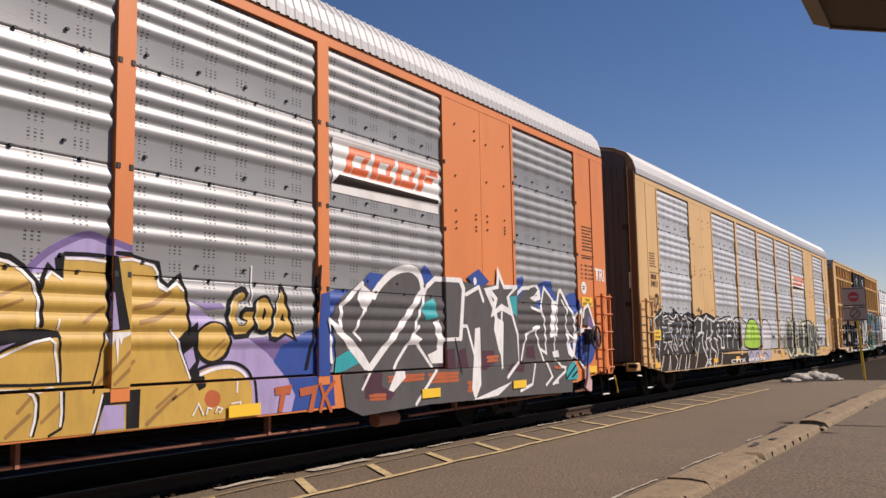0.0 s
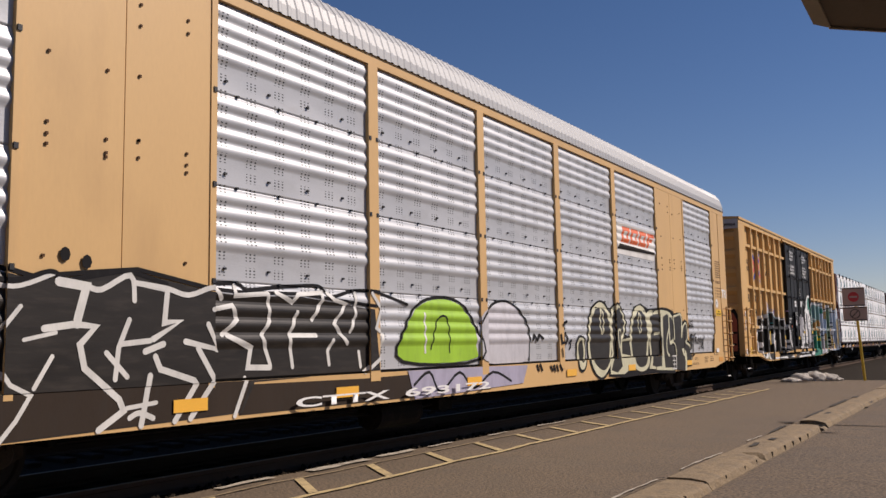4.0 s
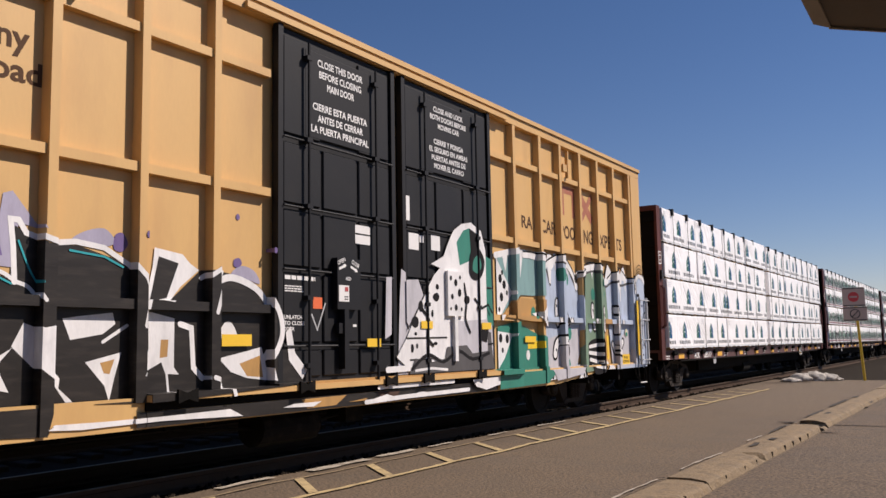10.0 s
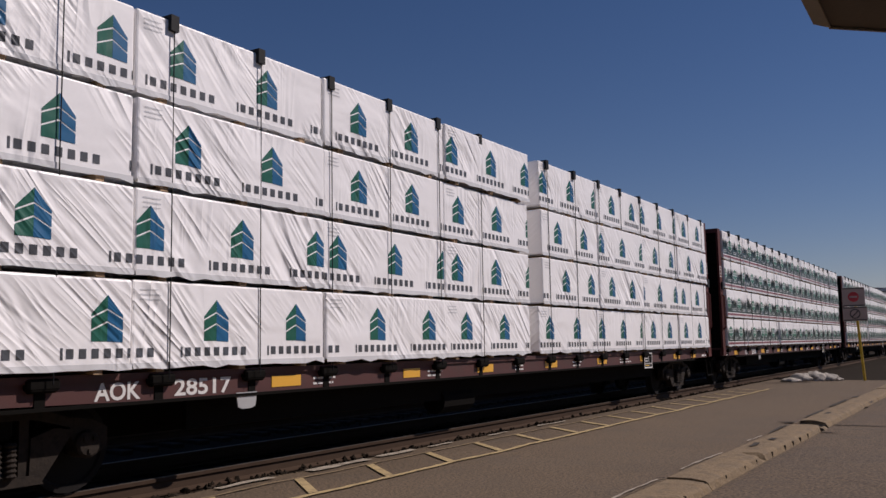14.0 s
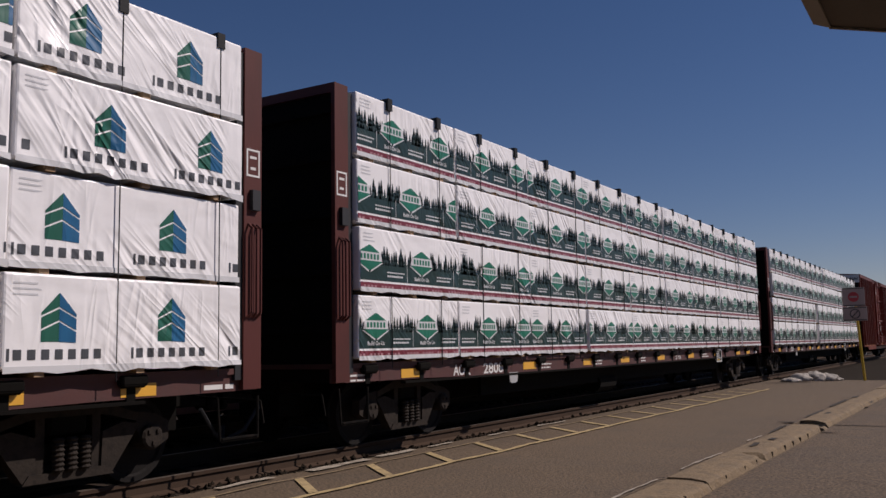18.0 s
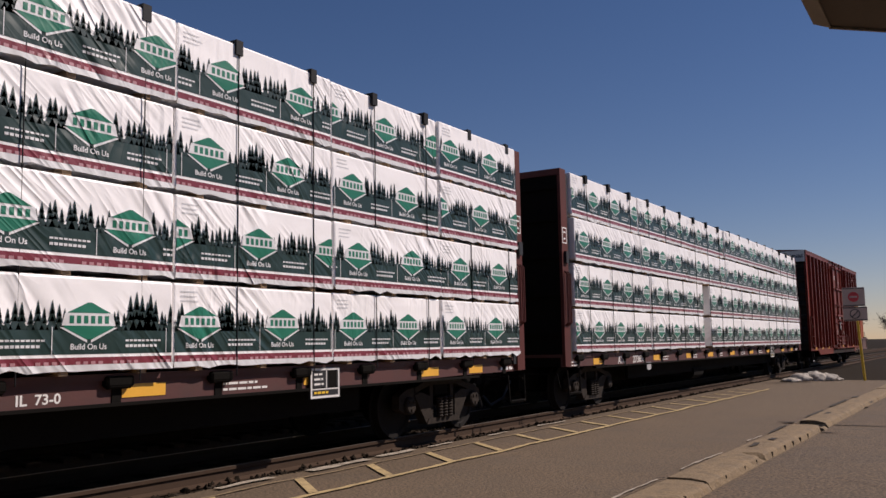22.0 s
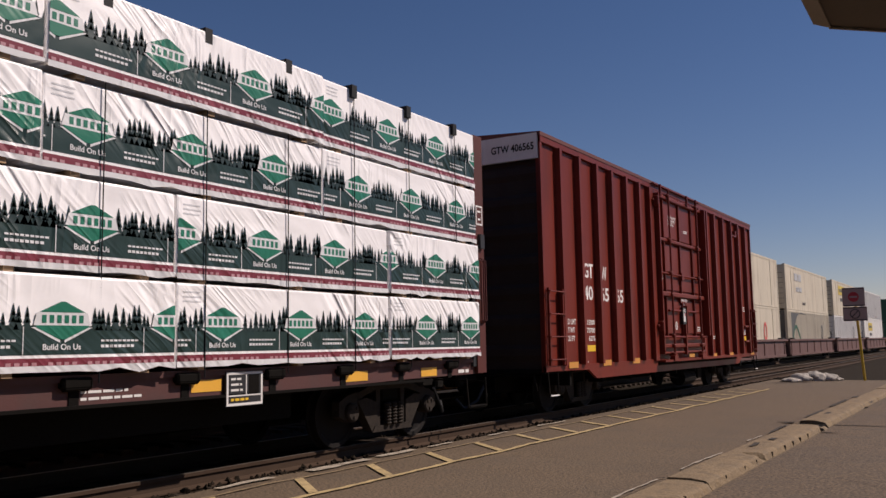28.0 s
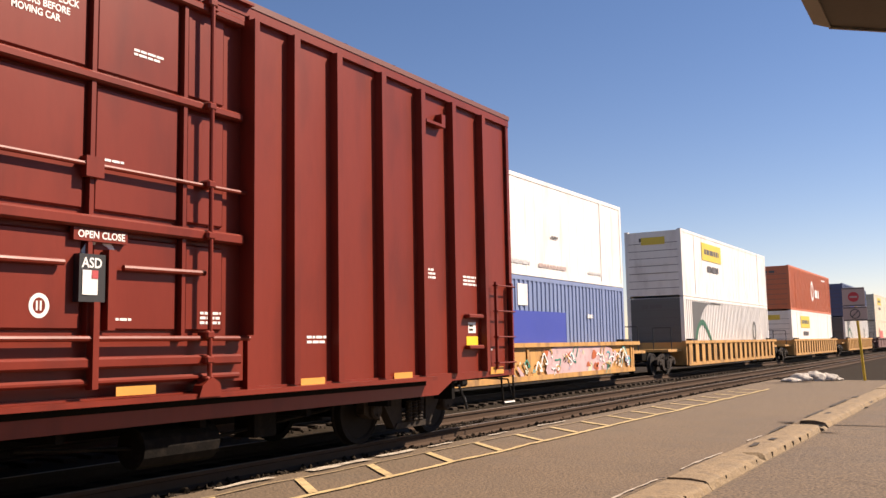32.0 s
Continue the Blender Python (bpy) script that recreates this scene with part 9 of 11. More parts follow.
paint(rack_b, "black", "line", 0.04, [(0.58, 1.99), (0.88, 1.93), (1.22, 2.14), (1.51, 2.18), (1.65, 2.05), (2.07, 2.04), (2.64, 2.14), (3.07, 1.99), (3.61, 2.15), (4.15, 2.03), (4.64, 2.09), (5.17, 2.15), (6.04, 2.02), (6.55, 2), (7.39, 2.02), (8.82, 1.92)])
paint(rack_b, "pale", "line", 0.039, [(0.96, 1.71), (0.88, 1.84), (0.85, 1.93), (1.09, 2.0), (1.32, 2.07), (1.47, 2.17), (1.53, 2.11), (1.58, 1.88)])
paint(rack_b, "pale", "line", 0.032, [(0.59, 1.93), (0.71, 1.83), (0.87, 1.7)])
paint(rack_b, "pale", "line", 0.023, [(0.6, 1.93), (0.67, 1.78), (0.58, 1.81)])
paint(rack_b, "pale", "line", 0.034, [(1.18, 1.75), (1.21, 1.58), (1.16, 1.36), (1.12, 1.26), (1.08, 1.18)])
paint(rack_b, "pale", "line", 0.032, [(0.72, 1.46), (0.76, 1.34), (0.79, 1.1)])
paint(rack_b, "pale", "line", 0.028, [(0.74, 1.46), (0.83, 1.33), (0.91, 1.38), (1.05, 1.26), (1.15, 1.24)])
paint(rack_b, "pale", "line", 0.031, [(0.76, 1.27), (0.58, 1.09)])
paint(rack_b, "pale", "line", 0.024, [(1.07, 1.2), (1.15, 1.05), (1.18, 0.9)])
paint(rack_b, "pale", "curve", 0.04, [(1.39, 1.77), (1.49, 1.68), (1.55, 1.57), (1.54, 1.4), (1.49, 1.2), (1.4, 1.03), (1.2, 0.77)])
paint(rack_b, "pale", "line", 0.031, [(1.55, 1.52), (1.62, 1.62), (1.87, 1.64), (2.14, 1.64), (2.21, 1.54), (2.24, 1.42)])
paint(rack_b, "pale", "line", 0.031, [(1.55, 1.42), (1.82, 1.4), (1.74, 1.32), (1.62, 1.24)])
paint(rack_b, "pale", "line", 0.037, [(1.92, 1.41), (2.19, 1.42), (2.12, 1.31), (2.23, 1.19)])
paint(rack_b, "pale", "line", 0.027, [(1.95, 1.39), (2.08, 1.28)])
paint(rack_b, "pale", "line", 0.036, [(1.51, 1.75), (1.86, 1.76)])
paint(rack_b, "pale", "curve", 0.032, [(1.92, 1.84), (2.0, 1.74), (1.95, 1.63)])
paint(rack_b, "pale", "line", 0.032, [(2.07, 1.74), (2.25, 1.75), (2.14, 1.65)])
paint(rack_b, "pale", "line", 0.026, [(1.9, 1.85), (2.17, 1.85)])
paint(rack_b, "pale", "curve", 0.032, [(1.63, 1.91), (1.86, 1.96), (2.14, 1.9), (2.44, 1.91)])
paint(rack_b, "pale", "curve", 0.026, [(1.58, 1.83), (1.62, 1.99), (1.89, 2.03)])
paint(rack_b, "pale", "curve", 0.034, [(2.06, 2.06), (2.21, 1.97), (2.39, 1.97), (2.61, 2.06), (2.72, 2.07)])
paint(rack_b, "pale", "line", 0.029, [(2.7, 2.06), (2.67, 1.95), (2.82, 1.93)])
paint(rack_b, "pale", "line", 0.039, [(2.61, 1.78), (2.66, 1.66), (2.52, 1.64), (2.47, 1.5), (2.56, 1.44)])
paint(rack_b, "pale", "line", 0.033, [(2.32, 1.5), (2.47, 1.36), (2.64, 1.21)])
paint(rack_b, "pale", "curve", 0.022, [(2.32, 1.37), (2.38, 1.25), (2.51, 1.21), (2.56, 1.3), (2.41, 1.36)])
paint(rack_b, "pale", "line", 0.034, [(2.67, 1.5), (2.65, 1.32)])
paint(rack_b, "pale", "line", 0.035, [(3.02, 1.96), (3.0, 1.76), (2.82, 1.67), (2.91, 1.6)])
paint(rack_b, "pale", "line", 0.035, [(3.15, 1.64), (3.03, 1.52), (2.98, 1.4), (3.11, 1.23), (3.19, 1.16)])
paint(rack_b, "pale", "line", 0.028, [(2.77, 1.47), (3.0, 1.45)])
paint(rack_b, "pale", "line", 0.029, [(2.78, 1.3), (3.08, 1.4)])
paint(rack_b, "pale", "curve", 0.03, [(3.02, 2.0), (3.22, 1.95), (3.29, 2.04), (3.38, 2.07), (3.41, 1.95), (3.76, 1.89)])
paint(rack_b, "pale", "line", 0.043, [(3.5, 1.92), (3.55, 1.77), (3.59, 1.57)])
paint(rack_b, "pale", "curve", 0.036, [(3.37, 1.72), (3.42, 1.52), (3.26, 1.43), (3.33, 1.3), (3.52, 1.17)])
paint(rack_b, "pale", "line", 0.024, [(3.19, 1.58), (3.47, 1.42)])
paint(rack_b, "pale", "curve", 0.038, [(3.58, 2.06), (3.83, 1.96), (4.04, 1.95), (4.35, 2.07)])
paint(rack_b, "pale", "line", 0.038, [(4.05, 1.79), (3.88, 1.58), (3.83, 1.38), (3.98, 1.17), (4.16, 1.08), (4.04, 0.89), (3.9, 0.73)])
paint(rack_b, "pale", "line", 0.033, [(4.08, 1.52), (4.37, 1.58)])
paint(rack_b, "pale", "line", 0.039, [(4.34, 1.39), (4.18, 1.13)])
paint(rack_b, "pale", "curve", 0.031, [(1.86, 1.24), (1.89, 1.0), (1.75, 0.76)])
paint(rack_b, "pale", "line", 0.031, [(1.91, 1.21), (1.9, 0.76)])
paint(rack_b, "pale", "curve", 0.032, [(2.24, 1.15), (2.45, 0.98), (2.41, 0.87), (2.26, 0.74)])
paint(rack_b, "pale", "curve", 0.034, [(2.57, 1.13), (2.75, 1.09), (2.63, 0.95), (2.56, 0.81), (2.47, 0.76)])
paint(rack_b, "pale", "curve", 0.035, [(3.22, 1.14), (3.14, 0.94), (3.03, 0.74)])
paint(rack_b, "pale", "line", 0.023, [(3.07, 0.85), (3.11, 0.69)])
paint(rack_b, "pale", "curve", 0.035, [(3.5, 1.11), (3.4, 0.92), (3.22, 0.71)])
paint(rack_b, "pale", "line", 0.024, [(3.42, 0.92), (3.35, 0.74)])
paint(rack_b, "mud", "line", 0.024, [(1.44, 1.33), (1.28, 1.04)])
paint(rack_b, "charcoal", "fill", 0, [(1.62, 1.58), (2.11, 1.59), (2.16, 1.48), (1.6, 1.46)])
paint(rack_b, "rust_dull", "blob", 0, [(1.03, 1.86), (1.15, 1.92), (1.26, 1.9), (1.24, 1.8), (1.09, 1.77)])
paint(rack_b, "rust_dull", "curve", 0.04, [(0.69, 2.45), (0.73, 2.2), (0.84, 2.41), (0.94, 2.21), (1.04, 2.49), (1.18, 2.39), (1.01, 2.16)])
paint(rack_b, "rust_dull", "curve", 0.05, [(0.72, 2.06), (0.94, 2.11), (1.19, 2.06)])
paint(rack_b, "rust_dull", "curve", 0.035, [(1.12, 2.5), (1.24, 2.42), (1.16, 2.32), (1.28, 2.26), (1.22, 2.12)])
paint(rack_b, "black", "dot", 0.05, [(2.41, 2.17), (2.5, 2.15), (4.43, 2.23), (4.64, 2.18)])
paint(rack_b, "black", "curve", 0.04, [(1.1, 2), (1.38, 2.16), (1.54, 2.13), (1.6, 2.02), (1.74, 2.06), (2.04, 2.08), (2.36, 2.01), (2.66, 2.13), (2.77, 2.03), (2.99, 2.01), (3.29, 2.08), (3.46, 2.09), (3.58, 2.06), (3.97, 1.99), (4.3, 2.08), (4.44, 2.02), (4.64, 2.05), (5.06, 2.12), (5.51, 2.03)])
paint(rack_b, "pale", "line", 0.08, [(4.37, 2), (4.64, 1.97), (4.56, 1.68)])
paint(rack_b, "pale", "curve", 0.05, [(4.64, 1.98), (4.79, 1.95), (5.09, 2.09), (5.14, 1.86)])
paint(rack_b, "pale", "line", 0.05, [(5.12, 2.03), (5.51, 1.98)])
paint(rack_b, "pale", "line", 0.06, [(4.25, 1.61), (4.54, 1.65), (4.74, 1.63), (4.59, 1.48), (4.64, 1.28), (5, 1), (5.05, 0.9), (4.79, 0.75)])
paint(rack_b, "pale", "line", 0.05, [(4.56, 1.63), (4.56, 1.75)])
paint(rack_b, "pale", "line", 0.05, [(5.09, 1.7), (4.98, 1.45), (4.95, 1.17)])
paint(rack_b, "pale", "line", 0.05, [(5, 1.48), (5.33, 1.51)])
paint(rack_b, "pale", "line", 0.05, [(4.85, 1.41), (5.08, 1.19)])
paint(rack_b, "pale", "line", 0.06, [(5.33, 1.2), (5.27, 0.89), (5.24, 0.75)])
paint(rack_b, "pale", "curve", 0.05, [(5.11, 0.83), (5.22, 0.87), (5.38, 0.81)])
paint(rack_b, "pale", "line", 0.04, [(5.08, 0.92), (5.41, 0.95)])
paint(rack_b, "black", "curve", 0.04, [(6.1, 2.07), (6.45, 2.09), (6.59, 2.03), (6.97, 2.07), (7.29, 2.1), (7.75, 2.12), (7.96, 2.01), (8.42, 2.1), (8.91, 2.09), (9.53, 1.96)])
paint(rack_b, "pale", "line", 0.06, [(5.35, 1.52), (5.67, 1.69), (5.48, 1.67), (5.51, 1.97)])
paint(rack_b, "pale", "curve", 0.05, [(5.21, 2.02), (5.51, 1.99), (5.77, 1.94), (6.1, 2.03), (6.23, 1.92)])
paint(rack_b, "pale", "line", 0.06, [(5.48, 1.48), (5.26, 1.41)])
paint(rack_b, "pale", "line", 0.06, [(5.38, 1.37), (5.44, 1.25), (5.85, 1.13), (5.88, 1.09), (5.62, 0.76)])
paint(rack_b, "pale", "line", 0.06, [(5.89, 1.44), (6.12, 1.12), (5.81, 0.77)])
paint(rack_b, "pale", "line", 0.06, [(5.73, 1.5), (6.16, 1.42), (6.02, 1.67)])
paint(rack_b, "pale", "line", 0.06, [(6.3, 1.56), (6.65, 1.43), (6.61, 1.23), (6.95, 1.22)])
paint(rack_b, "pale", "line", 0.05, [(6.41, 2.07), (6.41, 1.96), (6.89, 2)])
paint(rack_b, "pale", "line", 0.05, [(6.09, 1.81), (6.37, 1.86), (6.44, 1.72), (6.23, 1.56)])
paint(rack_b, "pale", "line", 0.05, [(6.89, 2), (6.92, 1.72), (6.8, 1.56), (6.95, 1.24)])
paint(rack_b, "pale", "line", 0.05, [(7.01, 2.02), (7.28, 1.92), (7.37, 2.01), (7.79, 2.05), (7.79, 1.96), (7.61, 1.73)])
paint(rack_b, "pale", "line", 0.05, [(7.36, 1.82), (7.23, 1.56), (7.3, 1.21)])
paint(rack_b, "pale", "line", 0.05, [(7.23, 1.56), (7.69, 1.56)])
paint(rack_b, "pale", "line", 0.05, [(7.88, 2.05), (8.01, 1.97), (8.23, 1.93), (8, 1.69), (8.26, 1.46)])
paint(rack_b, "pale", "line", 0.05, [(7.99, 1.51), (7.9, 1.38), (7.93, 1.22)])
paint(rack_b, "pale", "line", 0.05, [(8.42, 2.07), (8.41, 1.79), (8.31, 1.6)])
paint(rack_b, "pale", "line", 0.05, [(8.71, 2.08), (8.9, 1.89), (8.79, 1.65), (8.98, 1.56), (8.87, 1.27), (8.57, 1.11)])
paint(rack_b, "pale", "line", 0.05, [(8.49, 1.37), (8.53, 1.18)])
paint(rack_b, "pale", "line", 0.05, [(6.57, 1.13), (6.39, 0.75)])
paint(rack_b, "lime", "blob", 0, [(9.45, 1.24), (9.51, 1.66), (9.9, 1.99), (10.65, 2.05), (11.16, 1.79), (11.39, 1.24)])
paint(rack_b, "silver", "blob", 0, [(11.54, 1.19), (11.41, 1.77), (11.89, 2.04), (12.47, 2.05), (12.96, 1.71), (13.02, 1.16)])
paint(rack_b, "lilac", "fill", 0, [(9.48, 1.12), (12.96, 1.08), (12.78, 0.8), (9.64, 0.73)])
paint(rack_b, "black", "ring", 0.04, [(9.42, 1.22), (9.47, 1.66), (9.86, 2.01), (10.69, 2.08), (11.23, 1.79), (11.45, 1.21)])
paint(rack_b, "black", "curve", 0.04, [(11.45, 1.74), (11.84, 2.03), (12.48, 2.08), (13.07, 1.71), (13.1, 1.16)])
paint(rack_b, "black", "curve", 0.03, [(10.11, 1.37), (10.27, 1.78), (10.53, 1.78), (10.6, 1.32)])
paint(rack_b, "black", "curve", 0.04, [(9.62, 0.91), (10, 1.07), (10.27, 0.79), (10.79, 1.04), (11.2, 0.8), (11.78, 1.01), (12.37, 0.85)])
paint(rack_b, "pale", "line", 0.04, [(9.94, 1.86), (9.97, 1.33)])
paint(rack_b, "black", "blob", 0, [(15.02, 1.31), (15.07, 1.52), (15.25, 1.57), (15.44, 1.49), (15.48, 1.25), (15.41, 1), (15.26, 0.89), (15.08, 0.93), (15.02, 1.15)])
paint(rack_b, "black", "blob", 0, [(15.55, 1.52), (15.62, 1.88), (15.83, 2.11), (16.24, 2.25), (16.6, 2.18), (16.84, 1.9), (16.89, 1.52), (16.79, 1.11), (16.55, 0.86), (16.16, 0.71), (15.79, 0.83), (15.57, 1.1)])
paint(rack_b, "black", "fill", 0, [(16.65, 1.77), (16.79, 2.11), (17.08, 2.24), (17.43, 2.16), (17.67, 1.85), (17.58, 1.58), (17.82, 1.56), (17.9, 1.93), (18.21, 2.19), (18.62, 2.26), (19.08, 2.16), (19.88, 2.19), (19.93, 1.51), (19.84, 0.73), (18.98, 0.73), (18.04, 0.72), (17.38, 0.71), (16.52, 0.76)])
paint(rack_b, "cream", "blob", 0, [(15.08, 1.31), (15.11, 1.49), (15.25, 1.52), (15.4, 1.46), (15.44, 1.25), (15.37, 1.03), (15.26, 0.94), (15.12, 0.97), (15.06, 1.15)])
paint(rack_b, "cream", "blob", 0, [(15.6, 1.52), (15.67, 1.86), (15.86, 2.07), (16.24, 2.21), (16.55, 2.13), (16.79, 1.89), (16.83, 1.52), (16.74, 1.14), (16.51, 0.91), (16.16, 0.76), (15.83, 0.87), (15.63, 1.13)])
paint(rack_b, "cream", "fill", 0, [(16.73, 1.77), (16.84, 2.08), (17.08, 2.19), (17.39, 2.11), (17.59, 1.85), (17.5, 1.58), (17.34, 1.48), (17.83, 1.52), (17.99, 1.24), (17.99, 0.95), (17.38, 0.78), (16.6, 0.8), (16.61, 0.97), (16.83, 1.21)])
paint(rack_b, "cream", "blob", 0, [(17.83, 1.52), (17.96, 1.92), (18.26, 2.15), (18.62, 2.21), (18.94, 2.06), (19.07, 1.66), (18.99, 1.21), (18.9, 0.92), (18.52, 0.8), (18.05, 0.87), (17.88, 1.18)])
paint(rack_b, "cream", "fill", 0, [(18.89, 2.03), (19.16, 2.12), (19.8, 2.14), (19.81, 1.51), (19.76, 0.8), (18.91, 0.84), (19.11, 1.14), (19.07, 1.51)])
paint(rack_b, "charcoal", "blob", 0, [(15.13, 1.31), (15.19, 1.45), (15.29, 1.47), (15.37, 1.35), (15.37, 1.2), (15.31, 1.08), (15.19, 1.09)])
paint(rack_b, "charcoal", "blob", 0, [(15.68, 1.52), (15.75, 1.8), (15.95, 2.03), (16.24, 2.1), (16.51, 2.04), (16.7, 1.76), (16.71, 1.39), (16.63, 1.1), (16.33, 0.9), (16, 0.95), (15.74, 1.13)])
paint(rack_b, "charcoal", "fill", 0, [(16.83, 1.77), (16.91, 2.02), (17.14, 2.13), (17.37, 2.04), (17.51, 1.82), (17.4, 1.58), (17.24, 1.51), (17.14, 1.26), (17.28, 0.94), (16.98, 0.82), (16.65, 0.88), (16.9, 1.2)])
paint(rack_b, "charcoal", "fill", 0, [(17.39, 1.44), (17.82, 1.46), (17.91, 1.14), (17.38, 1.19)])
paint(rack_b, "charcoal", "blob", 0, [(17.94, 1.52), (18.07, 1.86), (18.32, 2.04), (18.62, 2.1), (18.87, 1.91), (18.94, 1.51), (18.85, 1.15), (18.72, 0.94), (18.35, 0.89), (18.06, 1.03)])
paint(rack_b, "charcoal", "fill", 0, [(19.11, 1.99), (19.39, 2.03), (19.38, 0.89), (19.13, 0.89), (19.22, 1.21), (19.13, 1.51), (19.28, 1.74)])
paint(rack_b, "cream", "ring", 0.05, [(16.3, 2.08), (16.38, 1.88), (16.35, 1.64), (16.28, 1.61), (16.21, 1.76), (16.23, 1.97)])
paint(rack_b, "cream", "ring", 0.04, [(18.46, 2.05), (18.56, 1.88), (18.52, 1.66), (18.42, 1.64), (18.36, 1.84)])
paint(rack_b, "cream", "ring", 0.05, [(17.08, 1.65), (17.23, 1.64), (17.18, 1.36), (17.1, 1.36)])
paint(rack_b, "black", "line", 0.06, [(14.4, 1.75), (14.61, 1.81)])
paint(rack_b, "black", "line", 0.05, [(14.51, 1.79), (14.5, 1.68)])
paint(rack_b, "black", "ring", 0.05, [(14.47, 1.48), (14.54, 1.6), (14.62, 1.53), (14.6, 1.42)])
paint(rack_b, "black", "line", 0.05, [(14.29, 1.58), (14.33, 1.43), (14.41, 1.44)])
paint(rack_b, "black", "line", 0.04, [(14.32, 1.33), (14.35, 1.19)])
paint(rack_b, "black", "curve", 0.04, [(14.73, 1.42), (14.78, 1.48), (14.8, 1.38), (14.74, 1.32)])
paint(rack_b, "black", "line", 0.05, [(13.84, 1.04), (13.92, 0.96)])
paint(rack_b, "black", "line", 0.05, [(13.97, 1.05), (14.03, 0.95)])
paint(rack_b, "black", "line", 0.05, [(14.09, 1.05), (14.15, 0.95)])
paint(rack_b, "black", "line", 0.05, [(14.23, 1.05), (14.32, 0.95)])
paint(rack_b, "black", "line", 0.05, [(13.31, 1.07), (13.38, 0.98)])
paint(rack_b, "black", "line", 0.05, [(13.43, 1.08), (13.51, 0.98)])
paint(rack_b, "black", "curve", 0.05, [(13.23, 1.49), (13.3, 1.57), (13.39, 1.48), (13.49, 1.57), (13.62, 1.51)])
paint(rack_b, "black", "fill", 0, [(19.39, 2.17), (19.96, 2.21), (20.31, 2.2), (20.77, 2.13), (20.74, 0.68), (19.35, 0.73)])
paint(rack_b, "cream", "fill", 0, [(19.42, 2.11), (19.9, 2.15), (20.27, 2.13), (20.7, 2.06), (20.67, 0.75), (19.38, 0.8)])
paint(rack_b, "charcoal", "fill", 0, [(19.33, 2.03), (19.8, 2.06), (19.75, 1.59), (19.86, 1.51), (19.76, 0.87), (19.29, 0.87)])
paint(rack_b, "charcoal", "fill", 0, [(19.95, 1.99), (20.24, 2.06), (20.63, 1.99), (20.61, 0.82), (20, 0.83), (19.9, 1.35)])
paint(rack_b, "cream", "line", 0.06, [(19.4, 1.6), (19.83, 1.62)])
paint(rack_b, "cream", "curve", 0.06, [(20.39, 1.76), (20.18, 1.47), (20.17, 1.19), (20.33, 1.1)])
paint(rack_b, "black", "fill", 0, [(20.48, 2.11), (20.65, 2.08), (20.74, 2.05), (20.78, 0.76), (20.53, 0.79)])
paint(rack_b, "cream", "blob", 0, [(20.36, 2.06), (20.57, 2.05), (20.69, 1.96), (20.74, 1.77), (20.72, 1.52), (20.63, 1.41), (20.38, 1.4)])
paint(rack_b, "charcoal", "fill", 0, [(20.4, 1.99), (20.58, 1.99), (20.68, 1.84), (20.69, 1.64), (20.64, 1.49), (20.42, 1.43)])
paint(rack_b, "charcoal", "fill", 0, [(20.43, 1.35), (20.72, 1.32), (20.8, 1.12), (20.81, 0.79), (20.45, 0.82)])
paint(rack_b, "black", "fill", 0, [(20.64, 2.04), (20.74, 2.08), (21.01, 2.11), (21.3, 2.12), (21.4, 2), (21.44, 1.9), (21.61, 1.96), (21.77, 1.91), (21.86, 1.77), (21.81, 1.54), (21.83, 1.47), (21.96, 1.4), (22.06, 1.34), (22.09, 1.17), (22.16, 1.03), (22.12, 0.82), (21.67, 0.8), (21.49, 0.7), (20.85, 0.76), (20.67, 1.37)])
paint(rack_b, "charcoal", "fill", 0, [(20.72, 1.99), (21.25, 2.06), (21.33, 1.95), (21.35, 1.78), (21.29, 1.52), (21.44, 1.73), (21.59, 1.85), (21.74, 1.77), (21.77, 1.61), (21.69, 1.43), (21.61, 1.39), (21.89, 1.33), (22.01, 1.21), (22.09, 1.06), (22.07, 0.86), (21.69, 0.85), (21.68, 1.04), (21.59, 1.17), (21.47, 1.23), (21.31, 1.24), (21.42, 1.1), (21.51, 1.06), (21.54, 0.92), (21.5, 0.71), (20.85, 0.77), (20.85, 1.16), (20.83, 1.3), (20.72, 1.39), (20.74, 1.69)])
paint(rack_b, "cream", "curve", 0.05, [(20.75, 1.47), (20.75, 1.73), (20.72, 1.93), (20.73, 2.01), (20.96, 2.04), (21.24, 2.08), (21.33, 2.01), (21.36, 1.85), (21.3, 1.53)])
paint(rack_b, "cream", "curve", 0.05, [(21.31, 1.52), (21.41, 1.73), (21.52, 1.82), (21.65, 1.87), (21.74, 1.81), (21.8, 1.61), (21.74, 1.47), (21.63, 1.4), (21.88, 1.34), (21.99, 1.26)])
paint(rack_b, "cream", "fill", 0, [(21.32, 1.52), (21.3, 1.8), (21.36, 1.78), (21.48, 1.84), (21.44, 1.73), (21.39, 1.64)])
paint(rack_b, "cream", "fill", 0, [(21.28, 1.24), (21.45, 1.26), (21.61, 1.18), (21.69, 1.04), (21.67, 0.82), (21.62, 0.71), (21.51, 0.72), (21.56, 0.91), (21.53, 1.06), (21.41, 1.09)])
paint(rack_b, "cream", "curve", 0.04, [(20.51, 1.39), (20.63, 1.4), (20.77, 1.35), (20.84, 1.2), (20.84, 0.96), (20.82, 0.79)])
paint(rack_b, "cream", "curve", 0.035, [(22.09, 1.02), (22.13, 0.92), (22.1, 0.85)])
paint(rack_b, "charcoal", "blob", 0, [(22.06, 1.28), (22.1, 1.44), (22.21, 1.54), (22.34, 1.5), (22.35, 1.33), (22.25, 1.23), (22.15, 1.2)])
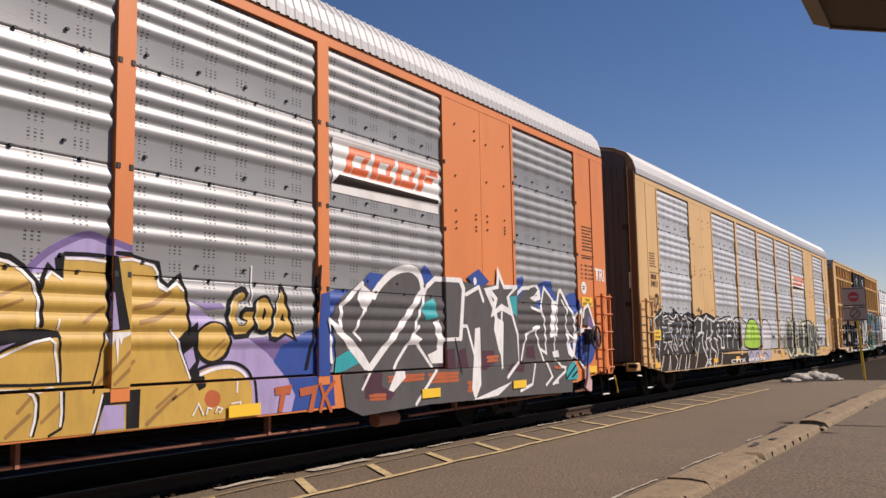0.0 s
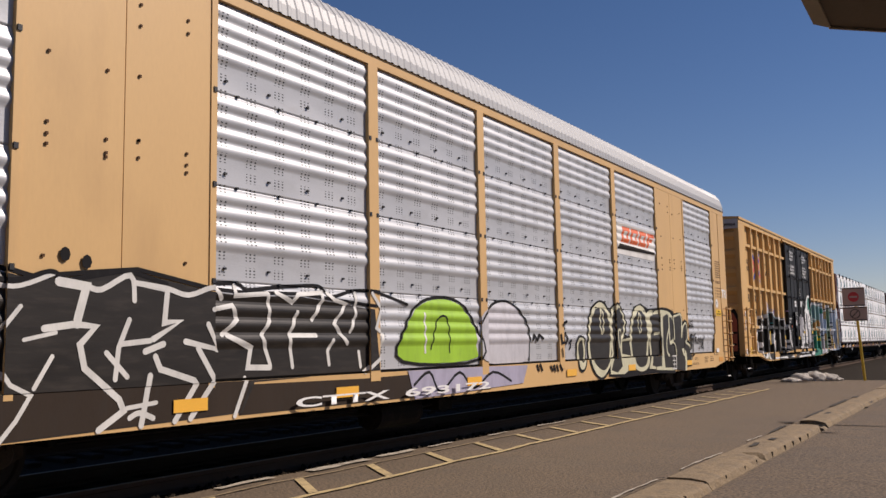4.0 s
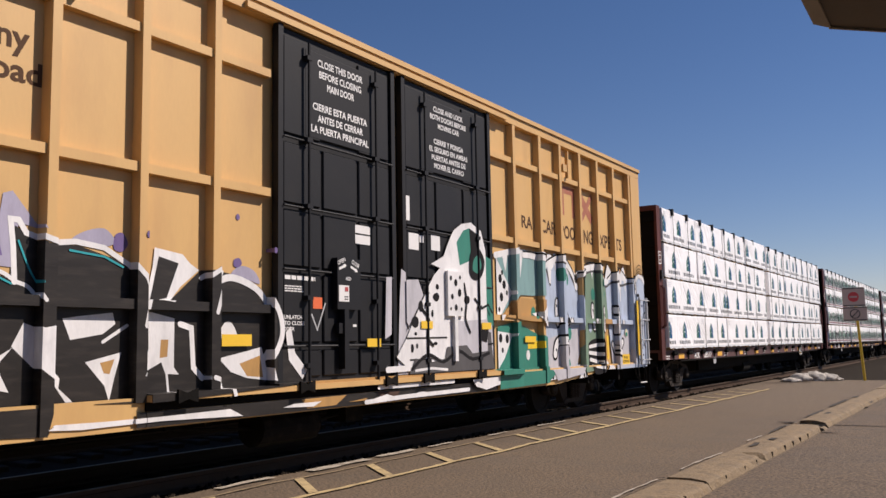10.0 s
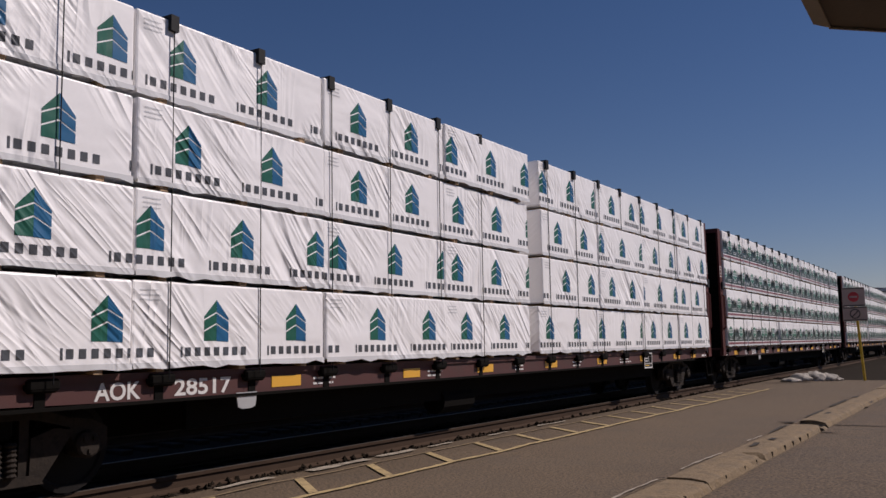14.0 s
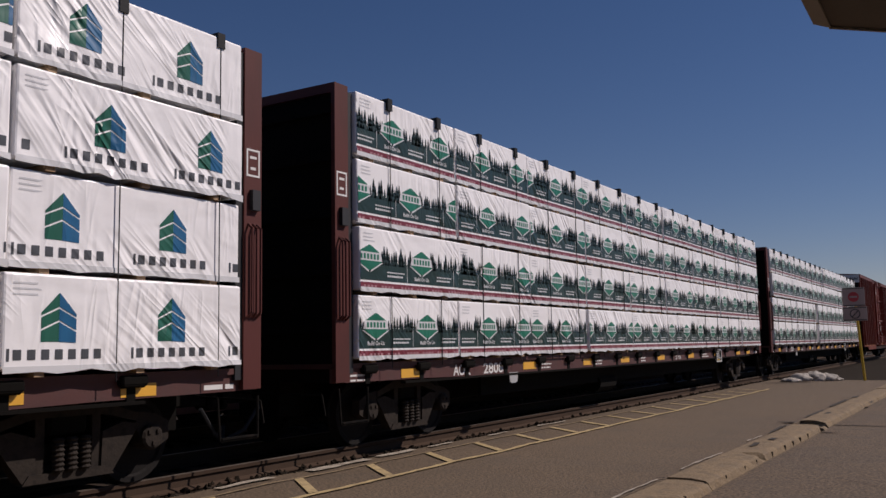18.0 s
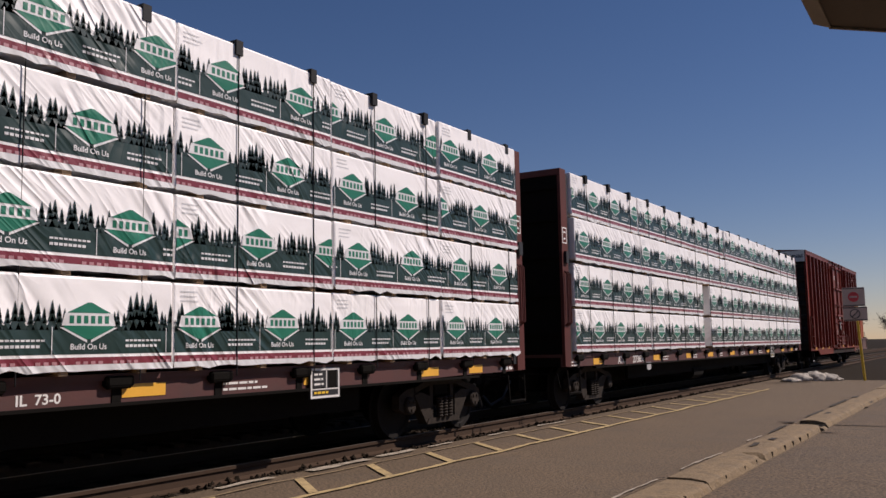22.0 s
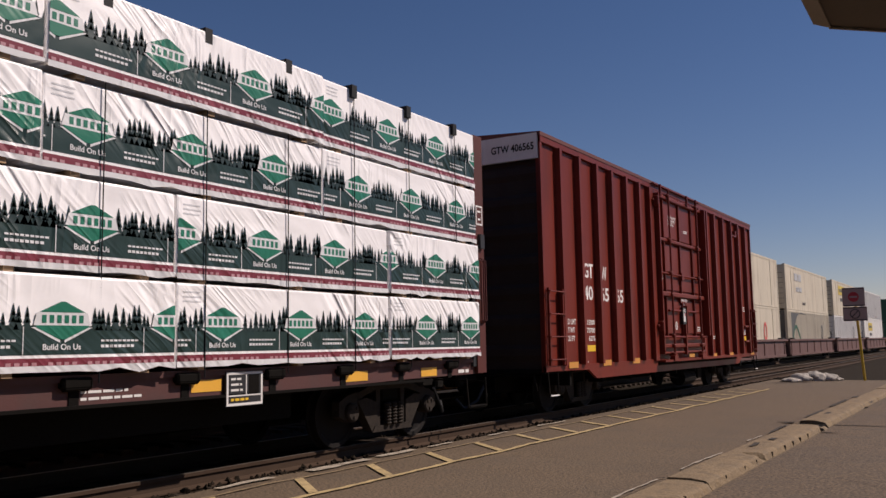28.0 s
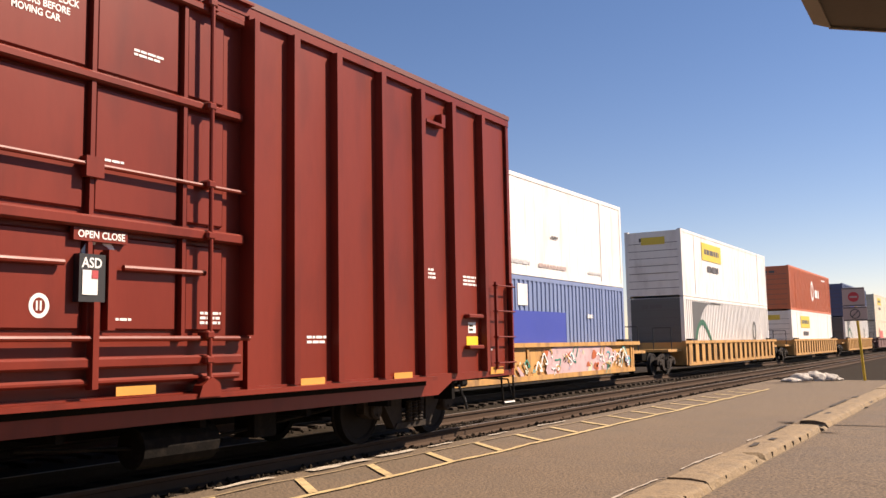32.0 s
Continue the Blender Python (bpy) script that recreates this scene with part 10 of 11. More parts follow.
paint(rack_b, "cream", "curve", 0.03, [(22.03, 1.24), (22.06, 1.37), (22.11, 1.47)])
paint(rack_b, "black", "curve", 0.05, [(22.01, 1.28), (22.07, 1.47), (22.2, 1.57), (22.35, 1.57), (22.42, 1.4), (22.39, 1.19), (22.29, 1.08), (22.17, 1.07)])
paint(rack_b, "black", "line", 0.045, [(21.58, 1.63), (21.52, 1.39), (21.47, 1.16)])
paint(rack_b, "pale", "line", 0.03, [(20.52, 1.09), (20.84, 1.08), (20.82, 0.78), (20.53, 0.8)])
paint(rack_b, "pale", "line", 0.02, [(20.55, 0.98), (20.78, 0.98)])
paint(rack_b, "pale", "line", 0.02, [(20.56, 0.9), (20.77, 0.89)])
paint(rack_b, "pale", "line", 0.02, [(20.66, 1.03), (20.66, 0.82)])
paint(rack_b, "black", "curve", 0.035, [(21.92, 1.88), (21.97, 1.77), (22.03, 1.86), (22.09, 1.77), (22.15, 1.9)])
paint(rack_b, "black", "curve", 0.03, [(22.24, 1.93), (22.18, 1.84), (22.22, 1.77), (22.28, 1.81), (22.21, 1.84)])
paint(rack_b, "black", "curve", 0.03, [(22.28, 1.91), (22.38, 1.93), (22.34, 1.84), (22.29, 1.78), (22.44, 1.79)])
paint(rack_b, "black", "line", 0.05, [(22.54, 1.59), (22.58, 1.37)])
paint(rack_b, "black", "curve", 0.035, [(22.48, 1.56), (22.59, 1.61), (22.64, 1.54), (22.58, 1.48), (22.71, 1.37)])
paint(rack_b, "black", "curve", 0.03, [(22.83, 1.49), (22.73, 1.43), (22.77, 1.36), (22.85, 1.46), (22.87, 1.35)])
paint(rack_b, "black", "curve", 0.03, [(23.01, 1.52), (22.91, 1.46), (22.95, 1.4), (23.02, 1.49), (23, 1.28), (22.9, 1.23)])
paint(rack_b, "black", "curve", 0.03, [(23.03, 1.49), (23.06, 1.39), (23.15, 1.48), (23.16, 1.37)])
paint(rack_b, "black", "curve", 0.03, [(23.18, 1.39), (23.28, 1.45), (23.22, 1.5), (23.18, 1.36), (23.31, 1.38)])
paint(rack_b, "black", "curve", 0.035, [(23.4, 1.57), (23.31, 1.37), (23.25, 1.25), (23.14, 1.28), (23.25, 1.33), (23.34, 1.22)])
paint(box_c, "charcoal", "fill", 0, [(5.1, 0.872), (8.0, 0.872), (11.84, 0.872), (11.84, 0.735), (8.4, 0.735), (5.1, 0.735)])
paint(box_c, "ochre", "fill", 0, [(7.3, 0.86), (8.1, 0.865), (7.9, 0.76), (7.4, 0.755)])
paint(box_c, "rust_dull", "fill", 0, [(8.7, 0.86), (9.2, 0.86), (9.1, 0.74), (8.9, 0.74)])
paint(box_c, "white", "fill", 0, [(1.92, 1.28), (2.11, 1.58), (2.23, 1.85), (2.32, 2.2), (2.66, 2.26), (2.74, 2.14), (3.24, 2.12), (3.3, 2.36), (3.57, 2.42), (3.58, 0.86), (2.82, 0.82), (2.27, 1.05)])
paint(box_c, "charcoal", "fill", 0, [(2.41, 2.14), (2.64, 2.2), (2.76, 2.09), (3.26, 2.07), (3.34, 2.31), (3.53, 2.36), (3.5, 2.11), (3.23, 1.86), (2.53, 1.79), (2.3, 1.73), (2.35, 2.01)])
paint(box_c, "charcoal", "fill", 0, [(2.3, 1.68), (2.72, 1.76), (3.52, 1.82), (3.52, 0.82), (2.82, 0.88), (2.39, 1.09), (2.06, 1.28), (2.2, 1.52)])
paint(box_c, "white", "fill", 0, [(2.72, 2.01), (3.09, 2.04), (3.11, 1.9), (2.72, 1.84), (2.41, 1.79), (2.44, 1.96)])
paint(box_c, "white", "fill", 0, [(1.98, 1.26), (2.09, 1.42), (2.44, 1.34), (2.71, 1.45), (2.99, 1.54), (3.1, 1.26), (2.71, 1.29), (2.27, 1.13)])
paint(box_c, "white", "fill", 0, [(2.74, 1.7), (3.42, 1.75), (3.44, 1.53), (3.16, 1.42), (3.37, 1.11), (3.27, 1.0), (3.03, 1.33), (2.91, 1.55)])
paint(box_c, "ochre", "fill", 0, [(2.71, 1.55), (2.85, 1.56), (2.85, 1.48), (2.71, 1.47)])
paint(box_c, "lilac", "fill", 0, [(3.84, 2.69), (3.92, 2.72), (4.18, 2.43), (3.98, 2.47), (3.94, 2.1), (3.54, 2.12), (3.61, 2.29), (3.53, 2.4), (3.68, 2.45), (3.73, 2.33), (3.8, 2.4)])
paint(box_c, "lilac", "blob", 0, [(4.46, 2.35), (4.58, 2.45), (4.8, 2.5), (4.91, 2.38), (4.71, 2.33)])
paint(box_c, "lilac", "blob", 0, [(6.33, 2.17), (6.47, 2.28), (6.67, 2.24), (6.76, 2.11), (6.57, 2.14)])
paint(box_c, "violet", "fill", 0, [(3.72, 2.28), (3.82, 2.3), (3.85, 2.19), (3.72, 2.2)])
paint(box_c, "violet", "blob", 0, [(3.68, 2.52), (3.66, 2.48), (3.62, 2.46), (3.59, 2.47), (3.57, 2.51), (3.59, 2.54), (3.62, 2.56), (3.66, 2.55)])
paint(box_c, "violet", "blob", 0, [(4.91, 2.45), (4.99, 2.48), (5.05, 2.39), (4.99, 2.31), (4.9, 2.33)])
paint(box_c, "violet", "blob", 0, [(6.49, 2.31), (6.47, 2.28), (6.43, 2.26), (6.38, 2.27), (6.37, 2.3), (6.38, 2.34), (6.43, 2.36), (6.47, 2.35)])
paint(box_c, "violet", "dot", 0.028, [(6.88, 2.47), (6.43, 2.79), (5.2, 2.48)])
paint(box_c, "charcoal", "fill", 0, [(2.76, 2.08), (3.25, 2.06), (3.33, 2.3), (3.47, 2.37), (3.52, 2.23), (3.41, 2.02), (3.4, 1.74), (3.39, 0.78), (2.78, 0.83)])
paint(box_c, "charcoal", "fill", 0, [(3.38, 1.74), (3.42, 1.98), (3.54, 2.05), (3.92, 2.02), (3.95, 2.44), (4.19, 2.31), (4.53, 2.33), (4.99, 2.22), (5.19, 2.08), (5.26, 1.78), (5.25, 0.95), (4.29, 0.99), (4.22, 0.74), (3.71, 0.77), (3.37, 0.99)])
paint(box_c, "charcoal", "fill", 0, [(5.26, 1.78), (5.26, 1.89), (5.53, 1.88), (5.92, 2.2), (6.15, 2.21), (6.41, 2.18), (6.76, 2.07), (6.96, 1.84), (7.0, 1.49), (7.42, 1.16), (7.4, 1.05), (6.94, 1.02), (5.23, 0.95)])
paint(box_c, "white", "line", 0.049, [(3.3, 2.38), (3.47, 2.4), (3.54, 2.34), (3.59, 2.26), (3.55, 2.14), (3.44, 1.99), (3.39, 1.77)])
paint(box_c, "white", "curve", 0.034, [(3.4, 1.85), (3.47, 2.01), (3.65, 2.07), (3.84, 2.06), (3.97, 1.99), (4.08, 1.95), (4.18, 1.84)])
paint(box_c, "white", "line", 0.049, [(3.96, 1.98), (3.94, 2.27), (3.91, 2.49), (3.98, 2.49), (4.05, 2.39), (4.28, 2.33), (4.51, 2.36), (4.8, 2.33), (5.06, 2.2), (5.19, 2.09), (5.26, 1.94), (5.22, 1.78), (5.19, 1.64)])
paint(box_c, "white", "blob", 0, [(3.48, 1.67), (3.6, 1.65), (3.67, 1.57), (3.64, 1.49), (3.56, 1.44), (3.48, 1.43)])
paint(box_c, "ochre", "fill", 0, [(3.51, 1.56), (3.59, 1.57), (3.59, 1.49), (3.52, 1.49)])
paint(box_c, "white", "fill", 0, [(3.49, 1.28), (3.74, 1.34), (3.89, 1.42), (3.96, 1.46), (3.83, 1.32), (3.94, 1.11), (3.66, 1.17)])
paint(box_c, "white", "fill", 0, [(3.95, 1.47), (4.05, 1.66), (4.17, 1.62), (4.29, 1.64), (4.31, 1.29), (4.39, 1.2), (4.38, 1.12), (4.53, 0.99), (4.45, 1.0), (4.33, 1.16), (4.16, 1.28)])
paint(box_c, "white", "fill", 0, [(4.4, 1.7), (4.54, 1.72), (4.9, 1.76), (4.93, 1.66), (4.8, 1.57), (4.48, 1.52)])
paint(box_c, "white", "fill", 0, [(4.63, 1.33), (5.0, 1.41), (4.93, 1.18), (4.88, 0.98), (4.83, 1.12)])
paint(box_c, "ochre", "fill", 0, [(4.78, 1.32), (4.93, 1.35), (4.88, 1.22), (4.82, 1.23)])
paint(box_c, "white", "line", 0.031, [(4.8, 1.5), (5.06, 1.65)])
paint(box_c, "white", "fill", 0, [(5.29, 1.78), (5.6, 1.72), (5.6, 1.26), (5.66, 1.19), (5.5, 1.2), (5.45, 1.31), (5.18, 1.19), (5.3, 1.43)])
paint(box_c, "ochre", "fill", 0, [(5.44, 1.52), (5.53, 1.52), (5.52, 1.36), (5.43, 1.35)])
paint(box_c, "white", "line", 0.026, [(5.51, 1.23), (5.54, 1.0)])
paint(box_c, "white", "fill", 0, [(5.26, 1.9), (5.33, 2.2), (5.35, 2.38), (5.69, 2.34), (5.78, 2.26), (5.9, 2.2), (5.66, 2.02), (5.53, 1.87)])
paint(box_c, "charcoal", "fill", 0, [(5.4, 2.3), (5.64, 2.25), (5.5, 1.91), (5.3, 1.87)])
paint(box_c, "white", "line", 0.059, [(5.66, 1.67), (5.81, 1.63), (5.84, 1.25), (5.96, 1.14)])
paint(box_c, "white", "line", 0.048, [(6.05, 1.78), (6.14, 2.06), (6.2, 2.2), (6.14, 2.24), (5.92, 2.12)])
paint(box_c, "white", "curve", 0.072, [(6.12, 2.09), (6.31, 2.15), (6.52, 2.12), (6.75, 2.02), (6.93, 1.81), (6.98, 1.59), (6.89, 1.39), (6.72, 1.23)])
paint(box_c, "white", "blob", 0, [(6.18, 1.53), (6.23, 1.67), (6.32, 1.7), (6.4, 1.62), (6.42, 1.5)])
paint(box_c, "white", "fill", 0, [(6.17, 1.33), (6.58, 1.4), (6.78, 1.44), (6.91, 1.08), (6.57, 1.12), (6.34, 1.19)])
paint(box_c, "ochre", "fill", 0, [(6.46, 1.27), (6.76, 1.35), (6.81, 1.12), (6.57, 1.14)])
paint(box_c, "white", "fill", 0, [(7.11, 1.66), (7.18, 1.37), (7.38, 1.18), (7.3, 1.08), (7.08, 1.29), (7.03, 1.59)])
paint(box_c, "white", "line", 0.047, [(6.02, 1.15), (6.18, 1.1), (6.23, 0.96)])
paint(box_c, "white", "fill", 0, [(2.78, 0.83), (3.18, 1.02), (3.25, 1.03), (3.73, 0.77)])
paint(box_c, "cream", "fill", 0, [(3.14, 0.86), (3.49, 0.87), (3.5, 0.78), (3.12, 0.81)])
paint(box_c, "teal", "curve", 0.017, [(3.56, 2.03), (3.74, 2.04), (3.93, 1.97)])
paint(box_c, "teal", "curve", 0.017, [(3.98, 2.32), (4.08, 2.1), (4.15, 1.99)])
paint(box_c, "teal", "line", 0.019, [(4.45, 2.28), (4.8, 2.25), (5.0, 2.17)])
paint(box_c, "white", "fill", 0, [(4.22, 0.79), (4.29, 0.83), (4.8, 0.82), (5.37, 0.82), (6.22, 0.83), (6.4, 0.75), (5.37, 0.78), (4.54, 0.77)])
paint(box_c, "white", "fill", 0, [(6.99, 0.79), (7.17, 0.82), (7.63, 0.82), (7.49, 0.77)])
paint(box_c, "ochre", "fill", 0, [(8.11, 0.78), (8.49, 0.81), (8.46, 0.78)])
paint(box_c, "white", "fill", 0, [(8.56, 0.78), (8.9, 0.83), (9.1, 0.78), (8.98, 0.76)])
paint(box_c, "silver", "fill", 0, [(9.14, 1.06), (9.2, 2.05), (9.24, 2.42), (9.34, 2.38), (9.38, 1.78), (9.6, 1.7), (9.78, 1.96), (10.1, 2.1), (10.8, 2.05), (11.3, 1.92), (11.66, 1.84), (11.68, 1.06)])
paint(box_c, "green", "fill", 0, [(11.02, 1.9), (11.06, 2.62), (11.3, 2.8), (11.66, 2.72), (11.7, 1.7), (11.4, 1.82)])
paint(box_c, "grey", "fill", 0, [(10.9, 1.06), (10.95, 1.52), (11.2, 1.7), (11.62, 1.6), (11.66, 1.1)])
paint(box_c, "grey", "line", 0.05, [(9.16, 1.3), (9.3, 1.42), (9.42, 1.28)])
paint(box_c, "white", "fill", 0, [(9.15, 0.77), (9.68, 0.82), (10.06, 0.79), (9.68, 0.76)])
paint(box_c, "lilac", "blob", 0, [(1.8, 2.07), (1.91, 2.18), (2.03, 2.08), (1.92, 1.97)])
paint(box_c, "lilac", "blob", 0, [(1.65, 1.3), (1.78, 1.52), (1.9, 1.29), (1.83, 1.09), (1.67, 1.07)])
paint(box_c, "white", "line", 0.04, [(0.93, 2.11), (0.91, 1.92), (1.04, 1.92)])
paint(box_c, "white", "line", 0.04, [(0.92, 2.02), (1.01, 2.02)])
paint(box_c, "white", "line", 0.04, [(1.07, 2.12), (1.25, 2.14)])
paint(box_c, "white", "line", 0.04, [(1.16, 2.12), (1.14, 1.94)])
paint(box_c, "white", "curve", 0.04, [(1.38, 2.08), (1.28, 2.06), (1.27, 1.96), (1.39, 1.95)])
paint(box_c, "white", "curve", 0.04, [(0.12, 1.14), (0.16, 1.04), (0.23, 1.16), (0.26, 0.97), (0.35, 1.13), (0.41, 1.01), (0.53, 1.15)])
paint(box_c, "white", "ring", 0.05, [(0.2, 2.23), (0.29, 2.29), (0.38, 2.24), (0.29, 2.18)])
paint(box_c, "white", "curve", 0.04, [(0.18, 1.8), (0.24, 2.02), (0.33, 2), (0.3, 1.8), (0.42, 1.8)])
paint(box_c, "white", "line", 0.05, [(0.19, 1.72), (0.21, 1.97)])
paint(box_c, "sea", "fill", 0, [(12.05, 2.82), (12.66, 2.95), (13.67, 2.96), (13.73, 2.24), (12.66, 2.22), (12.26, 1.91), (12.05, 1.87)])
paint(box_c, "ochre", "fill", 0, [(12.66, 2.19), (13.73, 2.17), (13.72, 1.76), (12.2, 1.85)])
paint(box_c, "green", "fill", 0, [(12.05, 1.7), (12.65, 1.79), (13.71, 1.52), (13.7, 0.77), (12.09, 0.85)])
paint(box_c, "white", "line", 0.1, [(12.01, 2.82), (12.66, 2.94), (13.69, 2.94)])
paint(box_c, "white", "fill", 0, [(12.24, 2.88), (12.36, 2.57), (12.45, 2.9)])
paint(box_c, "white", "fill", 0, [(12.79, 2.94), (12.88, 2.51), (13, 2.94)])
paint(box_c, "white", "fill", 0, [(12.05, 2.79), (12.57, 2.25), (12.05, 1.76)])
paint(box_c, "white", "fill", 0, [(12.05, 1.63), (12.57, 1.59), (12.26, 1.2), (12.05, 1.04)])
paint(box_c, "black", "dot", 0.06, [(12.17, 2.46), (12.3, 2.37), (12.2, 2.17), (12.14, 1.52), (12.36, 1.51)])
paint(box_c, "black", "dot", 0.035, [(12.24, 2.56), (12.39, 2.24), (12.12, 1.97), (12.2, 1.33)])
paint(box_c, "green", "dot", 0.09, [(13.33, 1.94), (13.21, 1.52)])
paint(box_c, "white", "dot", 0.07, [(13.09, 1.24), (12.64, 0.93)])
paint(box_c, "yellow", "fill", 0, [(13.09, 1.46), (13.56, 1.47), (13.56, 1.35), (13.09, 1.34)])
paint(box_c, "white", "line", 0.06, [(13.7, 1.81), (13.57, 1.91), (13.82, 1.9)])
paint(box_c, "ice", "fill", 0, [(13.67, 2.72), (13.86, 2.9), (14.23, 2.98), (14.63, 2.98), (14.95, 2.76), (15.21, 2.42), (15.32, 2.22), (15.32, 1.92), (15.22, 1.43), (15.1, 0.95), (13.77, 0.87), (13.7, 1.78)])
paint(box_c, "silver", "fill", 0, [(13.76, 1.49), (14.49, 1.6), (15.25, 1.72), (15.23, 1.23), (14.98, 0.91), (13.77, 0.87)])
paint(box_c, "olive", "fill", 0, [(15.34, 2.68), (15.77, 2.86), (16.23, 2.91), (16.56, 2.7), (16.68, 2.42), (16.73, 1.97), (16.56, 1.63), (16.23, 0.91), (15.24, 0.88), (15.3, 1.92)])
paint(box_c, "olive", "fill", 0, [(15.35, 2.35), (15.77, 2.25), (16.23, 2.09), (16.39, 1.96), (16.15, 1.47), (15.63, 1.31), (15.36, 1.28), (15.33, 1.92)])
paint(box_c, "ochre", "fill", 0, [(16.23, 1.9), (16.73, 1.89), (16.64, 1.19), (16.39, 0.96), (16.23, 1.1)])
paint(box_c, "ice", "fill", 0, [(16.64, 2.59), (16.91, 2.73), (17.88, 2.76), (18.54, 2.82), (18.76, 2.58), (18.66, 0.9), (16.9, 0.89), (16.74, 1.75)])
paint(box_c, "silver", "fill", 0, [(16.81, 1.41), (17.86, 1.67), (18, 0.96), (16.9, 0.9)])
paint(box_c, "white", "blob", 0, [(13.76, 2.89), (13.81, 2.69), (13.84, 2.52), (13.87, 2.69), (13.92, 2.89)])
paint(box_c, "white", "blob", 0, [(13.92, 2.96), (13.98, 2.67), (14.02, 2.41), (14.06, 2.67), (14.12, 2.96)])
paint(box_c, "white", "blob", 0, [(14.18, 3.00), (14.23, 2.84), (14.26, 2.71), (14.29, 2.84), (14.34, 3.00)])
paint(box_c, "white", "blob", 0, [(14.40, 3.00), (14.46, 2.82), (14.50, 2.67), (14.54, 2.82), (14.60, 3.00)])
paint(box_c, "white", "blob", 0, [(14.72, 2.88), (14.77, 2.70), (14.80, 2.55), (14.83, 2.70), (14.88, 2.88)])
paint(box_c, "white", "blob", 0, [(15.42, 2.78), (15.47, 2.62), (15.50, 2.49), (15.53, 2.62), (15.58, 2.78)])
paint(box_c, "white", "blob", 0, [(15.87, 2.89), (15.92, 2.76), (15.95, 2.66), (15.98, 2.76), (16.03, 2.89)])
paint(box_c, "white", "blob", 0, [(17.00, 2.73), (17.06, 2.55), (17.10, 2.40), (17.14, 2.55), (17.20, 2.73)])
paint(box_c, "white", "blob", 0, [(17.34, 2.73), (17.41, 2.48), (17.45, 2.26), (17.49, 2.48), (17.56, 2.73)])
paint(box_c, "white", "blob", 0, [(17.67, 2.75), (17.72, 2.60), (17.75, 2.47), (17.78, 2.60), (17.83, 2.75)])
paint(box_c, "white", "blob", 0, [(18.20, 2.78), (18.26, 2.60), (18.30, 2.45), (18.34, 2.60), (18.40, 2.78)])
paint(box_c, "grey", "curve", 0.05, [(13.75, 2.61), (13.87, 2.72), (14.02, 2.46), (14.06, 2.71), (14.25, 2.87), (14.46, 2.86), (14.76, 2.8), (15.04, 2.55), (15.16, 2.39)])
paint(box_c, "grey", "curve", 0.05, [(15.34, 2.66), (15.77, 2.78), (16.11, 2.81), (16.39, 2.68), (16.64, 2.54), (16.91, 2.62), (17.37, 2.72), (17.47, 2.6), (17.93, 2.67)])
paint(box_c, "white", "curve", 0.13, [(13.72, 2.7), (13.92, 2.83), (14.08, 2.79), (14.26, 2.94), (14.52, 2.93), (14.79, 2.85), (15.08, 2.65), (15.17, 2.45)])
paint(box_c, "white", "fill", 0, [(13.92, 2.77), (14.09, 2.79), (14.05, 2.47), (13.99, 2.48)])
paint(box_c, "white", "curve", 0.12, [(15.11, 2.56), (15.24, 2.7), (15.55, 2.81), (15.99, 2.89), (16.31, 2.87), (16.56, 2.64), (16.77, 2.67)])
paint(box_c, "white", "fill", 0, [(16.6, 2.66), (16.77, 3.01), (17, 2.83), (17.28, 2.95), (17.47, 2.84), (17.67, 3.04), (17.85, 2.7), (17.37, 2.72), (16.91, 2.69)])
paint(box_c, "white", "curve", 0.1, [(18.08, 2.5), (18.2, 2.76), (18.53, 2.81), (18.71, 2.63)])
paint(box_c, "white", "line", 0.1, [(12.99, 2.9), (13.25, 2.91), (13.67, 2.88)])
paint(box_c, "black", "curve", 0.03, [(12.99, 2.96), (13.33, 2.97), (13.71, 2.95)])
paint(box_c, "black", "curve", 0.03, [(13.72, 2.79), (14.07, 2.93), (14.4, 3.01), (14.69, 2.98), (15.01, 2.77), (15.14, 2.56)])
paint(box_c, "black", "curve", 0.03, [(15.14, 2.66), (15.62, 2.92), (16.15, 2.97), (16.56, 2.77), (16.77, 3.02)])
paint(box_c, "black", "curve", 0.03, [(16.73, 2.71), (17.37, 2.97), (17.88, 2.78), (18.2, 2.81)])
paint(box_c, "green", "dot", 0.1, [(14.38, 2.65), (14.71, 2.58), (15.96, 2.36), (16.35, 2.62), (14.78, 1.6), (14.7, 1.04)])
paint(box_c, "green", "dot", 0.06, [(16.51, 2.4), (16.47, 1.41)])
paint(box_c, "black", "dot", 0.07, [(15.15, 2.62)])
paint(box_c, "ice", "dot", 0.09, [(15.56, 2.08), (15.77, 1.73), (15.56, 1.48)])
paint(box_c, "black", "curve", 0.17, [(14.28, 2.18), (14.25, 1.98), (14.29, 1.75)])
paint(box_c, "black", "curve", 0.17, [(14.62, 2.16), (14.65, 1.97), (14.75, 1.79)])
paint(box_c, "black", "curve", 0.16, [(15.92, 2.16), (15.91, 1.97), (16, 1.68)])
paint(box_c, "black", "curve", 0.16, [(16.25, 2.09), (16.28, 1.9), (16.25, 1.66)])
paint(box_c, "black", "curve", 0.15, [(16.99, 2.13), (17.04, 1.9), (17.03, 1.61)])
paint(box_c, "black", "curve", 0.15, [(17.32, 2.14), (17.36, 1.91), (17.32, 1.58)])
paint(box_c, "black", "curve", 0.2, [(14.13, 1.2), (14.19, 1.4), (14.35, 1.48), (14.52, 1.48), (14.64, 1.39), (14.68, 1.25)])
paint(box_c, "black", "curve", 0.17, [(16.9, 1.41), (17.03, 1.24), (17.26, 1.23), (17.5, 1.46)])
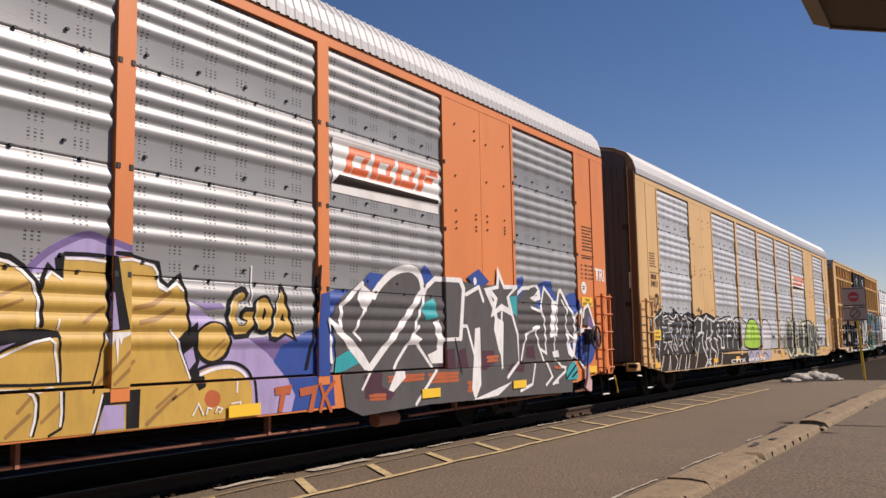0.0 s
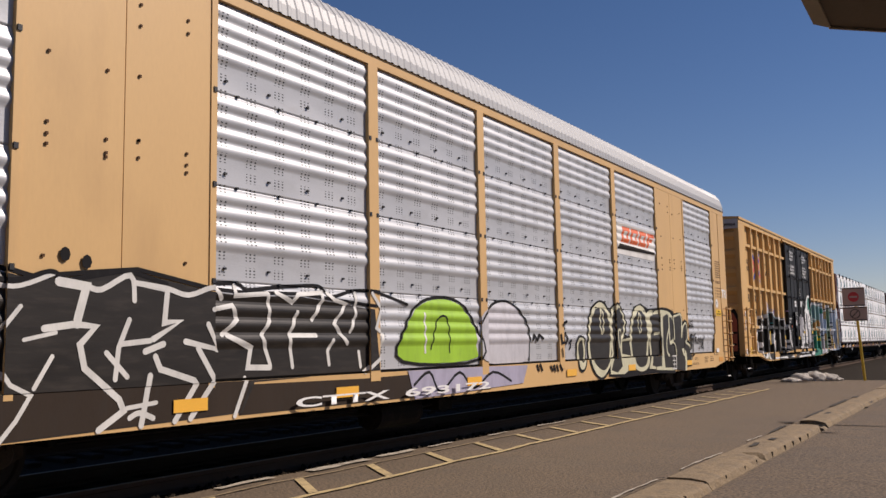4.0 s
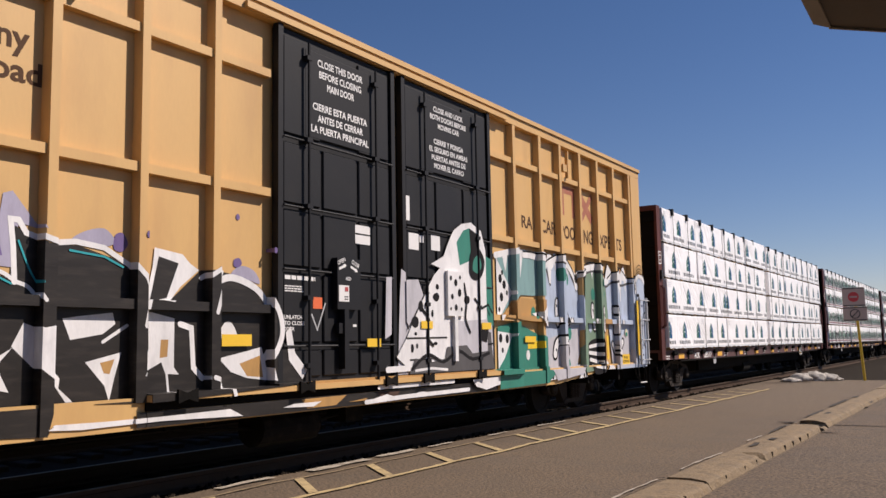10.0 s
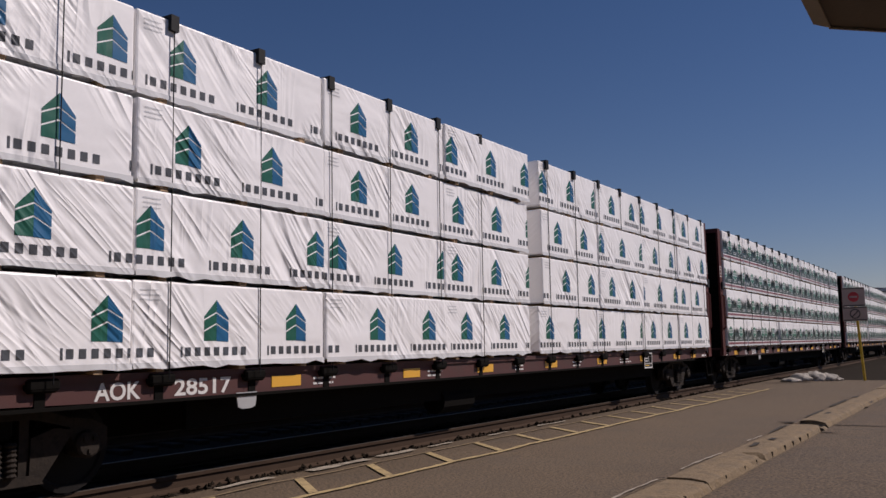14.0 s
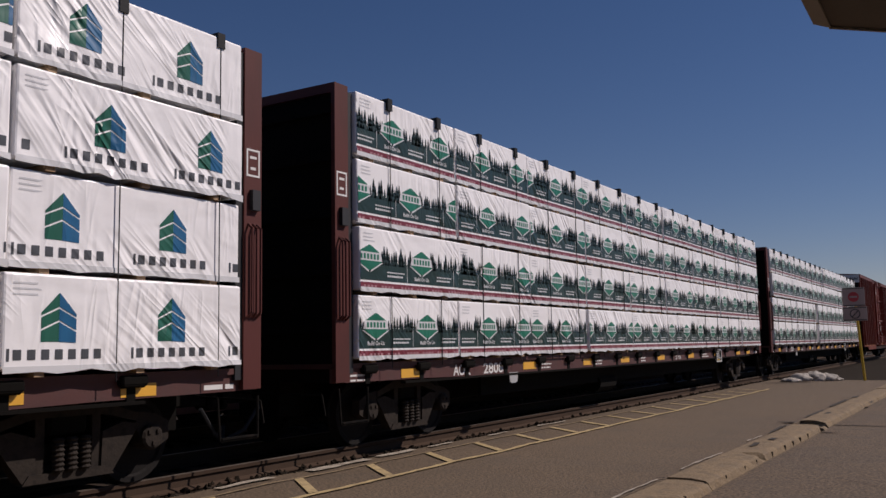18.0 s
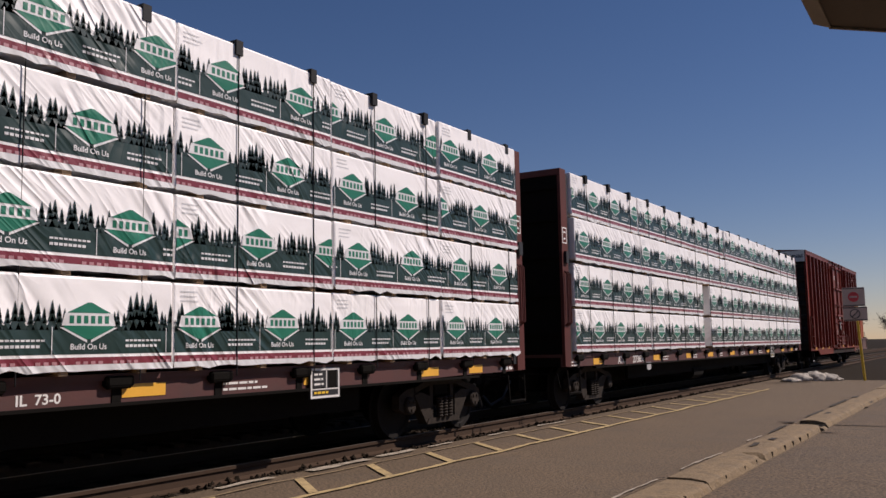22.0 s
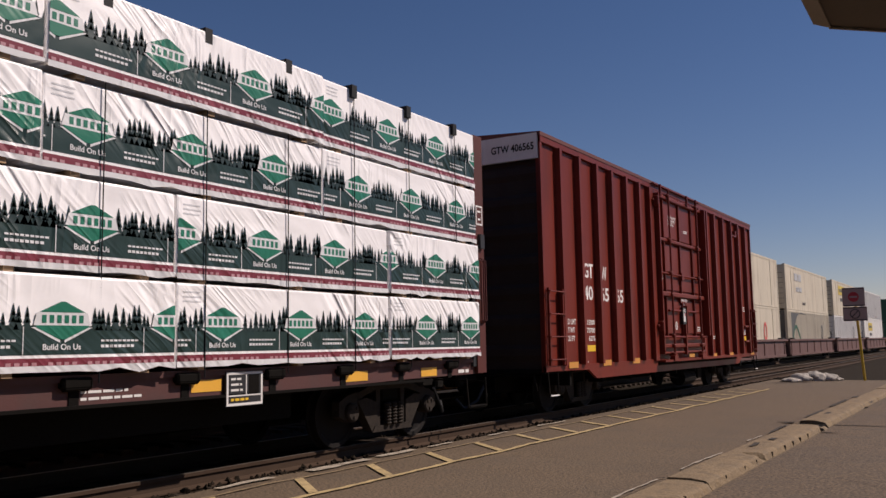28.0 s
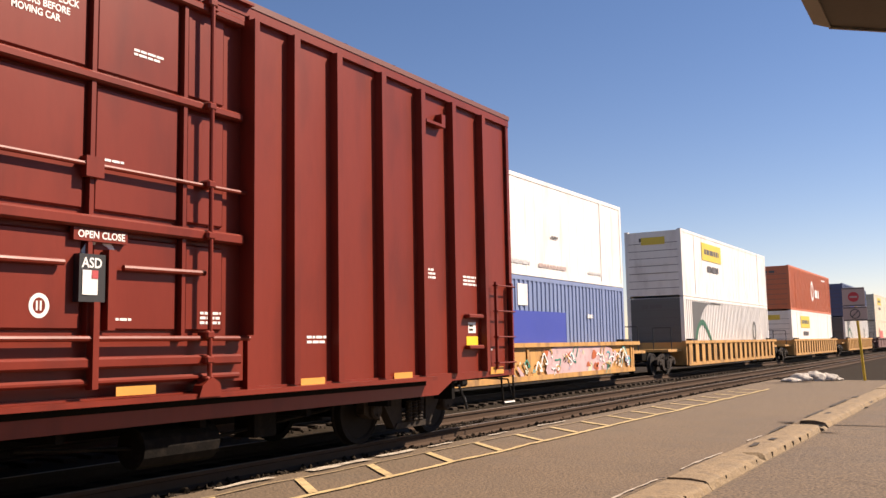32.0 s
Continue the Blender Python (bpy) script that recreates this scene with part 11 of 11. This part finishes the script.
paint(box_c, "black", "blob", 0, [(14.54, 1.87), (14.68, 1.9), (14.69, 1.71), (14.55, 1.67)])
paint(box_c, "black", "blob", 0, [(15.67, 1.42), (16.23, 1.47), (16.35, 0.93), (15.78, 0.83), (15.6, 1.07)])
paint(box_c, "white", "curve", 0.11, [(14.28, 2.17), (14.25, 1.98), (14.28, 1.77)])
paint(box_c, "white", "curve", 0.11, [(14.62, 2.14), (14.65, 1.97), (14.74, 1.8)])
paint(box_c, "white", "curve", 0.1, [(15.92, 2.14), (15.91, 1.97), (15.99, 1.7)])
paint(box_c, "white", "curve", 0.1, [(16.25, 2.08), (16.28, 1.9), (16.25, 1.67)])
paint(box_c, "white", "curve", 0.09, [(16.99, 2.11), (17.04, 1.9), (17.03, 1.63)])
paint(box_c, "white", "curve", 0.09, [(17.32, 2.13), (17.36, 1.91), (17.32, 1.6)])
paint(box_c, "white", "curve", 0.14, [(14.13, 1.22), (14.2, 1.39), (14.35, 1.47), (14.52, 1.46), (14.62, 1.38), (14.67, 1.27)])
paint(box_c, "white", "curve", 0.11, [(16.93, 1.4), (17.04, 1.25), (17.25, 1.25), (17.48, 1.44)])
paint(box_c, "black", "dot", 0.025, [(14.26, 2.09), (14.26, 1.89), (14.64, 2.04), (14.7, 1.88), (14.19, 1.31), (14.32, 1.45), (14.49, 1.46), (14.64, 1.33), (15.93, 2.05), (15.96, 1.81), (16.26, 1.96), (17.01, 1.98), (17.34, 1.94), (17.03, 1.26), (17.31, 1.28)])
paint(box_c, "white", "line", 0.07, [(15.7, 1.35), (16.19, 1.39)])
paint(box_c, "white", "line", 0.07, [(15.68, 1.24), (16.2, 1.2)])
paint(box_c, "white", "line", 0.07, [(15.71, 1.11), (16.14, 1.05)])
paint(box_c, "white", "line", 0.06, [(15.79, 0.98), (16.2, 0.94)])
paint(box_c, "white", "fill", 0, [(14.95, 0.78), (15.16, 1.07), (15.3, 0.8)])
paint(box_c, "black", "line", 0.03, [(14.95, 0.78), (15.16, 1.07), (15.3, 0.8)])
paint(box_c, "black", "dot", 0.04, [(15.13, 0.92), (15.18, 0.84)])
paint(box_c, "white", "fill", 0, [(16.43, 0.9), (16.56, 1.08), (16.77, 0.9)])
paint(box_c, "white", "fill", 0, [(13.63, 0.8), (13.72, 1.16), (13.8, 0.96), (14, 0.81)])
paint(box_c, "black", "dot", 0.05, [(13.82, 0.87)])
paint(box_c, "white", "fill", 0, [(13.26, 1.93), (13.51, 1.96), (13.69, 2.1), (13.7, 1.87), (13.63, 1.7), (13.51, 1.84)])
paint(box_c, "black", "dot", 0.035, [(13.46, 1.92), (13.64, 1.84)])
paint(box_c, "silver", "fill", 0, [(8.88, 2.29), (9.0, 2.3), (8.98, 1.57), (8.84, 1.51)])
paint(box_c, "silver", "fill", 0, [(9.33, 2.28), (9.61, 2.3), (9.73, 2.1), (9.39, 1.66), (9.33, 1.73)])
paint(box_c, "white", "fill", 0, [(9.09, 1.28), (9.33, 1.54), (9.6, 1.9), (9.85, 2.21), (10.0, 2.38), (10.16, 2.49), (9.93, 2.53), (10.26, 2.66), (10.39, 2.86), (10.54, 3.05), (10.77, 3.17), (11.04, 3.22), (11.34, 3.12), (11.47, 2.83), (11.47, 1.23), (11.27, 1.16), (10.46, 1.15), (9.32, 1.15)])
paint(box_c, "green", "fill", 0, [(10.62, 2.89), (10.82, 3.08), (10.99, 3.13), (11.23, 3.06), (11.3, 2.74), (10.7, 2.56)])
paint(box_c, "black", "fill", 0, [(10.99, 3.13), (11.23, 3.06), (11.3, 2.74), (11.03, 2.72)])
paint(box_c, "silver", "fill", 0, [(10.38, 1.75), (11.48, 1.8), (11.47, 1.21), (10.52, 1.18)])
paint(box_c, "charcoal", "line", 0.025, [(9.32, 1.52), (10.31, 1.53)])
paint(box_c, "charcoal", "line", 0.025, [(9.39, 1.24), (9.88, 1.24)])
paint(box_c, "charcoal", "line", 0.019, [(9.35, 1.64), (9.81, 2.16)])
paint(box_c, "black", "blob", 0, [(9.6, 1.74), (9.58, 1.68), (9.52, 1.66), (9.46, 1.68), (9.43, 1.74), (9.46, 1.79), (9.52, 1.81), (9.58, 1.79)])
paint(box_c, "black", "blob", 0, [(10.13, 2.09), (10.1, 2.04), (10.05, 2.02), (9.99, 2.04), (9.96, 2.08), (9.99, 2.12), (10.05, 2.14), (10.1, 2.13)])
paint(box_c, "black", "blob", 0, [(9.72, 1.95), (9.7, 1.89), (9.66, 1.87), (9.62, 1.89), (9.6, 1.94), (9.62, 2.0), (9.66, 2.02), (9.7, 2.0)])
paint(box_c, "black", "blob", 0, [(9.48, 1.39), (9.46, 1.34), (9.42, 1.34), (9.41, 1.39), (9.42, 1.44), (9.46, 1.44)])
paint(box_c, "black", "blob", 0, [(10.12, 2.22), (10.1, 2.19), (10.06, 2.19), (10.04, 2.22), (10.06, 2.26), (10.1, 2.26)])
paint(box_c, "black", "blob", 0, [(9.56, 1.58), (9.54, 1.56), (9.51, 1.56), (9.49, 1.58), (9.51, 1.6), (9.54, 1.6)])
paint(box_c, "black", "blob", 0, [(9.88, 2.13), (9.84, 2.11), (9.75, 2.11), (9.71, 2.13), (9.75, 2.15), (9.84, 2.15)])
paint(box_c, "black", "blob", 0, [(10.06, 1.45), (10.04, 1.43), (9.99, 1.43), (9.96, 1.45), (9.99, 1.47), (10.04, 1.47)])
paint(box_c, "black", "blob", 0, [(10.96, 2.08), (10.94, 2.03), (10.88, 2.01), (10.82, 2.02), (10.8, 2.07), (10.82, 2.11), (10.88, 2.13), (10.94, 2.12)])
paint(box_c, "black", "blob", 0, [(9.58, 1.42), (9.57, 1.39), (9.54, 1.39), (9.53, 1.42), (9.54, 1.45), (9.57, 1.45)])
paint(box_c, "black", "blob", 0, [(9.97, 1.85), (9.96, 1.81), (9.93, 1.81), (9.91, 1.85), (9.93, 1.9), (9.96, 1.9)])
paint(box_c, "white", "line", 0.076, [(8.87, 1.13), (9.84, 1.14), (10.91, 1.17)])
paint(box_c, "white", "line", 0.049, [(8.69, 0.92), (9.55, 0.92), (10.48, 0.92)])
paint(box_c, "white", "line", 0.054, [(8.42, 0.76), (9.28, 0.78), (10.9, 0.79)])
paint(box_c, "mud", "curve", 0.024, [(18.16, 3.01), (18.32, 3.08), (18.47, 3.02)])
paint(box_c, "mud", "curve", 0.024, [(18.14, 2.94), (18.32, 3.0), (18.53, 2.94)])
paint(box_c, "mud", "curve", 0.024, [(18.11, 2.87), (18.32, 2.94), (18.54, 2.87)])
paint(box_c, "white", "fill", 0, [(17.99, 2.73), (18.08, 2.82), (18.28, 2.88), (18.51, 2.83), (18.63, 2.74), (18.66, 2.64), (18.57, 2.68), (18.44, 2.78), (18.24, 2.81), (18.12, 2.75), (18.1, 2.43), (18.01, 2.45)])
paint(box_c, "black", "curve", 0.018, [(17.96, 2.69), (18.06, 2.81), (18.28, 2.89), (18.53, 2.85), (18.65, 2.74), (18.67, 2.63)])
paint(box_c, "black", "dot", 0.023, [(18.02, 2.62), (18.06, 2.68), (18.03, 2.55)])
paint(box_c, "ice", "fill", 0, [(18.11, 2.4), (18.11, 2.69), (18.24, 2.79), (18.44, 2.75), (18.57, 2.65), (18.61, 0.94), (18.11, 0.97)])
paint(box_c, "charcoal", "curve", 0.029, [(18.63, 2.08), (18.45, 1.99), (18.37, 1.75), (18.41, 1.46), (18.54, 1.29)])
paint(box_c, "white", "curve", 0.023, [(18.68, 2.04), (18.5, 1.96), (18.43, 1.75), (18.45, 1.49), (18.58, 1.34)])
paint(box_c, "black", "fill", 0, [(18.11, 2.45), (18.25, 2.45), (18.25, 2.38), (18.13, 2.38)])
paint(box_c, "black", "fill", 0, [(18.12, 1.4), (18.23, 1.4), (18.23, 1.34), (18.12, 1.34)])
paint(box_c, "black", "dot", 0.023, [(18.18, 1.27), (18.34, 1.3), (18.22, 1.14), (18.38, 1.15)])
paint(box_c, "cream", "blob", 0, [(17.76, 1.62), (17.74, 1.56), (17.68, 1.54), (17.63, 1.56), (17.6, 1.62), (17.62, 1.68), (17.68, 1.71), (17.73, 1.68)])
paint(box_c, "green", "blob", 0, [(17.74, 1.59), (17.73, 1.56), (17.68, 1.55), (17.64, 1.56), (17.62, 1.59), (17.64, 1.62), (17.68, 1.63), (17.73, 1.62)])
paint(box_c, "green", "blob", 0, [(16.33, 2.61), (16.32, 2.55), (16.28, 2.53), (16.24, 2.54), (16.23, 2.6), (16.24, 2.65), (16.28, 2.68), (16.32, 2.66)])
paint(box_c, "green", "blob", 0, [(16.51, 2.39), (16.5, 2.35), (16.47, 2.33), (16.43, 2.34), (16.42, 2.38), (16.43, 2.42), (16.46, 2.44), (16.5, 2.43)])
paint(box_c, "green", "blob", 0, [(16.5, 1.42), (16.48, 1.36), (16.42, 1.33), (16.37, 1.36), (16.35, 1.43), (16.37, 1.49), (16.42, 1.52), (16.47, 1.49)])
paint(box_c, "green", "fill", 0, [(11.84, 1.04), (13.72, 1.04), (13.95, 0.92), (13.6, 0.76), (11.84, 0.74)])
paint(box_c, "silver", "fill", 0, [(13.76, 1.02), (15.3, 1.02), (15.15, 0.86), (14.0, 0.78), (13.9, 0.9)])
paint(box_c, "white", "fill", 0, [(11.0, 0.92), (11.84, 0.94), (11.84, 0.82), (11.4, 0.76), (11.1, 0.82)])
paint(box_c, "grey", "fill", 0, [(9.36, 1.06), (9.5, 1.26), (9.9, 1.2), (10.24, 1.24), (10.3, 1.4), (10.84, 1.42), (11.0, 1.3), (11.6, 1.34), (11.65, 1.06)])
paint(box_c, "black", "blob", 0, [(10.96, 2.5), (11.02, 2.78), (11.24, 2.86), (11.42, 2.66), (11.3, 2.42), (11.08, 2.38)])
paint(box_c, "green", "blob", 0, [(11.06, 2.52), (11.1, 2.68), (11.24, 2.74), (11.32, 2.6), (11.22, 2.48)])
paint(box_c, "black", "curve", 0.05, [(9.42, 1.12), (9.8, 1.3), (10.2, 1.2), (10.6, 1.34), (11.0, 1.22), (11.5, 1.3)])
paint(box_c, "black", "curve", 0.045, [(10.8, 2.3), (10.86, 2.05), (10.82, 1.8), (10.95, 1.6)])
paint(box_c, "black", "curve", 0.04, [(9.7, 1.9), (9.86, 1.75), (9.8, 1.55), (9.95, 1.42)])
paint(box_c, "black", "line", 0.035, [(11.1, 2.1), (11.3, 1.96), (11.5, 2.02), (11.62, 1.9)])
paint(box_c, "black", "fill", 0, [(11.2, 1.5), (11.34, 1.74), (11.5, 1.68), (11.44, 1.46)])
paint(box_c, "white", "line", 0.035, [(9.5, 1.1), (9.9, 1.12), (10.3, 1.09)])
finish_paint()


# ---------------------------------------------------------------- motion of the trains
RUN = [(0.0, 0.00), (1.0, 4.66), (2.0, 9.32), (3.0, 13.92), (3.5, 16.20), (5.5, 25.55), (6.5, 30.11), (7.5, 34.67), (8.5, 39.25), (9.5, 43.83),
       (10.5, 48.41), (11.5, 53.01), (12.5, 57.63), (13.5, 62.17), (14.5, 66.61), (16.5, 75.45), (17.5, 79.87), (18.5, 84.28), (19.5, 88.65), (20.5, 93.01),
       (21.5, 97.34), (22.5, 101.65), (23.5, 105.94), (24.5, 110.23), (25.5, 114.52), (27.5, 123.10), (28.5, 127.39), (29.5, 131.66), (30.5, 135.89), (31.5, 140.12), (32.0, 142.24)]


def motions():
    for ob, x, y, z in TRAIN:
        walk(ob, [(t, pose(x - s, y, z)) for t, s in RUN])
    for ob, x, z in FAR:
        walk(ob, [(0.0, pose(x - FAR_RUN, YC2, z)), (16.0, pose(x - FAR_RUN / 2, YC2, z)), (32.0, pose(x, YC2, z))])
    ts, ss = [t for t, s in RUN], [s for t, s in RUN]
    for wheels, step, way in ((SPUN, 4, -1), (SPUN_FAST, 1, 1)):
        for w, x in wheels:
            rows = []
            for f in range(0, 961, step):
                t = min(f / 30, 32.0)
                s = float(np.interp(t, ts, ss)) if way < 0 else FAR_SPEED * t
                rows.append((t, pose(x, 0, 0.425, 0, math.degrees(way * s / 0.42), 0)))
            walk(w, rows)


motions()
